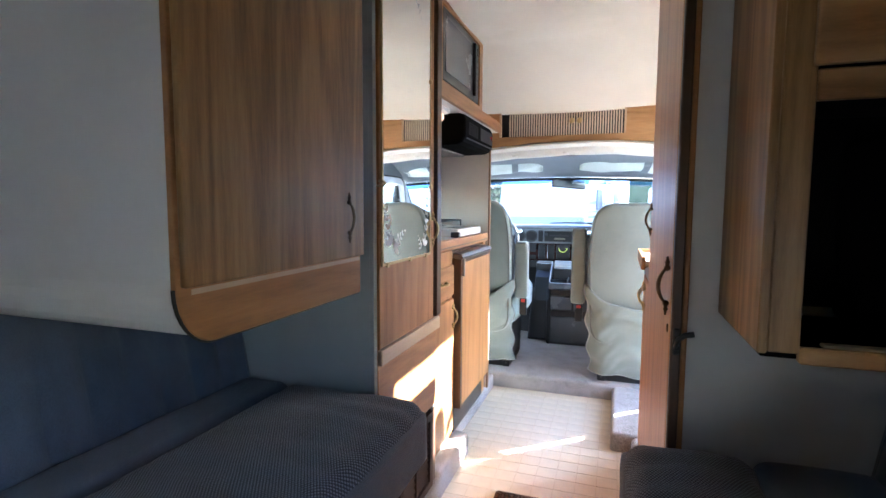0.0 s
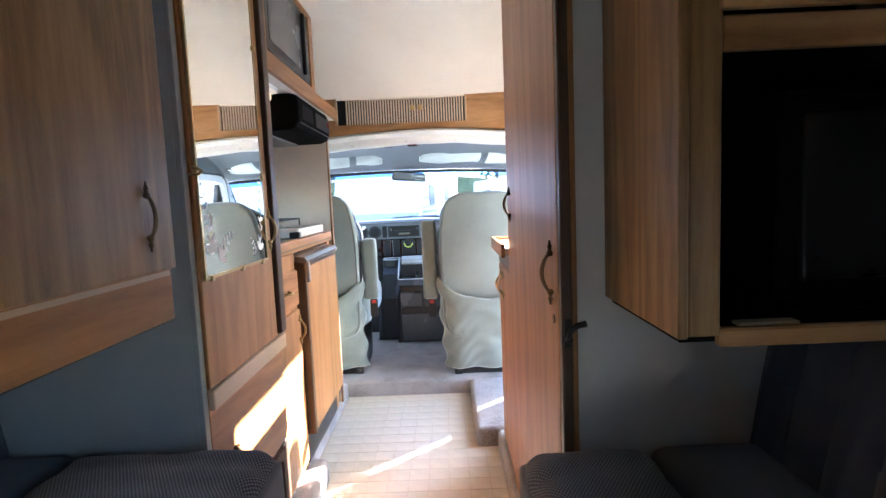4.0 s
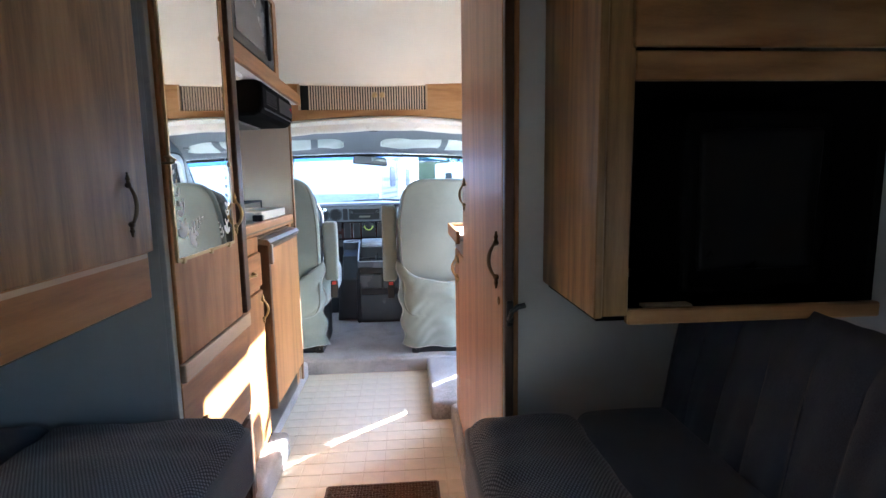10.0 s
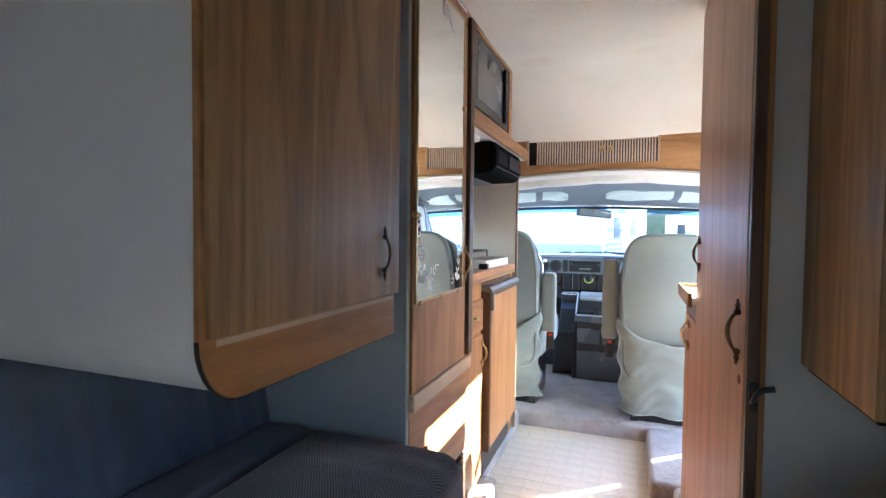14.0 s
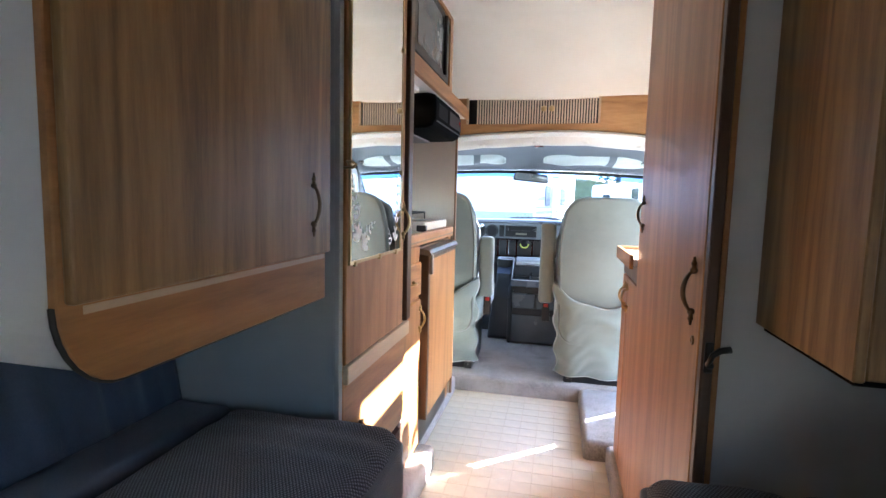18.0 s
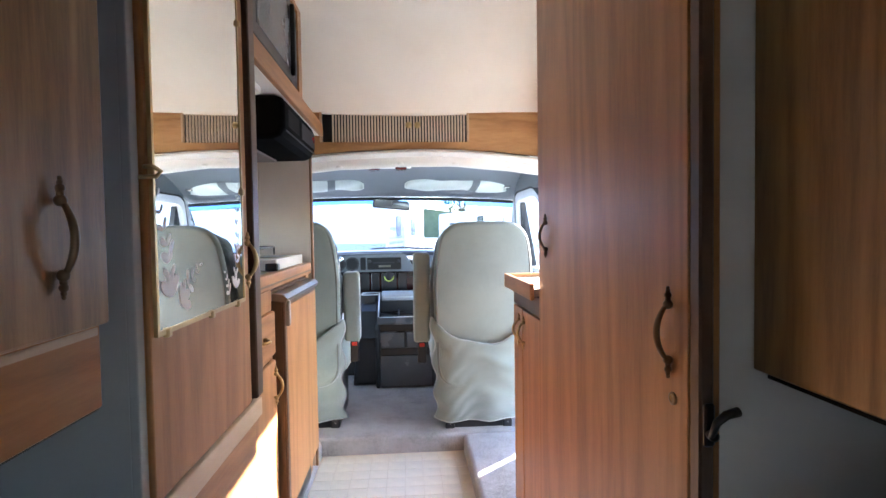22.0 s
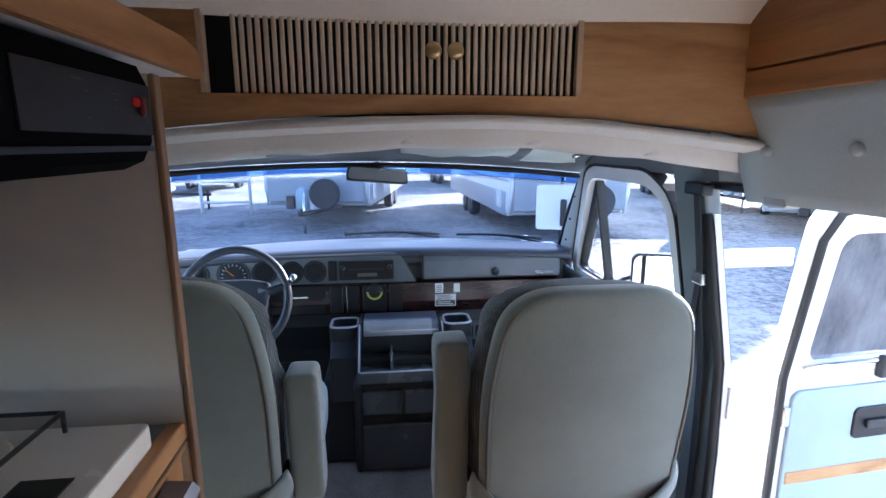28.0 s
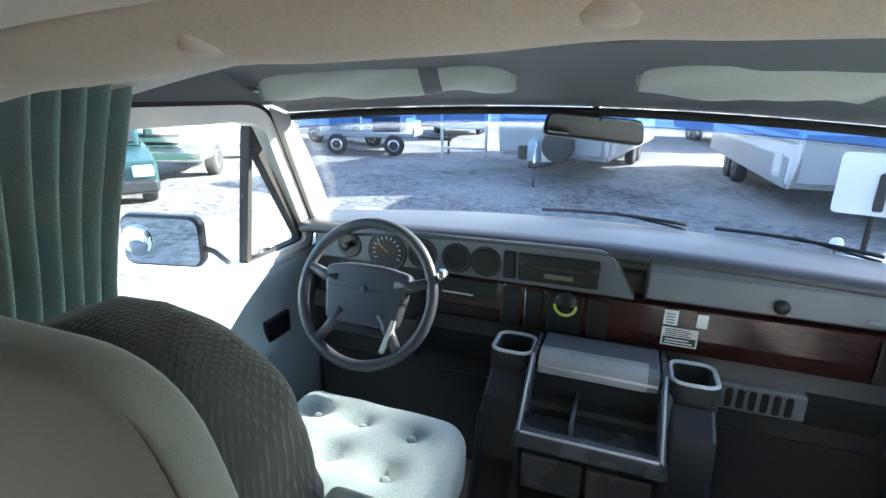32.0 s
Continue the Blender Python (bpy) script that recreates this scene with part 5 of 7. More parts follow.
    for v in (0.25, 0.5, 0.75, 0.95):
        p_ = ws(0 if sd < 0 else 1, v).lerp(Vector((cab_x(sd, 0.79 + 0.47 * v) - sd * 0.012, 5.885 - 0.40 * v, 0.79 + 0.47 * v)), 0.5)
        single("trim_screw", lathe([(0.001, -0.003), (0.005, -0.002), (0.006, 0.003)], p_ + Vector((-sd * 0.014, -0.004, 0)), 8, 'x'), BLACK, "small dark screw in the pillar trim", "screw", "pillar screws")

# panels that close the cab behind the doors and over the windows
for sd in (-1, 1):
    nm = "left" if sd < 0 else "right"
    structure("cab_header_" + nm, on_side(sd, box(-0.012, 0.05, 4.45 if sd < 0 else 4.66, 5.56, 1.265, 1.40, 0.004), 0), TRIMGREY, "grey cab trim over the door window", "trim")
structure("cab_side_left", on_side(-1, box(-0.004, 0.05, 4.28, 4.675, 0.06, 1.32, 0.004), 0), TRIMGREY, "grey cab side behind the driver's door")
def pillar_x(z):
    return min(cab_x(1, z), 0.775)


PZ = (0.06, 0.3, 0.55, 0.8, 1.0, 1.18, 1.30)
structure("cab_pillar_right", prism([(pillar_x(z) + 0.030, z) for z in PZ] + [(pillar_x(z) - 0.014, z) for z in PZ[::-1]], 'y', 4.612, 4.768, 0.008, 2),
          PILLARGREY, "grey-blue moulded pillar between passenger door and side door", "pillar")
structure("door_seal", rod([(pillar_x(z) - 0.012, 4.606, z) for z in PZ[:-1]], 0.012, 8), RUBBER, "black rubber seal along the side door opening", "seal")


def headliner(u, v):
    """The cab's own grey roof lining, from the soffit to the windscreen's top edge."""
    t_ = ws(v, 1.0)
    back = Vector((-1.0 + 1.72 * v, 4.70, 1.415 - 0.05 * (2 * v - 1) ** 2))
    p_ = back.lerp(t_ + Vector((0, 0.01, 0.012)), u)
    p_.z += 0.075 * math.sin(math.pi * u) * (1 - 0.4 * u)
    return p_


structure("ceiling_cab", grid(headliner, 16, 24, 0.02), TRIMGREY, "dark grey cab roof lining", "ceiling")

# sun visors and roof console
VISOR = cloth("sage_visor_cloth", (0.40, 0.45, 0.42), (0.52, 0.56, 0.52), 260, bumps=0.3)
for x0, x1, sg in ((-0.90, -0.27, 1), (-0.02, 0.60, -1)):
    vz = thing("sun_visor", ((x0 + x1) / 2, 5.5, 1.26), "folded sage cloth sun visor with a grey strap", "sun visor", "sun visors")
    def vis(u, v, x0=x0, x1=x1):
        a_ = 2 * math.pi * u
        x = x0 + (x1 - x0) * v
        end = math.sqrt(max(0.0, 1 - abs(2 * v - 1) ** 8))
        q = 1 - ((x - CAB_C) / 0.85) ** 2
        c_ = Vector((x, 5.37 + 0.15 * q, 1.297 + 0.046 * q))
        return c_ + Vector((0, (0.075 * math.cos(a_)) * end, (0.019 * math.sin(a_) + 0.002 * math.sin(x * 40)) * end + -0.030 * math.cos(a_) + 0.006 * math.sin(x * 17 + 3 * math.cos(a_)) * end))
    bm = grid(vis, 20, 40)
    bmesh.ops.remove_doubles(bm, verts=bm.verts[:], dist=0.0005)
    part("pad", bm, VISOR, vz)
    xs = x0 + (x1 - x0) * 0.62
    def strap(u, v, xs=xs, vis=vis, x0=x0, x1=x1):
        p_ = vis(u, (xs + 0.045 * v + 0.03 * math.sin(math.pi * u) - x0) / (x1 - x0))
        return p_ + Vector((0, 0.003 * math.cos(2 * math.pi * u), 0.003 * math.sin(2 * math.pi * u)))
    part("strap", grid(strap, 20, 4), TRIMGREY, vz, "grey elastic strap")
    xe = x0 if sg > 0 else x1
    part("bracket", rod([(xe + 0.02 * sg, 5.37, 1.30), (xe - 0.02 * sg, 5.39, 1.307), (xe - 0.03 * sg, 5.42, 1.325)], 0.006, 8), STEEL, vz)
ov = thing("roof_console", (-0.10, 5.05, 1.37), "small dark roof console with red lamp lenses", "console")
part("base", box(-0.21, 0.02, 4.965, 5.06, 1.385, 1.415, 0.006, 2), WHITE, ov)
for x in (-0.18, -0.035):
    part("lens", cushion(x - 0.03, x + 0.03, 4.975, 5.05, 1.371, 1.389, 0.007, 0, 6), plain("dark_red_lens", (0.10, 0.02, 0.015), 0.25), ov)

# ---- dashboard ----
d = thing("dashboard", (CAB_C, 5.75, 0.5), "blue-grey dashboard with dark instrument panel and burl trim", "dashboard")


def dash_top(u, v):
    x = -1.00 + 1.70 * v
    q = 1 - ((x - CAB_C) / 0.92) ** 2
    yb = 5.985 + 0.20 * q
    yf = 5.725 + 0.02 * q
    y = yb + (yf - yb) * u
    z = 0.862 + 0.020 * q + 0.020 * math.sin(math.pi * min(1.0, u * 0.72)) * (0.6 + 0.4 * q)
    if u > 0.92:
        z -= 0.016 * ((u - 0.92) / 0.08) ** 2
    return Vector((x, y, z))


part("top_pad", grid(dash_top, 24, 40, -0.02), DASHTOP, d, "blue-grey padded dash top")
part("core", box(-0.985, 0.69, 5.79, 5.95, 0.42, 0.85, 0.01), DASH, d)
cl = part("instrument_panel", prism([(-0.955, 0.785), (0.045, 0.778), (-0.025, 0.900), (-0.06, 0.908), (-0.88, 0.898), (-0.94, 0.875)], 'y', 5.735, 5.80, 0.006, 2), TRIMGREY, d, "grey instrument bezel")
for x, r in ((-0.822, 0.034), (-0.690, 0.058), (-0.572, 0.040), (-0.462, 0.038), (-0.372, 0.038)):
    z = 0.835 if r < 0.05 else 0.828
    part("gauge_well", lathe([(r, 0.0), (r + 0.006, -0.006), (r + 0.009, 0.0), (r + 0.009, 0.004), (r - 0.004, 0.002)], (x, 5.735, z), 28, 'y'), DASH, cl)
    part("gauge_face", lathe([(r - 0.001, -0.002), (r - 0.002, -0.003)], (x, 5.7355, z), 28, 'y'), BLACK, cl)
    if r > 0.05:
        for k in range(13):
            a = math.radians(210 - 240 * k / 12)
            part("tick", turned(pose(x + 0.044 * math.cos(a), 5.7318, z + 0.044 * math.sin(a), 0, -math.degrees(a), 0))(box(-0.005, 0.005, -0.0004, 0.0004, -0.001, 0.001, 0)), plain("gauge_print", (0.5, 0.6, 0.7), 0.5) if k == 0 else bpy.data.materials["gauge_print"], cl)
part("needle", turned(pose(-0.690, 5.731, 0.828, 0, 40, 0))(box(-0.04, 0.004, -0.0005, 0.0005, -0.0012, 0.0012, 0)), plain("orange_needle", (0.7, 0.2, 0.05), 0.5), cl)
part("headlamp_knob", lathe([(0.010, 0.0), (0.010, -0.018), (0.013, -0.02), (0.013, -0.03), (0.004, -0.032)], (-0.822, 5.735, 0.835), 16, 'y'), BLACK, cl)
rd = part("radio", box(-0.274, -0.052, 5.722, 5.738, 0.797, 0.876, 0.004, 2), BLACK, cl, "black car radio")
part("radio_slot", box(-0.235, -0.095, 5.7205, 5.7225, 0.838, 0.846, 0.0005), DASH, rd)
part("radio_display", box(-0.20, -0.12, 5.7205, 5.7225, 0.812, 0.826, 0.0005), plain("radio_print", (0.16, 0.15, 0.12), 0.4), rd)
for x in (-0.258, -0.068):
    part("radio_knob", lathe([(0.010, 0.0), (0.009, -0.012), (0.003, -0.014)], (x, 5.722, 0.85), 16, 'y'), DASH, rd)
part("switch_block", box(-0.318, -0.284, 5.728, 5.738, 0.795, 0.878, 0.003), BLACK, cl)
gl = part("glove_pad", prism([(5.735, 0.790), (5.715, 0.800), (5.725, 0.868), (5.745, 0.898), (5.80, 0.90), (5.80, 0.79)], 'x', 0.070, 0.655, 0.006, 2), GLOVE, d, "grey padded glovebox face")
part("glove_knob", lathe([(0.016, 0.0), (0.018, -0.008), (0.013, -0.016), (0.004, -0.017)], (0.372, 5.716, 0.822), 20, 'y'), BLACK, gl)
part("glove_badge", box(0.545, 0.625, 5.713, 5.718, 0.806, 0.818, 0.001), STEEL, gl, "small chrome badge")
part("glove_seam", box(0.066, 0.071, 5.722, 5.80, 0.79, 0.905, 0.001), BLACK, d)
tv_ = part("top_vent", box(0.085, 0.165, 5.800, 5.835, 0.905, 0.914, 0.003), DASHTOP, d)
for k in range(6):
    part("vent_slat", box(0.094 + k * 0.011, 0.100 + k * 0.011, 5.806, 5.829, 0.9135, 0.9155, 0), BLACK, tv_)
bt = part("burl_trim", prism([(5.742, 0.650), (5.722, 0.655), (5.715, 0.70), (5.720, 0.778), (5.742, 0.784), (5.80, 0.784), (5.80, 0.65)], 'x', -0.56, 0.655, 0.004, 2), BURL, d, "dark red burl-wood trim")
for x0, x1 in ((-0.312, -0.262), (-0.246, -0.196), (-0.180, -0.085), (-0.070, -0.018), (0.585, 0.640)):
    vt = part("air_vent", box(x0, x1, 5.708, 5.722, 0.662, 0.774, 0.003), BLACK, bt)
    part("vent_rim", box(x0 - 0.002, x0 + 0.002, 5.705, 5.712, 0.664, 0.772, 0.001), STEEL if x0 == -0.246 else DASH, vt)
part("compass", lathe([(0.032, 0.0), (0.034, -0.010), (0.026, -0.016), (0.004, -0.018)], (-0.132, 5.707, 0.752), 20, 'y'), BLACK, bt, "black round dash compass")
ring = frame_of([(-0.132 + 0.033 * math.cos(a / 8 * math.pi), 0.752 + 0.033 * math.sin(a / 8 * math.pi)) for a in range(8, 17)] + [(-0.132, 0.752)], [(-0.132 + 0.025 * math.cos(a / 8 * math.pi), 0.752 + 0.025 * math.sin(a / 8 * math.pi)) for a in range(8, 17)] + [(-0.132, 0.7515)], 'y', 5.686, 5.6905)
part("compass_scale", ring, plain("yellow_green_scale", (0.55, 0.65, 0.12), 0.5), bt, "yellow-green scale band")
PAPER = plain("white_sticker", (0.75, 0.75, 0.72), 0.5, spread=0.04)
st_ = part("notice", box(0.118, 0.205, 5.7095, 5.7115, 0.677, 0.728, 0.0005), PAPER, bt, "white warning sticker with dark print")
part("notice_field", box(0.122, 0.201, 5.7090, 5.7097, 0.681, 0.702, 0), DASH, st_)
for k in range(4):
    part("print", box(0.126, 0.190 - 0.008 * (k % 2), 5.7085, 5.7091, 0.7055 + k * 0.0055, 0.7078 + k * 0.0055, 0), DASH, st_)
for k in range(2):
    part("print", box(0.128, 0.194 - 0.01 * k, 5.7080, 5.7087, 0.685 + k * 0.008, 0.6885 + k * 0.008, 0), PAPER, st_)
nt_ = part("notice", box(0.118, 0.152, 5.7095, 5.7115, 0.734, 0.776, 0.0005), PAPER, bt, "small white sticker")
for k in range(4):
    part("print", box(0.124, 0.145, 5.7088, 5.7096, 0.740 + k * 0.008, 0.7425 + k * 0.008, 0), DASH, nt_)
part("notice", box(0.196, 0.222, 5.7095, 5.7115, 0.736, 0.774, 0.0005), PAPER, bt, "small white sticker")
part("heater_panel", box(-0.56, -0.33, 5.716, 5.74, 0.66, 0.778, 0.004), BLACK, d, "black heater control panel")
part("heater_slot", box(-0.50, -0.40, 5.712, 5.717, 0.728, 0.736, 0.001), STEEL, d)
part("lower_panel", prism([(5.76, 0.648), (5.735, 0.60), (5.80, 0.46), (5.90, 0.46), (5.90, 0.648)], 'x', -0.98, 0.66, 0.006, 2), DASH, d)
hb = part("heater_grille", box(0.195, 0.47, 5.70, 5.75, 0.525, 0.60, 0.006), plain("grey_grille", (0.15, 0.16, 0.165), 0.45), d, "grey slotted heater grille")
for k in range(9):
    part("grille_slot", prism(rounded(0.208 + k * 0.027, 0.225 + k * 0.027, 0.535, 0.590, 0.007), 'y', 5.6985, 5.7005), BLACK, hb)
structure("firewall", box(-1.05, 0.78, 5.955, 6.0, -0.05, 0.85, 0), DASH, "dark bulkhead below the windscreen")
structure("firewall_carpet", box(-1.0, 0.72, 5.80, 5.955, DECK - 0.01, 0.45, 0.02), plain("black_floor_mat", (0.03, 0.03, 0.032), 0.85), "dark matted toe board")

# ---- steering wheel ----
LAID, PLAN = PLAN, 1.0      # from here in metres
WC, TILT_W = Vector((-0.607, 4.423, 0.812)), 24
sm = thing("steering_wheel", WC, "grey four-spoke steering wheel with padded hub", "steering wheel")
wm = Matrix.Translation(WC) @ pose(0, 0, 0, 90 - TILT_W, 0, 0)
# in the wheel's own plane: x right, y up, z towards the driver
wheel_grey = plain("grey_wheel_vinyl", (0.045, 0.05, 0.06), 0.36, spread=0.12, bumps=0.2, fine=500)
R = 0.182
part("rim", turned(wm)(rod([(R * math.cos(a / 32 * math.pi), R * math.sin(a / 32 * math.pi), 0) for a in range(64)], 0.0145, 12, closed=True)), wheel_grey, sm)
hub = soften([(-0.122, 0.060), (-0.098, -0.082), (0.098, -0.082), (0.122, 0.060), (0.05, 0.074), (-0.05, 0.074)], 0.02)
hb_ = part("hub_pad", turned(wm)(prism(hub, 'z', -0.03, 0.012, 0.010, 3)), wheel_grey, sm, "padded grey hub")
part("hub_emblem", turned(wm)(lathe([(0.011, 0.012), (0.009, 0.015), (0.002, 0.0155)], (0, 0.01, 0), 5)), DASH, hb_, "small five-sided emblem")
part("hub_seam", turned(wm)(box(-0.098, 0.098, 0.0085, 0.0105, 0.0115, 0.0128, 0)), BLACK, hb_)
for x in (-0.108, 0.092):
    part("button_cluster", turned(wm)(box(x, x + 0.018, -0.02, 0.035, -0.02, 0.010, 0.004, 2)), BLACK, hb_)
part("lower_switch_panel", turned(wm)(box(-0.075, 0.075, -0.105, -0.082, -0.02, 0.004, 0.004, 2)), BLACK, hb_)
for a0 in (16, 164, -50, -130):
    a = radians(a0)
    part("spoke", turned(wm)(rod([(0.085 * math.cos(a), 0.075 * math.sin(a) + 0.01, -0.006), (0.13 * math.cos(a), 0.12 * math.sin(a), -0.004), (R * math.cos(a), R * math.sin(a), 0)], [0.022, 0.016, 0.013], 8)), wheel_grey, sm)
part("worn_spoke", turned(wm)(box(0.098, 0.112, -0.118, -0.03, -0.003, 0.013, 0.004, 2, None, pose(0, 0, 0, 0, 0, -14))), plain("pale_worn_plastic", (0.5, 0.5, 0.47), 0.4), sm, "pale worn spoke cover")
cv = thing("steering_column", (-0.607, 4.524, 0.6), "dark steering column with gear lever", "steering column")
ax_ = (wm.to_3x3() @ Vector((0, 0, -1))).normalized()
part("shroud", rod([WC + ax_ * 0.035, WC + ax_ * 0.09, WC + ax_ * 0.20, WC + ax_ * 0.42], [0.045, 0.058, 0.062, 0.05], 16), DASH, cv)
gl_ = part("gear_lever", rod([WC + ax_ * 0.10 + Vector((0.04, 0, 0.02)), WC + ax_ * 0.08 + Vector((0.13, -0.02, 0.05)), WC + ax_ * 0.06 + Vector((0.195, -0.03, 0.085))], 0.006, 8), STEEL, cv)
part("gear_knob", rod([WC + ax_ * 0.06 + Vector((0.19, -0.03, 0.08)), WC + ax_ * 0.055 + Vector((0.205, -0.033, 0.10))], [0.010, 0.013], 10), STEEL, gl_, "chrome lever tip")
part("stalk", rod([WC + ax_ * 0.09 + Vector((-0.04, 0, 0.0)), WC + ax_ * 0.07 + Vector((-0.15, -0.01, 0.01))], 0.007, 8), BLACK, cv)
part("column_foot", box(-0.66, -0.55, 4.623, 4.771, 0.52, 0.66, 0.02, 2), DASH, cv)
PLAN = LAID

# ---- engine cover and console ----
e = thing("engine_console", (-0.03, 5.5, DECK), "grey engine cover with storage trays and two cup holders", "console")
part("engine_cover", prism([(-0.36, DECK + 0.003), (0.24, DECK + 0.003), (0.225, 0.45), (0.18, 0.535), (-0.27, 0.535), (-0.33, 0.45)], 'y', 5.50, 5.798, 0.03, 3), DASH, e)
part("left_flank", prism([(5.42, DECK + 0.003), (5.70, DECK + 0.003), (5.70, 0.60), (5.55, 0.62), (5.46, 0.56), (5.40, 0.45)], 'x', -0.215, -0.185, 0.012, 2), DASH, e)
part("right_flank", prism([(5.42, DECK + 0.003), (5.70, DECK + 0.003), (5.70, 0.60), (5.55, 0.62), (5.46, 0.56), (5.40, 0.45)], 'x', 0.125, 0.155, 0.012, 2), DASH, e)
part("body", box(-0.186, 0.126, 5.43, 5.70, DECK + 0.003, 0.42, 0.006), DASH, e)
# pale colour paints the sun's glints along tray, lid and cup holder edges
CONS_GLINT = plain("console_edge_glint", (0.55, 0.56, 0.57), 0.25, spread=0.2)
CONS = plain("grey_console_plastic", (0.085, 0.092, 0.10), 0.26, spread=0.12, bumps=0.15, fine=500)
for x0, x1 in ((-0.188, -0.032), (-0.028, 0.128)):
    part("drawer", box(x0 + 0.003, x1 - 0.003, 5.395, 5.43, 0.335, 0.435, 0.006, 2), CONS, e)
part("lower_front", box(-0.185, 0.125, 5.405, 5.43, 0.10, 0.29, 0.006, 2), CONS, e)
part("slot", box(-0.183, 0.123, 5.412, 5.43, 0.293, 0.332, 0.001), BLACK, e)
part("slot", box(-0.183, 0.123, 5.40, 5.43, 0.44, 0.485, 0.001), BLACK, e)
part("tray_floor", box(-0.186, 0.126, 5.37, 5.56, 0.488, 0.500, 0.002), CONS, e)
part("tray_lip", box(-0.190, 0.130, 5.335, 5.375, 0.488, 0.535, 0.008, 3), CONS, e, "shiny front lip of the tray")
part("tray_divider", box(-0.075, -0.065, 5.37, 5.55, 0.50, 0.565, 0.002), CONS, e)
part("tray_lip_edge", rod([(-0.188, 5.340, 0.534), (0.128, 5.340, 0.534)], 0.0035, 6), CONS_GLINT, e, "tray edge with a painted glint")
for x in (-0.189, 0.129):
    part("tray_side_edge", rod([(x, 5.338, 0.537), (x, 5.43, 0.602), (x, 5.53, 0.662)], 0.0030, 6), CONS_GLINT, e)
part("tray_back", box(-0.186, 0.126, 5.55, 5.562, 0.50, 0.625, 0.001), DASH, e)
for x0, x1 in ((-0.196, -0.182), (0.122, 0.136)):
    part("tray_side", prism([(5.335, 0.49), (5.70, 0.49), (5.70, 0.655), (5.53, 0.66), (5.43, 0.60), (5.335, 0.535)], 'x', x0, x1, 0.004, 2), CONS, e)
part("lid", prism([(5.535, 0.610), (5.515, 0.622), (5.530, 0.655), (5.56, 0.664), (5.70, 0.660), (5.70, 0.62)], 'x', -0.176, 0.118, 0.006, 2), GLOVE, e, "grey lid with a bright rounded edge")
# paler grey paints the sky's reflection on the front of the lid
part("lid_front", prism([(5.514, 0.618), (5.524, 0.652), (5.552, 0.668), (5.575, 0.6695), (5.575, 0.6655), (5.552, 0.664), (5.527, 0.649), (5.518, 0.617)], 'x', -0.174, 0.090, 0.0), plain("lid_front_sheen", (0.33, 0.34, 0.35), 0.3, spread=0.2), e, "front of the lid with painted sheen")
part("lid_edge", rod([(-0.172, 5.519, 0.634), (0.114, 5.519, 0.634)], 0.004, 6), CONS_GLINT, e)
for cx, sg in ((-0.250, -1), (0.196, 1)):
    o_ = rounded(cx - 0.058, cx + 0.058, 5.53, 5.68, 0.035)
    i_ = rounded(cx - 0.046, cx + 0.046, 5.542, 5.668, 0.028)
    cu = part("cup_holder", frame_of(o_, i_, 'z', 0.42, 0.648), DASH, e, "dark moulded cup holder")
    part("holder_floor", prism(rounded(cx - 0.05, cx + 0.05, 5.538, 5.672, 0.03), 'z', 0.43, 0.45), BLACK, cu)
    part("holder_rim", rod([(x, y, 0.649) for x, y in rounded(cx - 0.052, cx + 0.052, 5.536, 5.674, 0.031)], 0.006, 6, closed=True), CONS_GLINT, cu, "holder rim with a painted glint")
    part("holder_front", prism([(5.40, 0.40), (5.56, 0.40), (5.56, 0.58), (5.52, 0.60), (5.44, 0.56)], 'x', cx - 0.05, cx + 0.05, 0.01, 2), DASH, cu)

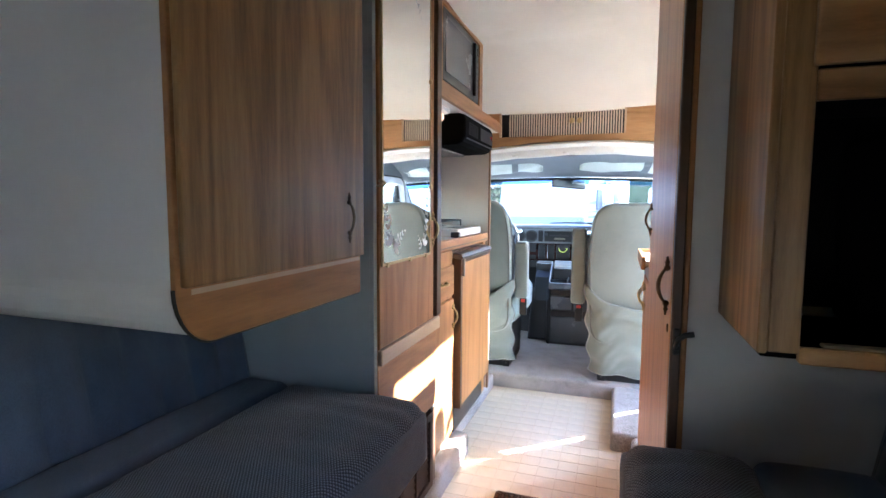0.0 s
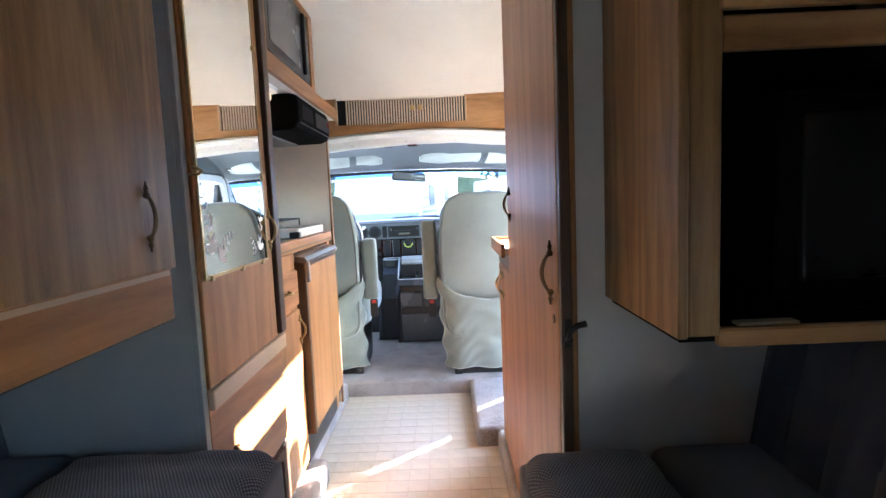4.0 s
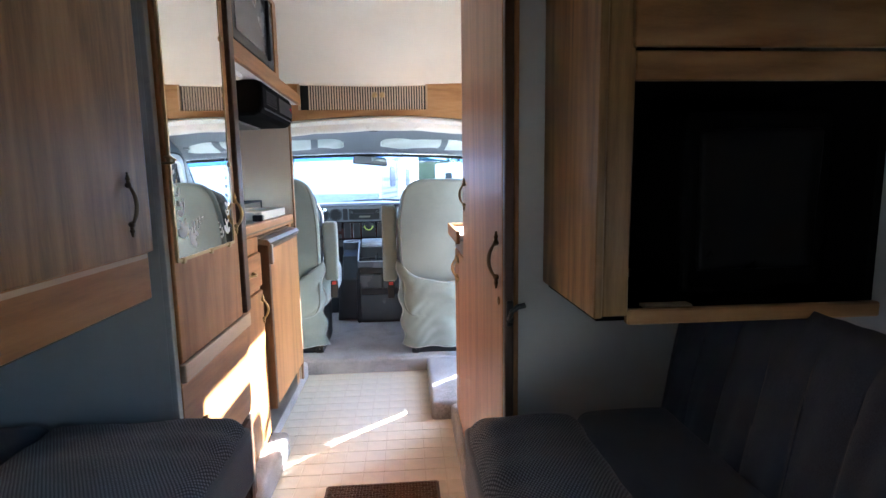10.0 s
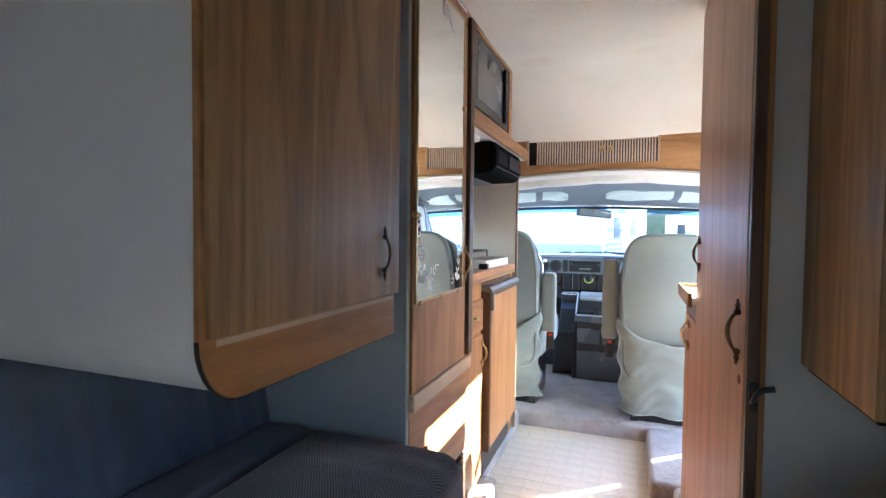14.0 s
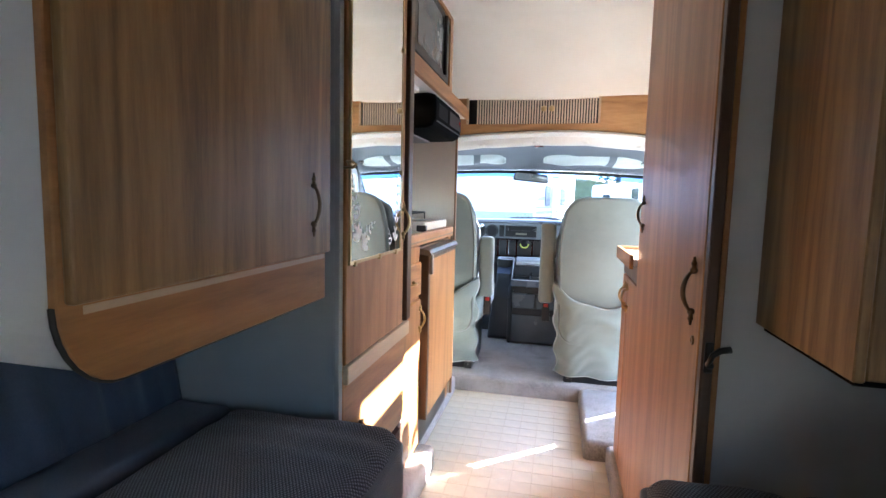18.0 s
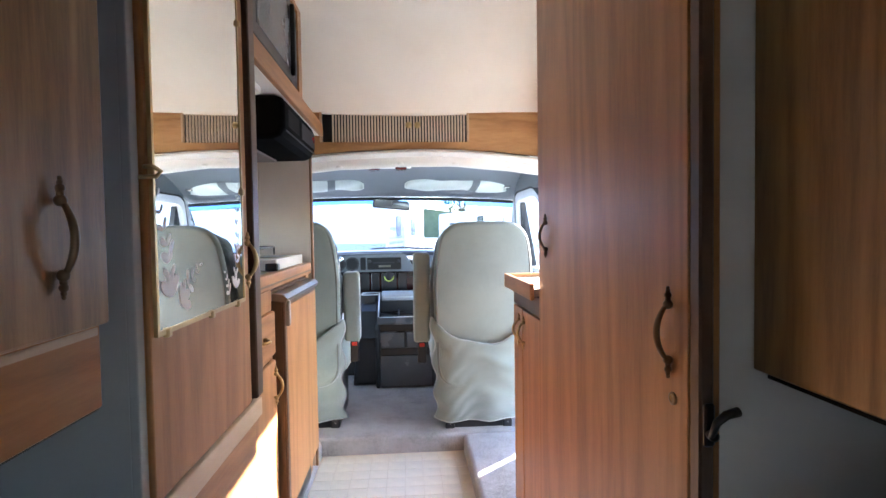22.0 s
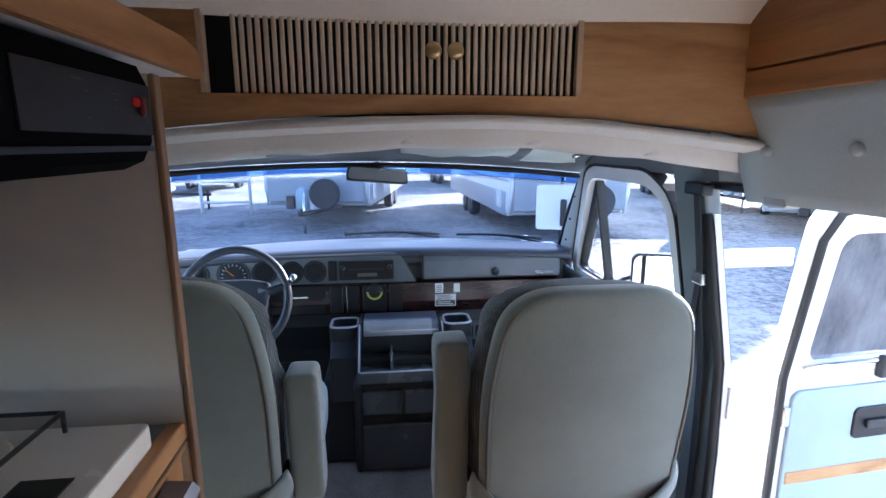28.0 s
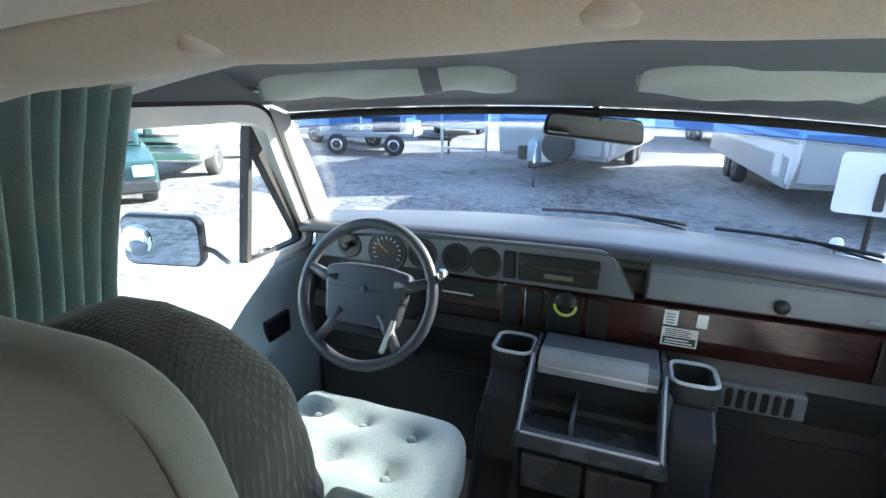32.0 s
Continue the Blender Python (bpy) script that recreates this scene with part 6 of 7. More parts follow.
# ---- seats ----
def cab_seat(xc, label, arm_side, lift=0.0, ahead=0.0):
    s = thing("cab_seat", (xc, 4.7, DECK), label, "car seat", "cab seats")
    hw = 0.222 if arm_side < 0 else 0.205
    def recline(bm, z0=0.40, k=0.17):
        for v in bm.verts:
            v.co.y -= (v.co.z - z0) * k
        return bm
    out = soften([(xc - hw + 0.015, 0.33), (xc + hw - 0.015, 0.33), (xc + hw, 0.87), (xc + hw * 0.82, 1.080), (xc - hw * 0.82, 1.080), (xc - hw, 0.87)], 0.11, 8)
    bm = prism(out, 'y', 4.395, 4.47, 0.022, 4)
    for v in bm.verts:
        r_ = ((v.co.x - xc) / hw) ** 2
        if v.co.y < 4.42:
            v.co.y += 0.018 * r_ - 0.006 * (1 - r_) * math.sin((v.co.z - 0.33) * 4)
    for f_ in bm.faces:
        f_.smooth = True
    bk = part("backrest", recline(bm), VELOUR, s, "sage velour back shell")
    part("piping", recline(rod([(x, 4.412, z) for x, z in offset(out, -0.012)], 0.0045, 6, closed=True)), plain("dark_piping", (0.10, 0.11, 0.10), 0.7), bk)
    fw = hw * (0.93 if arm_side > 0 else 1.0)
    out2 = soften([(xc - fw, 0.45), (xc + fw, 0.45), (xc + fw * 1.04, 0.88), (xc + fw * 0.80, 1.066), (xc - fw * 0.80, 1.066), (xc - fw * 1.04, 0.88)], 0.15, 8)
    bm = prism(out2, 'y', 4.472, 4.64, 0.06, 5)
    for v in bm.verts:
        v.co += 0.012 * noise.noise_vector(v.co * 11.0) + 0.005 * noise.noise_vector(v.co * 38.0)
    for f_ in bm.faces:
        f_.smooth = True
    part("front_cushion", recline(bm), HEADREST, s, "quilted grey-green front cushion")
    # loose skirt hanging at the back
    def skirt(u, v):
        a_ = -1 + 2 * u
        z = 0.655 - 0.52 * v
        sag = 0.11 * (1 - a_ * a_) * (1 - v)
        x = xc + a_ * (hw * (1.02 - 0.10 * v))
        y = 4.385 - (z - 0.40) * 0.17 + 0.06 * abs(a_) ** 6 + 0.14 * v ** 2
        w_ = v + 0.42 * (1 - a_ * a_) + 0.05 * math.sin(4 * a_ + xc * 5)
        fold = 0.0045 * math.sin(13 * w_ + 1.2 * math.sin(3 * a_ + xc * 9)) * math.sin(math.pi * min(1, v * 1.05)) + 0.0022 * math.sin(31 * w_ + 6 * a_)
        fold += 0.006 * math.exp(-((w_ - 0.62) / 0.05) ** 2)
        return Vector((x + 0.01 * math.sin(20 * v) * a_, y - 0.010 * math.sin(math.pi * v) - fold, z - sag + 0.006 * math.sin(7 * a_ + 3)))
    part("skirt", grid(skirt, 44, 44, 0.006), VELOUR, s, "loose wrinkled seat cover skirt")
    seat = cushion(xc - 0.225, xc + 0.225, 4.50, 5.20, 0.37, 0.575, 0.06, 0.035, 30, dents=[(xc + dx, yy, 0.040, 0.030) for dx in (-0.12, 0.0, 0.12) for yy in (4.74, 4.90, 5.06)])
    sc_ = part("seat_cushion", seat, SEATBLUE, s, "pale blue tufted seat cushion")
    for dx in (-0.12, 0.0, 0.12):
        for yy in (4.74, 4.90, 5.06):
            part("tuft_button", lathe([(0.003, 0.006), (0.010, 0.004), (0.011, -0.004)], (xc + dx, yy, 0.568), 10), SEATBLUE, sc_)
    part("pedestal", prism([(4.62, DECK + 0.001), (5.06, DECK + 0.001), (5.10, 0.36), (4.58, 0.36)], 'x', xc - 0.16, xc + 0.16, 0.01), BLACK, s)
    for dx in (-0.14, 0.14):
        part("rail", box(xc + dx - 0.022, xc + dx + 0.022, 4.60, 5.0, DECK + 0.001, DECK + 0.04, 0.006, 2), BLACK, s)
        part("bracket", rod([(xc + dx, 4.61, DECK + 0.02), (xc + dx + 0.01, 4.63, DECK + 0.07), (xc + dx, 4.68, 0.30)], 0.011, 8), STEEL, s)
    ax0 = xc + arm_side * (hw + (0.040 if arm_side > 0 else 0.048))
    bm = cushion(ax0 - 0.036, ax0 + 0.036, 4.43, 4.54, 0.535, 0.858 if arm_side > 0 else 0.945, 0.016, 0.0, 14)
    ar = part("armrest", recline(bm, 0.74, 0.10), VELOUR, s, "upright folded sage armrest")
    part("pivot", lathe([(0.02, -0.03), (0.02, 0.03)], (ax0 - arm_side * 0.045, 4.50, 0.60), 14, 'x'), BLACK, ar)
    bu = part("belt_buckle", box(ax0 - 0.02, ax0 + 0.02, 4.555, 4.58, 0.42, 0.52, 0.005, 2), BLACK, s)
    part("buckle_button", box(ax0 - 0.012, ax0 + 0.012, 4.55, 4.556, 0.498, 0.516, 0.002), plain("red_plastic", (0.5, 0.03, 0.02), 0.4), bu, "red release button")
    if lift:
        for ch in s.children_recursive:
            low = ch.name.split(".")[0]
            if low in ("backrest", "piping"):
                for v in ch.data.vertices:
                    if v.co.z + ch.matrix_world.translation.z > 0.55:
                        v.co.z += lift * min(1.0, (v.co.z - 0.55) / 0.15) if ch.parent == s else lift
    if ahead:
        for ch in s.children_recursive:
            ch.data.transform(Matrix.Translation((0, ahead * PLAN, 0)))
    return s


cab_seat(-0.515, "driver's seat in worn sage velour with a quilted front", 1, 0.015, 0.08)
cab_seat(0.322, "passenger's seat in worn sage velour with a sagging skirt", -1)

# ---- curtain, belt, mirrors ----
def pleats(u, v):
    y = 4.33 + 0.60 * u
    z = 0.46 + 0.865 * v
    fold = 0.038 * math.sin(2 * math.pi * 11.5 * u + 0.7 * math.sin(5 * v) + 1.3 * math.sin(7 * u)) * (1 - 0.25 * v)
    return Vector((cab_x(-1, z) + 0.06 + fold, y - 0.10 * (1 - v) * (u - 0.2) * 1.2 + 0.008 * math.sin(9 * v + 5 * u), z + 0.008 * math.sin(2 * math.pi * 15 * u) * (1 if v > 0.97 else 0)))


cu = thing("curtain", (-0.93, 4.6, 0.46), "gathered teal-grey curtain behind the driver's door", "curtain")
part("cloth", grid(pleats, 150, 14, 0.002), CURTAIN, cu)
part("rail", rod([(cab_x(-1, 1.31) + 0.05, 4.30, 1.316), (cab_x(-1, 1.31) + 0.05, 4.96, 1.316)], 0.005, 8), BLACK, cu)
sb = thing("seat_belt", (0.69, 4.45, 0.5), "black shoulder belt hanging on the door pillar", "seat belt")


def ribbon(points, width, n=18):
    pts = [Vector(p) for p in points]
    bm = bmesh.new()
    prev = None
    for i in range(n + 1):
        t_ = i / n * (len(pts) - 1)
        k_ = min(int(t_), len(pts) - 2)
        p_ = pts[k_].lerp(pts[k_ + 1], t_ - k_)
        a_, b_ = bm.verts.new(p_ + Vector((-0.2, -1, 0)).normalized() * width / 2), bm.verts.new(p_ + Vector((0.2, 1, 0)).normalized() * width / 2)
        if prev:
            bm.faces.new((prev[0], a_, b_, prev[1]))
        prev = (a_, b_)
    bm.normal_update()
    bmesh.ops.solidify(bm, geom=bm.faces[:], thickness=0.002)
    return bm


part("webbing", ribbon([(0.650, 4.61, 1.235), (0.697, 4.64, 1.02), (0.728, 4.73, 0.80), (0.745, 4.86, 0.59), (0.750, 4.90, 0.30)], 0.046), plain("black_webbing", (0.03, 0.03, 0.032), 0.8), sb)
part("webbing", ribbon([(0.697, 4.64, 1.01), (0.740, 4.665, 0.75), (0.752, 4.675, 0.50), (0.752, 4.68, 0.20)], 0.046), bpy.data.materials["black_webbing"], sb)
part("anchor", box(0.640, 0.672, 4.57, 4.66, 1.225, 1.255, 0.006, 2), BLACK, sb)
part("tongue", box(0.688, 0.706, 4.615, 4.665, 1.00, 1.03, 0.003), STEEL, sb, "chrome belt tongue")
r = thing("rear_view_mirror", (-0.107, 5.75, 1.3), "rear-view mirror on a stalk at the windscreen", "mirror")
rm = Matrix.Translation((-0.107, 5.745, 1.222)) @ pose(0, 0, 0, -14, 4, 14)
part("shell", turned(rm)(prism(soften([(-0.128, -0.026), (0.128, -0.030), (0.120, 0.032), (-0.120, 0.032)], 0.018), 'y', -0.004, 0.022, 0.006, 2)), BLACK, r)
part("glass", turned(rm)(prism(soften([(-0.122, -0.021), (0.122, -0.025), (0.115, 0.027), (-0.115, 0.027)], 0.016), 'y', -0.006, -0.0045)), MIRROR, r)
part("stalk", rod([(-0.107, 5.765, 1.235), (-0.107, 5.785, 1.262), (-0.107, 5.80, 1.278)], [0.009, 0.008, 0.014], 10), BLACK, r)


def wing_mirror(name, sd, cx, cy, cz, yaw, label, w_=0.27, h_=0.165):
    g = thing(name, (cx, cy, cz - h_ / 2), label, "wing mirror")
    mm = Matrix.Translation((cx, cy, cz)) @ pose(0, 0, 0, 0, 0, yaw)
    part("shell", turned(mm)(prism(rounded(-w_ / 2, w_ / 2, -h_ / 2, h_ / 2, 0.035), 'y', 0.0, 0.05, 0.012, 3)), BLACK, g)
    part("glass", turned(mm)(prism(rounded(-w_ / 2 + 0.009, w_ / 2 - 0.009, -h_ / 2 + 0.009, h_ / 2 - 0.009, 0.03), 'y', -0.003, -0.0005)), MIRROR, g)
    if sd < 0:
        part("blind_spot_mirror", turned(mm)(lathe([(0.050, -0.004), (0.050, -0.008), (0.042, -0.012), (0.020, -0.016), (0.002, -0.017)], (-w_ / 2 + 0.056, 0, 0.0), 28, 'y')), MIRROR, g, "round stick-on blind spot mirror")
    a_ = mm @ Vector((-sd * w_ / 2, 0.02, -0.02))
    part("arm", rod([a_, (a_.x - sd * 0.03, a_.y + 0.01, a_.z - 0.01), (cab_x(sd, 0.78) + sd * 0.06, cy + 0.02, 0.80), (cab_x(sd, 0.78) + sd * 0.03, cy + 0.02, 0.775)], 0.009, 10), BLACK, g)
    part("foot", box(*sorted((cab_x(sd, 0.78) + sd * 0.02, cab_x(sd, 0.78) + sd * 0.07)), cy - 0.04, cy + 0.06, 0.755, 0.79, 0.006, 2), BLACK, g)
    return g


wing_mirror("wing_mirror", -1, -1.345, 5.44, 0.850, 16, "black wing mirror with a round blind spot mirror")
wing_mirror("wing_mirror", 1, 1.02, 5.48, 0.835, -20, "black wing mirror outside the passenger door")
for xa, xb, nm in ((-0.28, 0.18, "w"), (0.26, 0.66, "w")):
    wi = thing("wiper", (xa, 6.2, 0.88), "black windscreen wiper resting at the base of the glass", "wiper", "wipers")
    ua, ub = (xa + 1.03) / 1.765, (xb + 1.03) / 1.765
    pts = [ws(ua + (ub - ua) * k / 8, 0.07 + 0.02 * math.sin(math.pi * k / 8)) + Vector((0, 0.028, 0.012)) for k in range(9)]
    part("blade", rod(pts, 0.006, 6), RUBBER, wi)
    part("arm", rod([pts[4] + Vector((0, 0.012, 0.004)), ws(ub, 0.05) + Vector((0, 0.045, 0.0)), ws(min(1, ub + 0.02), 0.0) + Vector((0, 0.04, -0.03))], 0.005, 6), BLACK, wi)

# ---- open side door ----
structure("door_jamb_front", prism([(pillar_x(z) + 0.012, z) for z in (0.0, *PZ[1:-1])] + [(pillar_x(z) - 0.004, z) for z in (*PZ[-2:0:-1], 0.0)], 'y', 4.590, 4.610),
          WHITEPAINT, "white painted jamb of the side door", "trim")
structure("door_jamb_rear", box(0.72, 0.86, 3.66, 3.70, 0.0, DOOR_TOP, 0.004), WHITEPAINT, "white painted rear jamb of the side door", "trim")
structure("body_side_right", box(0.862, 0.885, 2.44, 3.655, -0.12, CEIL_Z + 0.12, 0.004), WHITEPAINT, "white painted outer side of the van body", "wall")
structure("body_side_above_door", box(0.862, 0.885, 3.657, 4.78, 1.36, CEIL_Z + 0.12, 0.004), WHITEPAINT, "white painted van body above the side door", "wall")
structure("door_sill", box(0.80, 0.87, 3.70, 4.66, -0.10, 0.07, 0.006), WHITEPAINT, "white painted side door sill", "trim")
# hidden block, added to interrupt the sun streak across the floor
structure("door_jamb_stop", box(0.778, 0.834, 4.582, 4.6115, 0.648, 0.738, 0.004, 2), WHITEPAINT, "white block added on the front jamb to break the sun streak", "trim")
rl = thing("door_header_rail", (0.71, 4.1, 1.21), "dark header rail with a latch over the side door", "rail")
part("rail", box(0.672, 0.715, 3.72, 4.60, 1.240, 1.258, 0.004), BLACK, rl)
part("latch", box(0.66, 0.70, 4.30, 4.37, 1.223, 1.243, 0.004), plain("grey_latch", (0.4, 0.4, 0.38), 0.4, 0.6), rl)

DA = Vector((1.005, 4.715, 0))          # hinge-side edge of the open leaf
sd_ = thing("door_3", (1.2, 4.78, 0.0), "open side door leaf with a window, white frame and pale blue trim", "van door", kind="structure")
dm = Matrix.Translation(DA) @ pose(0, 0, 0, 0, 0, 6)
W_ = 0.66


def leaf(bm):
    """Place a leaf drawn with x along it and y away from the inside; the upper part leans with the body."""
    for v in bm.verts:
        v.co.y += -0.17 * max(0.0, v.co.z - 0.72)
    bmesh.ops.transform(bm, matrix=dm, verts=bm.verts)
    return bm


hole = rounded(0.085, W_ - 0.085, 0.735, 1.115, 0.05)
part("shell", leaf(prism(rounded(0.0, W_, -0.12, 0.70, 0.01), 'y', 0.0, 0.05, 0.008, 2)), WHITEPAINT, sd_)
part("window_surround", leaf(frame_of(rounded(0.0, W_, 0.695, 1.20, (0.005, 0.005, 0.09, 0.07)), hole, 'y', 0.0, 0.05)), WHITEPAINT, sd_, "white window surround")
part("pane", leaf(prism(rounded(0.08, W_ - 0.08, 0.73, 1.12, 0.05), 'y', 0.022, 0.026)), DOORGLASS, sd_, "dusty pane with a dark tint added to block the sun")
part("trim_panel", leaf(prism(rounded(0.05, W_ - 0.04, -0.05, 0.655, 0.03), 'y', -0.014, 0.0, 0.004, 2)), DOORBLUE, sd_, "pale blue door trim panel")
part("wood_strip", leaf(box(0.06, W_ - 0.05, -0.019, -0.012, 0.36, 0.40, 0.003)), OAK_X, sd_)
hp = part("handle_plate", leaf(prism(rounded(0.27, 0.43, 0.485, 0.585, 0.02), 'y', -0.022, -0.012, 0.003, 2)), BLACK, sd_)
part("handle_lever", leaf(box(0.31, 0.41, -0.034, -0.022, 0.52, 0.545, 0.004, 2)), DASH, hp)
part("latch_bar", leaf(rod([(0.07, -0.012, 0.728), (0.60, -0.012, 0.728)], 0.006, 8)), STEEL, sd_, "chrome window bar")
part("window_catch", leaf(box(0.33, 0.37, -0.03, -0.004, 0.675, 0.745, 0.006, 2)), DASH, sd_)
part("seal", leaf(rod([(0.012, -0.006, -0.08), (0.012, -0.006, 0.70), (0.014, -0.006, 1.10), (0.05, -0.006, 1.172), (0.12, -0.006, 1.188), (W_ - 0.05, -0.006, 1.188)], 0.011, 8)), RUBBER, sd_)
part("note", leaf(box(0.46, 0.58, -0.004, -0.001, 0.99, 1.075, 0.001)), plain("tan_cardboard", (0.42, 0.33, 0.16), 0.8), sd_, "tan cardboard note at the window")
for z in (0.15, 0.55):
    part("striker", leaf(box(0.02, 0.045, -0.02, 0.0, z, z + 0.06, 0.004)), STEEL, sd_)
for z in (0.02, 1.02):
    part("hinge", box(0.80, 1.01, 4.722, 4.735, z, z + 0.05, 0.005), WHITEPAINT, sd_)

# the van's outer skin, seen past the openings
structure("van_roof", box(XL - 0.06, XR + 0.06, -0.06, 4.9, CEIL_Z + 0.06, CEIL_Z + 0.09, 0.01), WHITEPAINT, "white fibreglass van roof", "roof")
structure("van_cab_roof", grid(lambda u, v: headliner(u * 0.98, v) + Vector((0, 0, 0.06)), 10, 12, 0.01), WHITEPAINT, "white cab roof skin", "roof")
structure("van_nose", prism([(6.03, 0.84), (6.22, 0.86), (6.75, 0.70), (6.95, 0.60), (7.0, 0.0), (6.03, 0.0)], 'x', -1.03, 0.78, 0.03, 3), WHITEPAINT, "white bonnet of the van", "bonnet")
for sd in (-1, 1):
    structure("van_side_" + ("left" if sd < 0 else "right"), box(*sorted((cab_x(sd, 0.8) + sd * 0.055, cab_x(sd, 0.8) + sd * 0.075)), 4.66 if sd < 0 else 4.735, 6.3, -0.25, 0.765, 0.004), WHITEPAINT, "white van door skin", "bodywork")
structure("van_underside", box(XL, XR, 0.0, 6.9, -0.35, -0.20, 0.02), BLACK, "dark underside of the van", "chassis")

# ---- outside: a yard of parked campers ----
PLAN = 1.0      # outside all is drawn in metres
GZ = -0.62
structure("ground", box(-400, 400, -400, 400, GZ - 0.05, GZ, 0), GRAVEL, "grey gravel yard", "ground")
ALU = plain("white_camper_cladding", (0.70, 0.71, 0.72), 0.35, spread=0.05)
GREYCLAD = plain("grey_camper_cladding", (0.30, 0.32, 0.35), 0.4, spread=0.08)
SMOKE = plain("smoked_window", (0.03, 0.035, 0.04), 0.12)
TYRE = plain("tyre_rubber", (0.025, 0.025, 0.027), 0.8)


def wheel(parent, m, r=0.36, w=0.22):
    ty = part("wheel", turned(m)(lathe([(r * 0.62, -w / 2), (r * 0.95, -w / 2), (r, -w / 4), (r, w / 4), (r * 0.95, w / 2), (r * 0.62, w / 2)], (0, 0, 0), 22, 'x')), TYRE, parent)
    part("rim", turned(m)(lathe([(r * 0.60, -w * 0.40), (r * 0.55, -w * 0.52), (r * 0.2, -w * 0.46), (r * 0.2, w * 0.46), (r * 0.55, w * 0.52), (r * 0.60, w * 0.40)], (0, 0, 0), 18, 'x')), STEEL, ty)


def trailer(at, yaw, length, label, width=2.5, height=2.75, nose=0.55, low=None, stripes=((1.20, 0.05), (1.34, 0.07), (1.50, 0.04), (1.72, 0.10)), tongue=True):
    """A travel trailer: its nose looks along -y of its own frame."""
    m = Matrix.Translation((*at, GZ)) @ pose(0, 0, 0, 0, 0, yaw)
    g = thing("travel_trailer", (*at, GZ), label, "trailer", "parked campers")
    w = width / 2
    side = soften([(0.25, 0.50), (length, 0.50), (length, height), (nose, height), (0.0, 1.55), (0.0, 1.0)], 0.28)
    bm = prism(side, 'x', -w, w, 0.05, 2)
    part("body", turned(m)(bm), ALU, g)
    part("nose_panel", turned(m)(prism(soften([(-0.012, 0.62), (-0.012, 1.38), (0.03, 1.38), (0.03, 0.60)], 0.01), 'x', -w + 0.08, w - 0.08)), GREYCLAD if low is None else low, g, "grey lower nose panel")
    part("skirt", turned(m)(box(-w - 0.012, w + 0.012, 0.35, length - 0.05, 0.48, 0.98, 0.01)), GREYCLAD if low is None else low, g)
    for x in (-w + 0.02, w - 0.02):
        part("corner_trim", turned(m)(rod([(x, 0.18, 0.50), (x, -0.012, 0.95), (x, -0.012, 1.55), (x, nose - 0.04, height)], 0.025, 6)), WHITEPAINT, g)
    for z, h in stripes:
        part("stripe", turned(m)(box(-w - 0.008, w + 0.008, max(0.06, 0.10 + 0.55 * max(0, z - 1.5)), length - 0.2, z, z + h, 0)), GREYCLAD, g)
    for sx in (-1, 1):
        for y0, y1 in ((1.2, 2.0), (length * 0.52, length * 0.52 + 1.1)):
            part("window", turned(m)(prism(rounded(y0, y1, 1.55, 2.15, 0.08), 'x', sx * (w + 0.012) - 0.01, sx * (w + 0.012) + 0.01)), SMOKE, g)
        part("hatch", turned(m)(prism(rounded(0.62, 1.05, 0.62, 1.02, 0.04), 'x', sx * (w + 0.02) - 0.012, sx * (w + 0.02) + 0.012)), WHITEPAINT, g)
        for yy in (length * 0.55, length * 0.55 + 0.85):
            wheel(g, m @ Matrix.Translation((sx * (w - 0.12), yy, 0.36)))
    part("door", turned(m)(prism(rounded(2.35, 3.0, 0.60, 2.45, 0.06), 'x', w + 0.005, w + 0.03)), WHITEPAINT, g)
    part("vent", turned(m)(box(-0.3, 0.3, length * 0.4, length * 0.4 + 0.6, height, height + 0.16, 0.03)), WHITEPAINT, g)
    if tongue:
        for sx in (-1, 1):
            part("tongue", turned(m)(rod([(sx * 0.5, 0.4, 0.46), (0.03 * sx, -1.15, 0.46)], 0.05, 6)), BLACK, g)
        part("jack", turned(m)(rod([(0, -0.95, 0.0), (0, -0.95, 0.95)], 0.035, 8)), STEEL, g)
        part("spare_wheel_cover", turned(m)(lathe([(0.33, -0.62), (0.35, -0.55), (0.35, -0.40), (0.33, -0.34)], (0.35, 0, 0.85), 22, 'y')), TYRE, g)
        for sx in (-0.2, 0.12):
            part("gas_bottle", turned(m)(lathe([(0.06, 0.46), (0.15, 0.50), (0.155, 0.86), (0.11, 0.96), (0.05, 1.0)], (sx, -0.42, 0), 16)), DOORBLUE if sx < 0 else ALU, g)
        part("battery_box", turned(m)(box(-0.62, -0.42, -0.35, -0.1, 0.48, 0.78, 0.02)), BLACK, g)
    return g


# tall trailers are sized and placed so their shadows cover the yard
trailer((-1.75, 15.14), -9, 7.6, "white and grey striped travel trailer with its nose to the van", height=3.5)
trailer((3.75, 12.83), 2, 7.5, "large pale grey travel trailer in the shade", 2.6, 4.0, low=GREYCLAD)
trailer((9.2, 12.17), -38, 7.0, "white travel trailer parked beside the van", 2.5, 3.8)
trailer((-7.6, 23.86), 6, 6.0, "white camper far down the yard", 2.3, 2.6, tongue=False)
trailer((4.6, 25.50), 14, 6.5, "white travel trailer in the sun at the back of the yard", 2.4, 2.7)
trailer((-16.5, 30.44), -20, 6.5, "white travel trailer in the far row", 2.4, 2.7)
trailer((10.4, 17.11), -14, 8.5, "tall white travel trailer set across the yard for its shade", 2.5, 3.9)

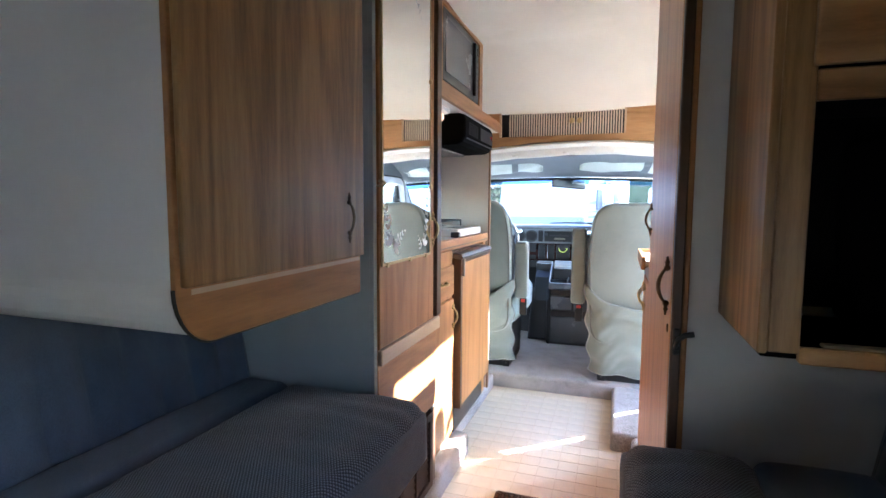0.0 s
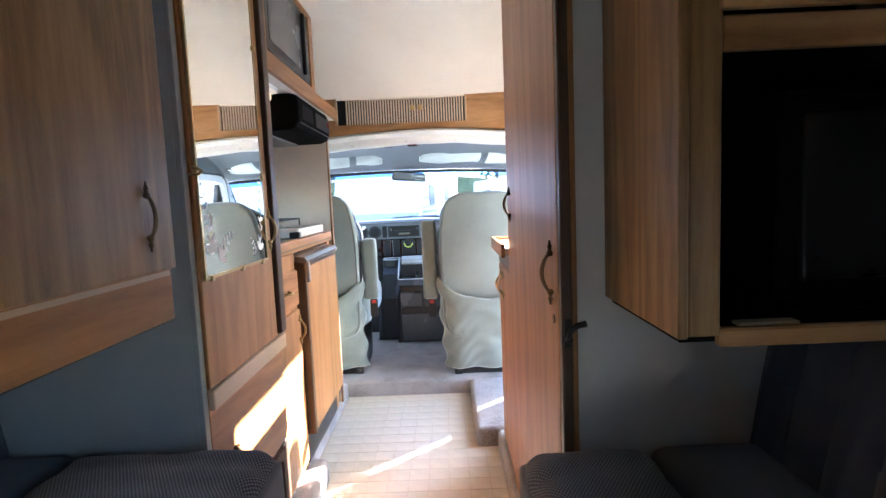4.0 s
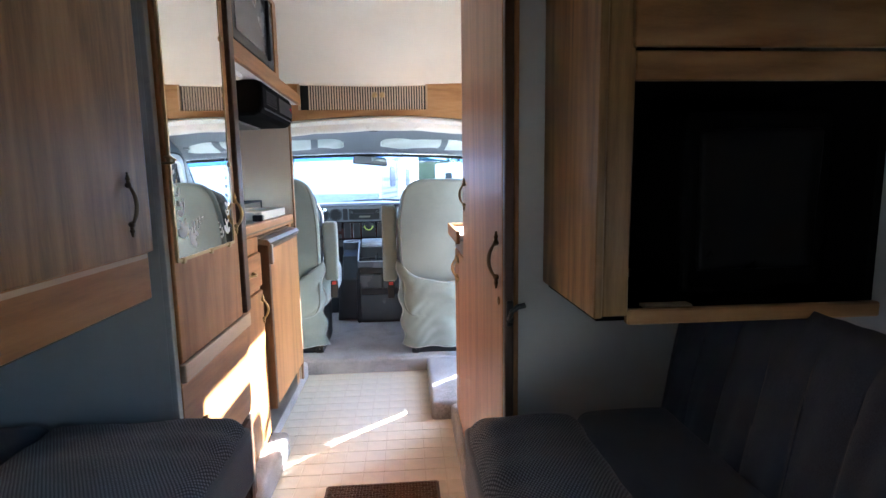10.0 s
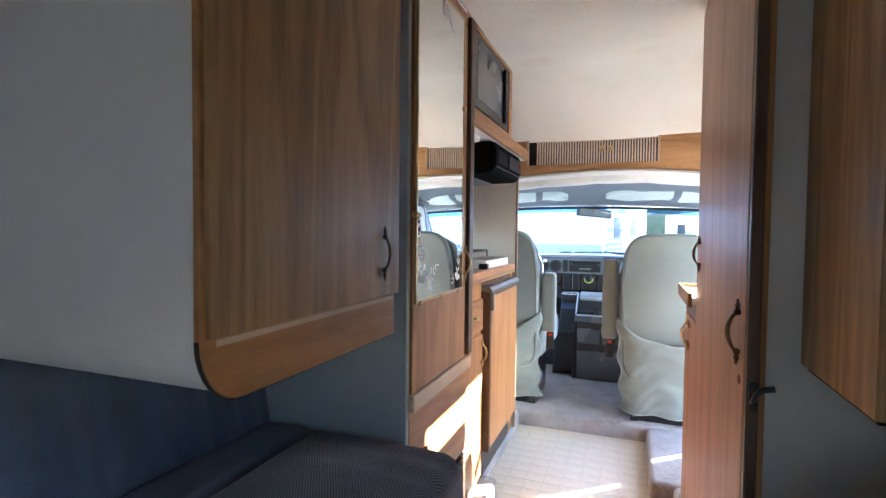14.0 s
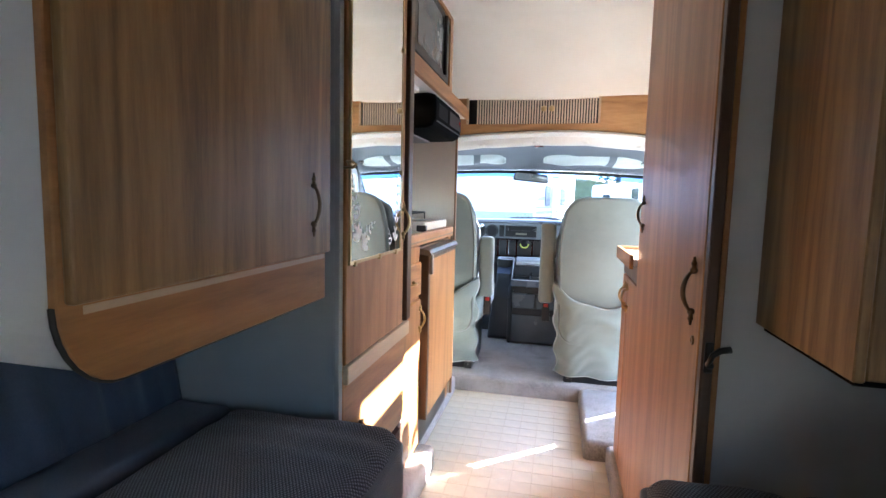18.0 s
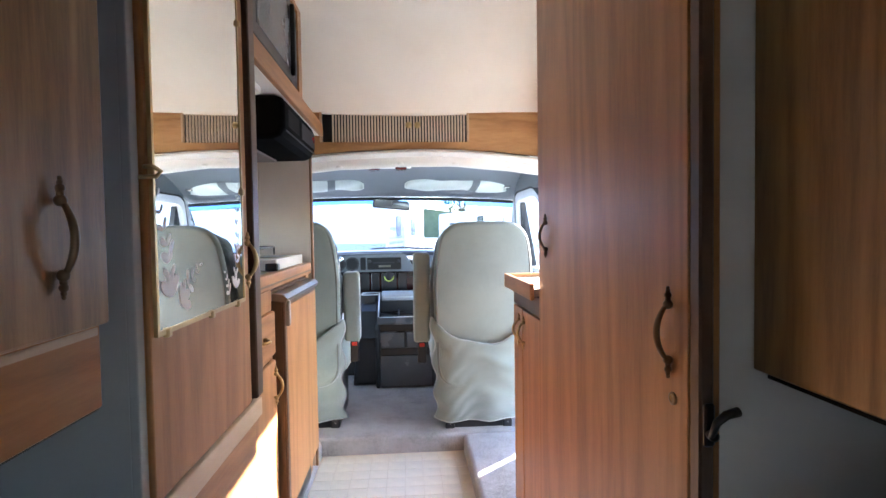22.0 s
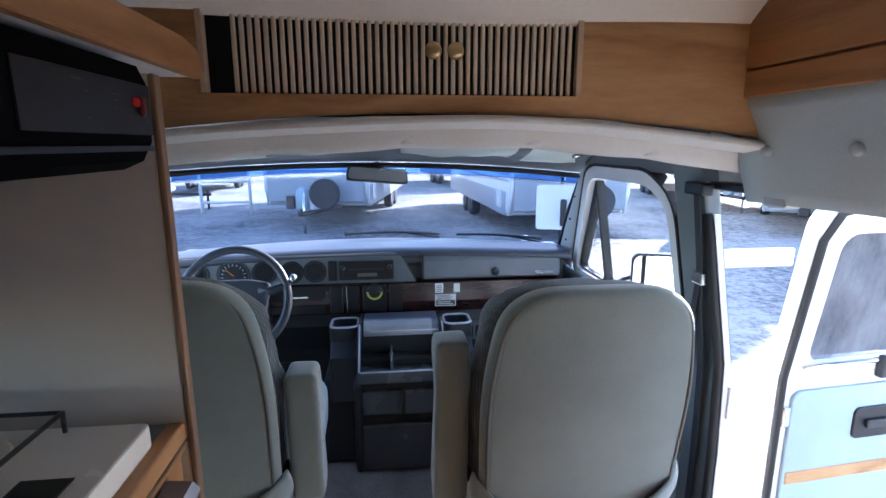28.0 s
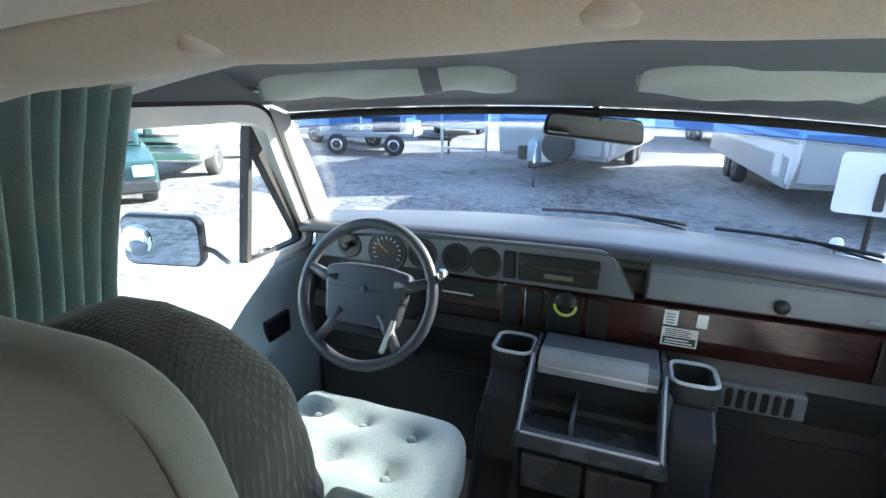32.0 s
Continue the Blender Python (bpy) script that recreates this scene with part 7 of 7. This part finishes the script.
# low flatbed trailer with boxes
u = thing("flatbed_trailer", (-8.0, 18.51, GZ), "low grey flatbed trailer loaded with dark boxes", "trailer")
um = Matrix.Translation((-8.0, 18.51, GZ)) @ pose(0, 0, 0, 0, 0, 14)
part("deck", turned(um)(box(-1.5, 1.5, -1.0, 1.0, 0.55, 0.68, 0.02)), GREYCLAD, u)
for x in (-0.9, 0.9):
    wheel(u, um @ Matrix.Translation((x, -1.0, 0.32)) @ pose(0, 0, 0, 0, 0, 90), 0.32, 0.2)
part("side_rail", turned(um)(rod([(-1.5, -1.0, 0.68), (-1.5, -1.0, 1.2), (1.5, -1.0, 1.2), (1.5, -1.0, 0.68)], 0.03, 6)), GREYCLAD, u)
part("crate", turned(um)(box(-1.3, -0.5, -0.6, 0.5, 0.68, 1.25, 0.02)), GREYCLAD, u)
part("crate", turned(um)(box(0.1, 1.0, -0.5, 0.6, 0.68, 1.45, 0.02)), DASHTOP, u)
part("drawbar", turned(um)(rod([(1.5, 0, 0.5), (2.6, 0, 0.45)], 0.05, 6)), BLACK, u)
part("stand", turned(um)(rod([(2.5, 0, 0.0), (2.5, 0, 0.6)], 0.04, 6)), BLACK, u)
# loading ramp
rp = thing("loading_ramp", (-4.6, 17.686, GZ), "white tubular loading frame", "frame")
for x in (-5.3, -3.95):
    part("post", rod([(x, 17.768, GZ), (x, 17.686, GZ + 1.9)], 0.05, 6), WHITEPAINT, rp)
part("cross_bar", rod([(-5.3, 17.727, GZ + 0.95), (-3.95, 17.727, GZ + 0.95)], 0.05, 6), WHITEPAINT, rp)
part("cross_bar", rod([(-5.3, 17.727, GZ + 0.35), (-3.95, 17.727, GZ + 0.35)], 0.04, 6), WHITEPAINT, rp)
part("panel", box(-5.28, -3.97, 17.735, 17.768, GZ + 1.0, GZ + 1.9, 0.01), GREYCLAD, rp)


def vehicle(kind, at, yaw, paint, label, length=5.3, width=1.9):
    """A parked pickup or car; its nose looks along -y of its own frame."""
    m = Matrix.Translation((*at, GZ)) @ pose(0, 0, 0, 0, 0, yaw)
    g = thing(kind, (*at, GZ), label, "pickup" if kind == "pickup_truck" else "car", "parked cars")
    w = width / 2
    up = 0.16 if kind == "pickup_truck" else 0.0
    if kind == "pickup_truck":
        low = soften([(0.0, 0.45), (length, 0.5), (length, 1.12), (3.1, 1.12), (1.55, 1.14), (0.10, 1.05)], 0.08)
        cab = soften([(1.35, 1.10), (3.15, 1.10), (3.0, 1.80), (2.0, 1.82)], 0.12)
        glass_ = soften([(1.52, 1.16), (3.02, 1.16), (2.90, 1.70), (2.05, 1.72)], 0.08)
    else:
        low = soften([(0.0, 0.30), (length, 0.32), (length, 0.90), (length - 0.9, 0.98), (1.3, 0.96), (0.08, 0.78)], 0.10)
        cab = soften([(1.1, 0.94), (length - 0.7, 0.94), (length - 1.35, 1.42), (1.95, 1.44)], 0.14)
        glass_ = soften([(1.30, 0.98), (length - 0.9, 0.98), (length - 1.45, 1.36), (2.0, 1.37)], 0.08)
    part("body", turned(m)(prism(low, 'x', -w, w, 0.05, 3)), paint, g)
    part("cabin", turned(m)(prism(cab, 'x', -w + 0.10, w - 0.10, 0.06, 3)), paint, g)
    part("side_window", turned(m)(prism(glass_, 'x', w - 0.105, w - 0.09)), SMOKE, g)
    part("side_window", turned(m)(prism(glass_, 'x', -w + 0.09, -w + 0.105)), SMOKE, g)
    if kind == "pickup_truck":
        part("windscreen", turned(m)(prism([(1.46, 1.18), (2.0, 1.74), (1.985, 1.76), (1.44, 1.20)], 'x', -w + 0.2, w - 0.2)), SMOKE, g)
        part("bumper", turned(m)(box(-w, w, -0.14, 0.03, 0.42, 0.66, 0.05, 2)), STEEL, g)
        part("grille", turned(m)(box(-0.55, 0.55, -0.03, 0.03, 0.70, 1.02, 0.03)), STEEL, g)
        for z in (0.76, 0.92):
            part("grille_bar", turned(m)(box(-0.5, 0.5, -0.045, -0.025, z, z + 0.07, 0.01)), BLACK, g)
    else:
        part("windscreen", turned(m)(prism([(1.18, 1.0), (1.93, 1.40), (1.92, 1.42), (1.16, 1.02)], 'x', -w + 0.2, w - 0.2)), SMOKE, g)
        part("bumper", turned(m)(box(-w + 0.03, w - 0.03, -0.06, 0.05, 0.30, 0.52, 0.05, 2)), DASH, g)
        part("grille", turned(m)(box(-0.4, 0.4, -0.03, 0.03, 0.58, 0.70, 0.02)), BLACK, g)
    zl = 0.86 if kind == "pickup_truck" else 0.64
    for sx in (-1, 1):
        part("headlight", turned(m)(box(sx * (w - 0.22) - 0.15, sx * (w - 0.22) + 0.15, -0.02, 0.06, zl - 0.08, zl + 0.10, 0.03, 2)), COUNTER_W, g)
        part("wing_mirror", turned(m)(box(sx * (w + 0.08) - 0.08, sx * (w + 0.08) + 0.08, 1.62, 1.70, 1.06 + up, 1.22 + up, 0.03)), paint, g)
        for yy in (0.95, length - 1.1):
            wheel(g, m @ Matrix.Translation((sx * (w - 0.10), yy, 0.36 if kind == "pickup_truck" else 0.31)), 0.37 if kind == "pickup_truck" else 0.31)
    return g


SILVER = plain("silver_car_paint", (0.50, 0.51, 0.53), 0.25, 0.4, spread=0.04, bumps=0)
GREENCAR = plain("dark_green_car_paint", (0.03, 0.08, 0.075), 0.2, 0.2, spread=0.05, bumps=0)
vehicle("pickup_truck", (-9.4, 11.43), 28, SILVER, "silver pickup truck facing the van")
vehicle("car", (-7.6, 8.72), 55, GREENCAR, "dark green car beside the pickup", 4.6, 1.75)
vehicle("pickup_truck", (-12.6, 16.04), 60, WHITEPAINT, "white pickup truck in the sun")
vehicle("car", (-14.5, 6.58), -80, WHITEPAINT, "white car across the drive", 4.7, 1.8)
vehicle("car", (-12.2, 21.06), -95, SILVER, "silver car at the far side", 4.6, 1.75)

# white board on a post in front of the van
sg = thing("sign_board", (2.75, 10.529, GZ), "white square board on a dark post", "sign")
part("post", rod([(2.75, 10.554, GZ), (2.75, 10.554, GZ + 1.45)], 0.035, 8), BLACK, sg)
part("board", turned(pose(2.75, 10.521, 0.35, 0, 0, -14))(prism(rounded(-0.42, 0.42, -0.36, 0.36, 0.06), 'y', -0.02, 0.02, 0.006)), WHITEPAINT, sg)
part("bracket", turned(pose(2.75, 10.480, 0.35, 0, 0, -14))(box(-0.05, 0.05, -0.04, 0.0, -0.30, 0.14, 0.02)), BLACK, sg)
mk = thing("marker_ball", (0.70, 5.43, 0.72), "small red and white marker ball on the bonnet", "marker")
part("stalk", rod([(0.70, 5.43, 0.735), (0.70, 5.43, 0.80)], 0.004, 6), BLACK, mk)
part("ball", lathe([(0.002, -0.022), (0.016, -0.016), (0.022, 0.0), (0.016, 0.016), (0.002, 0.022)], (0.70, 5.43, 0.82), 14), WHITEPAINT, mk)

# distance: a row of trees and a low hill behind the yard
LEAF = cloth("dry_green_foliage", (0.04, 0.055, 0.02), (0.11, 0.13, 0.06), 3, bumps=0.6, blotch=0.5, sheen=0)
BARK = plain("grey_brown_bark", (0.12, 0.09, 0.07), 0.9, spread=0.3)


def tree(at, h, seed):
    """A trunk with limbs and a crown of many small leaf clumps."""
    rnd = random.Random(seed)
    g = thing("tree", (*at, GZ), "leafy tree behind the yard", "tree", "trees behind the yard")
    x, y = at
    bm = rod([(x, y, GZ), (x + 0.1, y, GZ + h * 0.3), (x - 0.05, y + 0.1, GZ + h * 0.62)], [h * 0.035, h * 0.026, h * 0.012], 8)
    for k in range(7):
        a = rnd.random() * 6.28
        z0 = GZ + h * rnd.uniform(0.28, 0.55)
        rod([(x, y, z0), (x + h * 0.12 * math.cos(a), y + h * 0.12 * math.sin(a), z0 + h * 0.12), (x + h * 0.22 * math.cos(a), y + h * 0.22 * math.sin(a), z0 + h * 0.2)], [h * 0.012, h * 0.008, h * 0.003], 6, bm)
    part("trunk", bm, BARK, g)
    bm = bmesh.new()
    for k in range(420):
        a, q, e_ = rnd.random() * 6.28, rnd.random() ** 0.5, rnd.uniform(-1, 1)
        r_ = h * 0.30 * q * math.sqrt(max(0.05, 1 - e_ * e_)) * rnd.uniform(0.8, 1.15)
        c_ = Vector((x + r_ * math.cos(a), y + r_ * math.sin(a), GZ + h * 0.66 + h * 0.33 * e_))
        s_ = h * rnd.uniform(0.018, 0.045)
        n_ = Vector((rnd.gauss(0, 1), rnd.gauss(0, 1), rnd.gauss(0, 1))).normalized()
        t1 = n_.orthogonal().normalized()
        t2 = n_.cross(t1)
        bm.faces.new([bm.verts.new(c_ + s_ * (t1 * math.cos(b_) + t2 * math.sin(b_) * 0.7) * rnd.uniform(0.6, 1.2)) for b_ in (0, 1.2, 2.4, 3.7, 5.0)])
    part("crown", bm, LEAF, g)


for i_, (tx, ty, th) in enumerate(((-34, 62, 9), (-25, 70, 11), (-15, 66, 8), (-4, 74, 12), (7, 68, 9), (17, 72, 10), (28, 64, 9), (40, 60, 11), (-46, 40, 10), (-52, 22, 9), (50, 36, 10), (-44, 6, 8))):
    tree((tx, ty), th, i_)


def shade_poplar(at, h, seed):
    """A slender column of leaves on a thin trunk, added to cast shade."""
    rnd = random.Random(seed)
    x, y = at
    g = thing("tree", (x, y, GZ), "tall slender poplar added out of view to shade the driver's seat", "tree", "trees behind the yard")
    part("trunk", rod([(x, y, GZ), (x, y, GZ + h * 0.5), (x, y, GZ + h)], [0.12, 0.08, 0.02], 8), BARK, g)
    bm = bmesh.new()
    for k in range(2000):
        a, q = rnd.random() * 6.28, rnd.random() ** 0.5
        z = GZ + h * rnd.uniform(0.25, 1.0)
        r_ = 0.46 * q
        c_ = Vector((x + r_ * math.cos(a), y + r_ * math.sin(a), z))
        n_ = Vector((rnd.uniform(-1, 1), rnd.uniform(-1, 1), rnd.uniform(-0.5, 1))).normalized()
        t1 = n_.orthogonal().normalized()
        t2 = n_.cross(t1)
        bm.faces.new([bm.verts.new(c_ + 0.09 * (t1 * math.cos(b_) + t2 * math.sin(b_) * 0.7)) for b_ in (0, 1.2, 2.4, 3.7, 5.0)])
    part("crown", bm, LEAF, g)


# added out of view: its crown breaks up the sun on the driver's seat
shade_poplar((14.0, 16.14), 10.529, 77)
structure("backdrop_hill", grid(lambda u, v: Vector((-260 + 520 * u, 123 + 33 * math.sin(3 * u), GZ + (9 + 5 * math.sin(7 * u) + 3 * math.sin(17 * u)) * v)), 60, 2), LEAF, "low wooded hill on the horizon", "hill")

# ---- floor tiles and doormat ----
TILE = 0.0762
gap = 0.0012


def tile_data():
    bm = box(-TILE / 2 + gap, TILE / 2 - gap, -TILE / 2 + gap, TILE / 2 - gap, -0.006, 0.0, 0.0006, 1)
    me = bpy.data.meshes.new("tile")
    bm.to_mesh(me)
    bm.free()
    me.materials.append(VINYL)
    return me


tile_mesh = tile_data()
for i in range(10):
    for j in range(29):
        x, y = -0.416 + TILE * (i + 0.5), 3.727 - TILE * (j + 0.5)
        if x > 0.34:
            continue
        ob = new("tile", tile_mesh)
        ob.location = (x, y, 0.0)
        ob.parent = floor
dm_ = thing("doormat", (0.045, 2.385, 0.0), "brown ribbed doormat lying on the vinyl floor", "doormat")
part("backing", prism(rounded(-0.155, 0.240, 2.135, 2.653, 0.012), 'z', 0.0005, 0.006), MAT, dm_)


def loop_row(rnd):
    """One row of woven loops: small uneven lumps side by side."""
    verts, faces = [], []
    for j in range(34):
        x0 = -0.1895 + j * 0.01115 + rnd.uniform(-0.0008, 0.0008)
        w, d, hgt = 0.0054, 0.0056 + rnd.uniform(-0.0006, 0.0006), 0.0062 + rnd.uniform(-0.0018, 0.0018)
        n = len(verts)
        cx, cy = x0 + 0.0055, rnd.uniform(-0.0007, 0.0007)
        for q, z in ((1.0, 0.0), (0.95, 0.6), (0.45, 1.0)):
            verts += [(cx + sx * w * q, cy + sy * d * q, z * hgt) for sx, sy in ((-1, -1), (1, -1), (1, 1), (-1, 1))]
        for lv in (0, 4):
            faces += [(n + lv + k, n + lv + (k + 1) % 4, n + lv + 4 + (k + 1) % 4, n + lv + 4 + k) for k in range(4)]
        faces.append((n + 8, n + 9, n + 10, n + 11))
    me = bpy.data.meshes.new("rib")
    me.from_pydata(verts, [], faces)
    me.shade_smooth()
    me.materials.append(MAT)
    return me


rnd_ = random.Random(8)
rows_of_loops = [loop_row(rnd_) for _ in range(6)]
for k in range(39):
    ob = new("rib", rows_of_loops[rnd_.randrange(6)])
    ob.location = (-0.0025, 2.1485 + k * 0.0129 - 2.385, 0.005)
    ob.parent = dm_
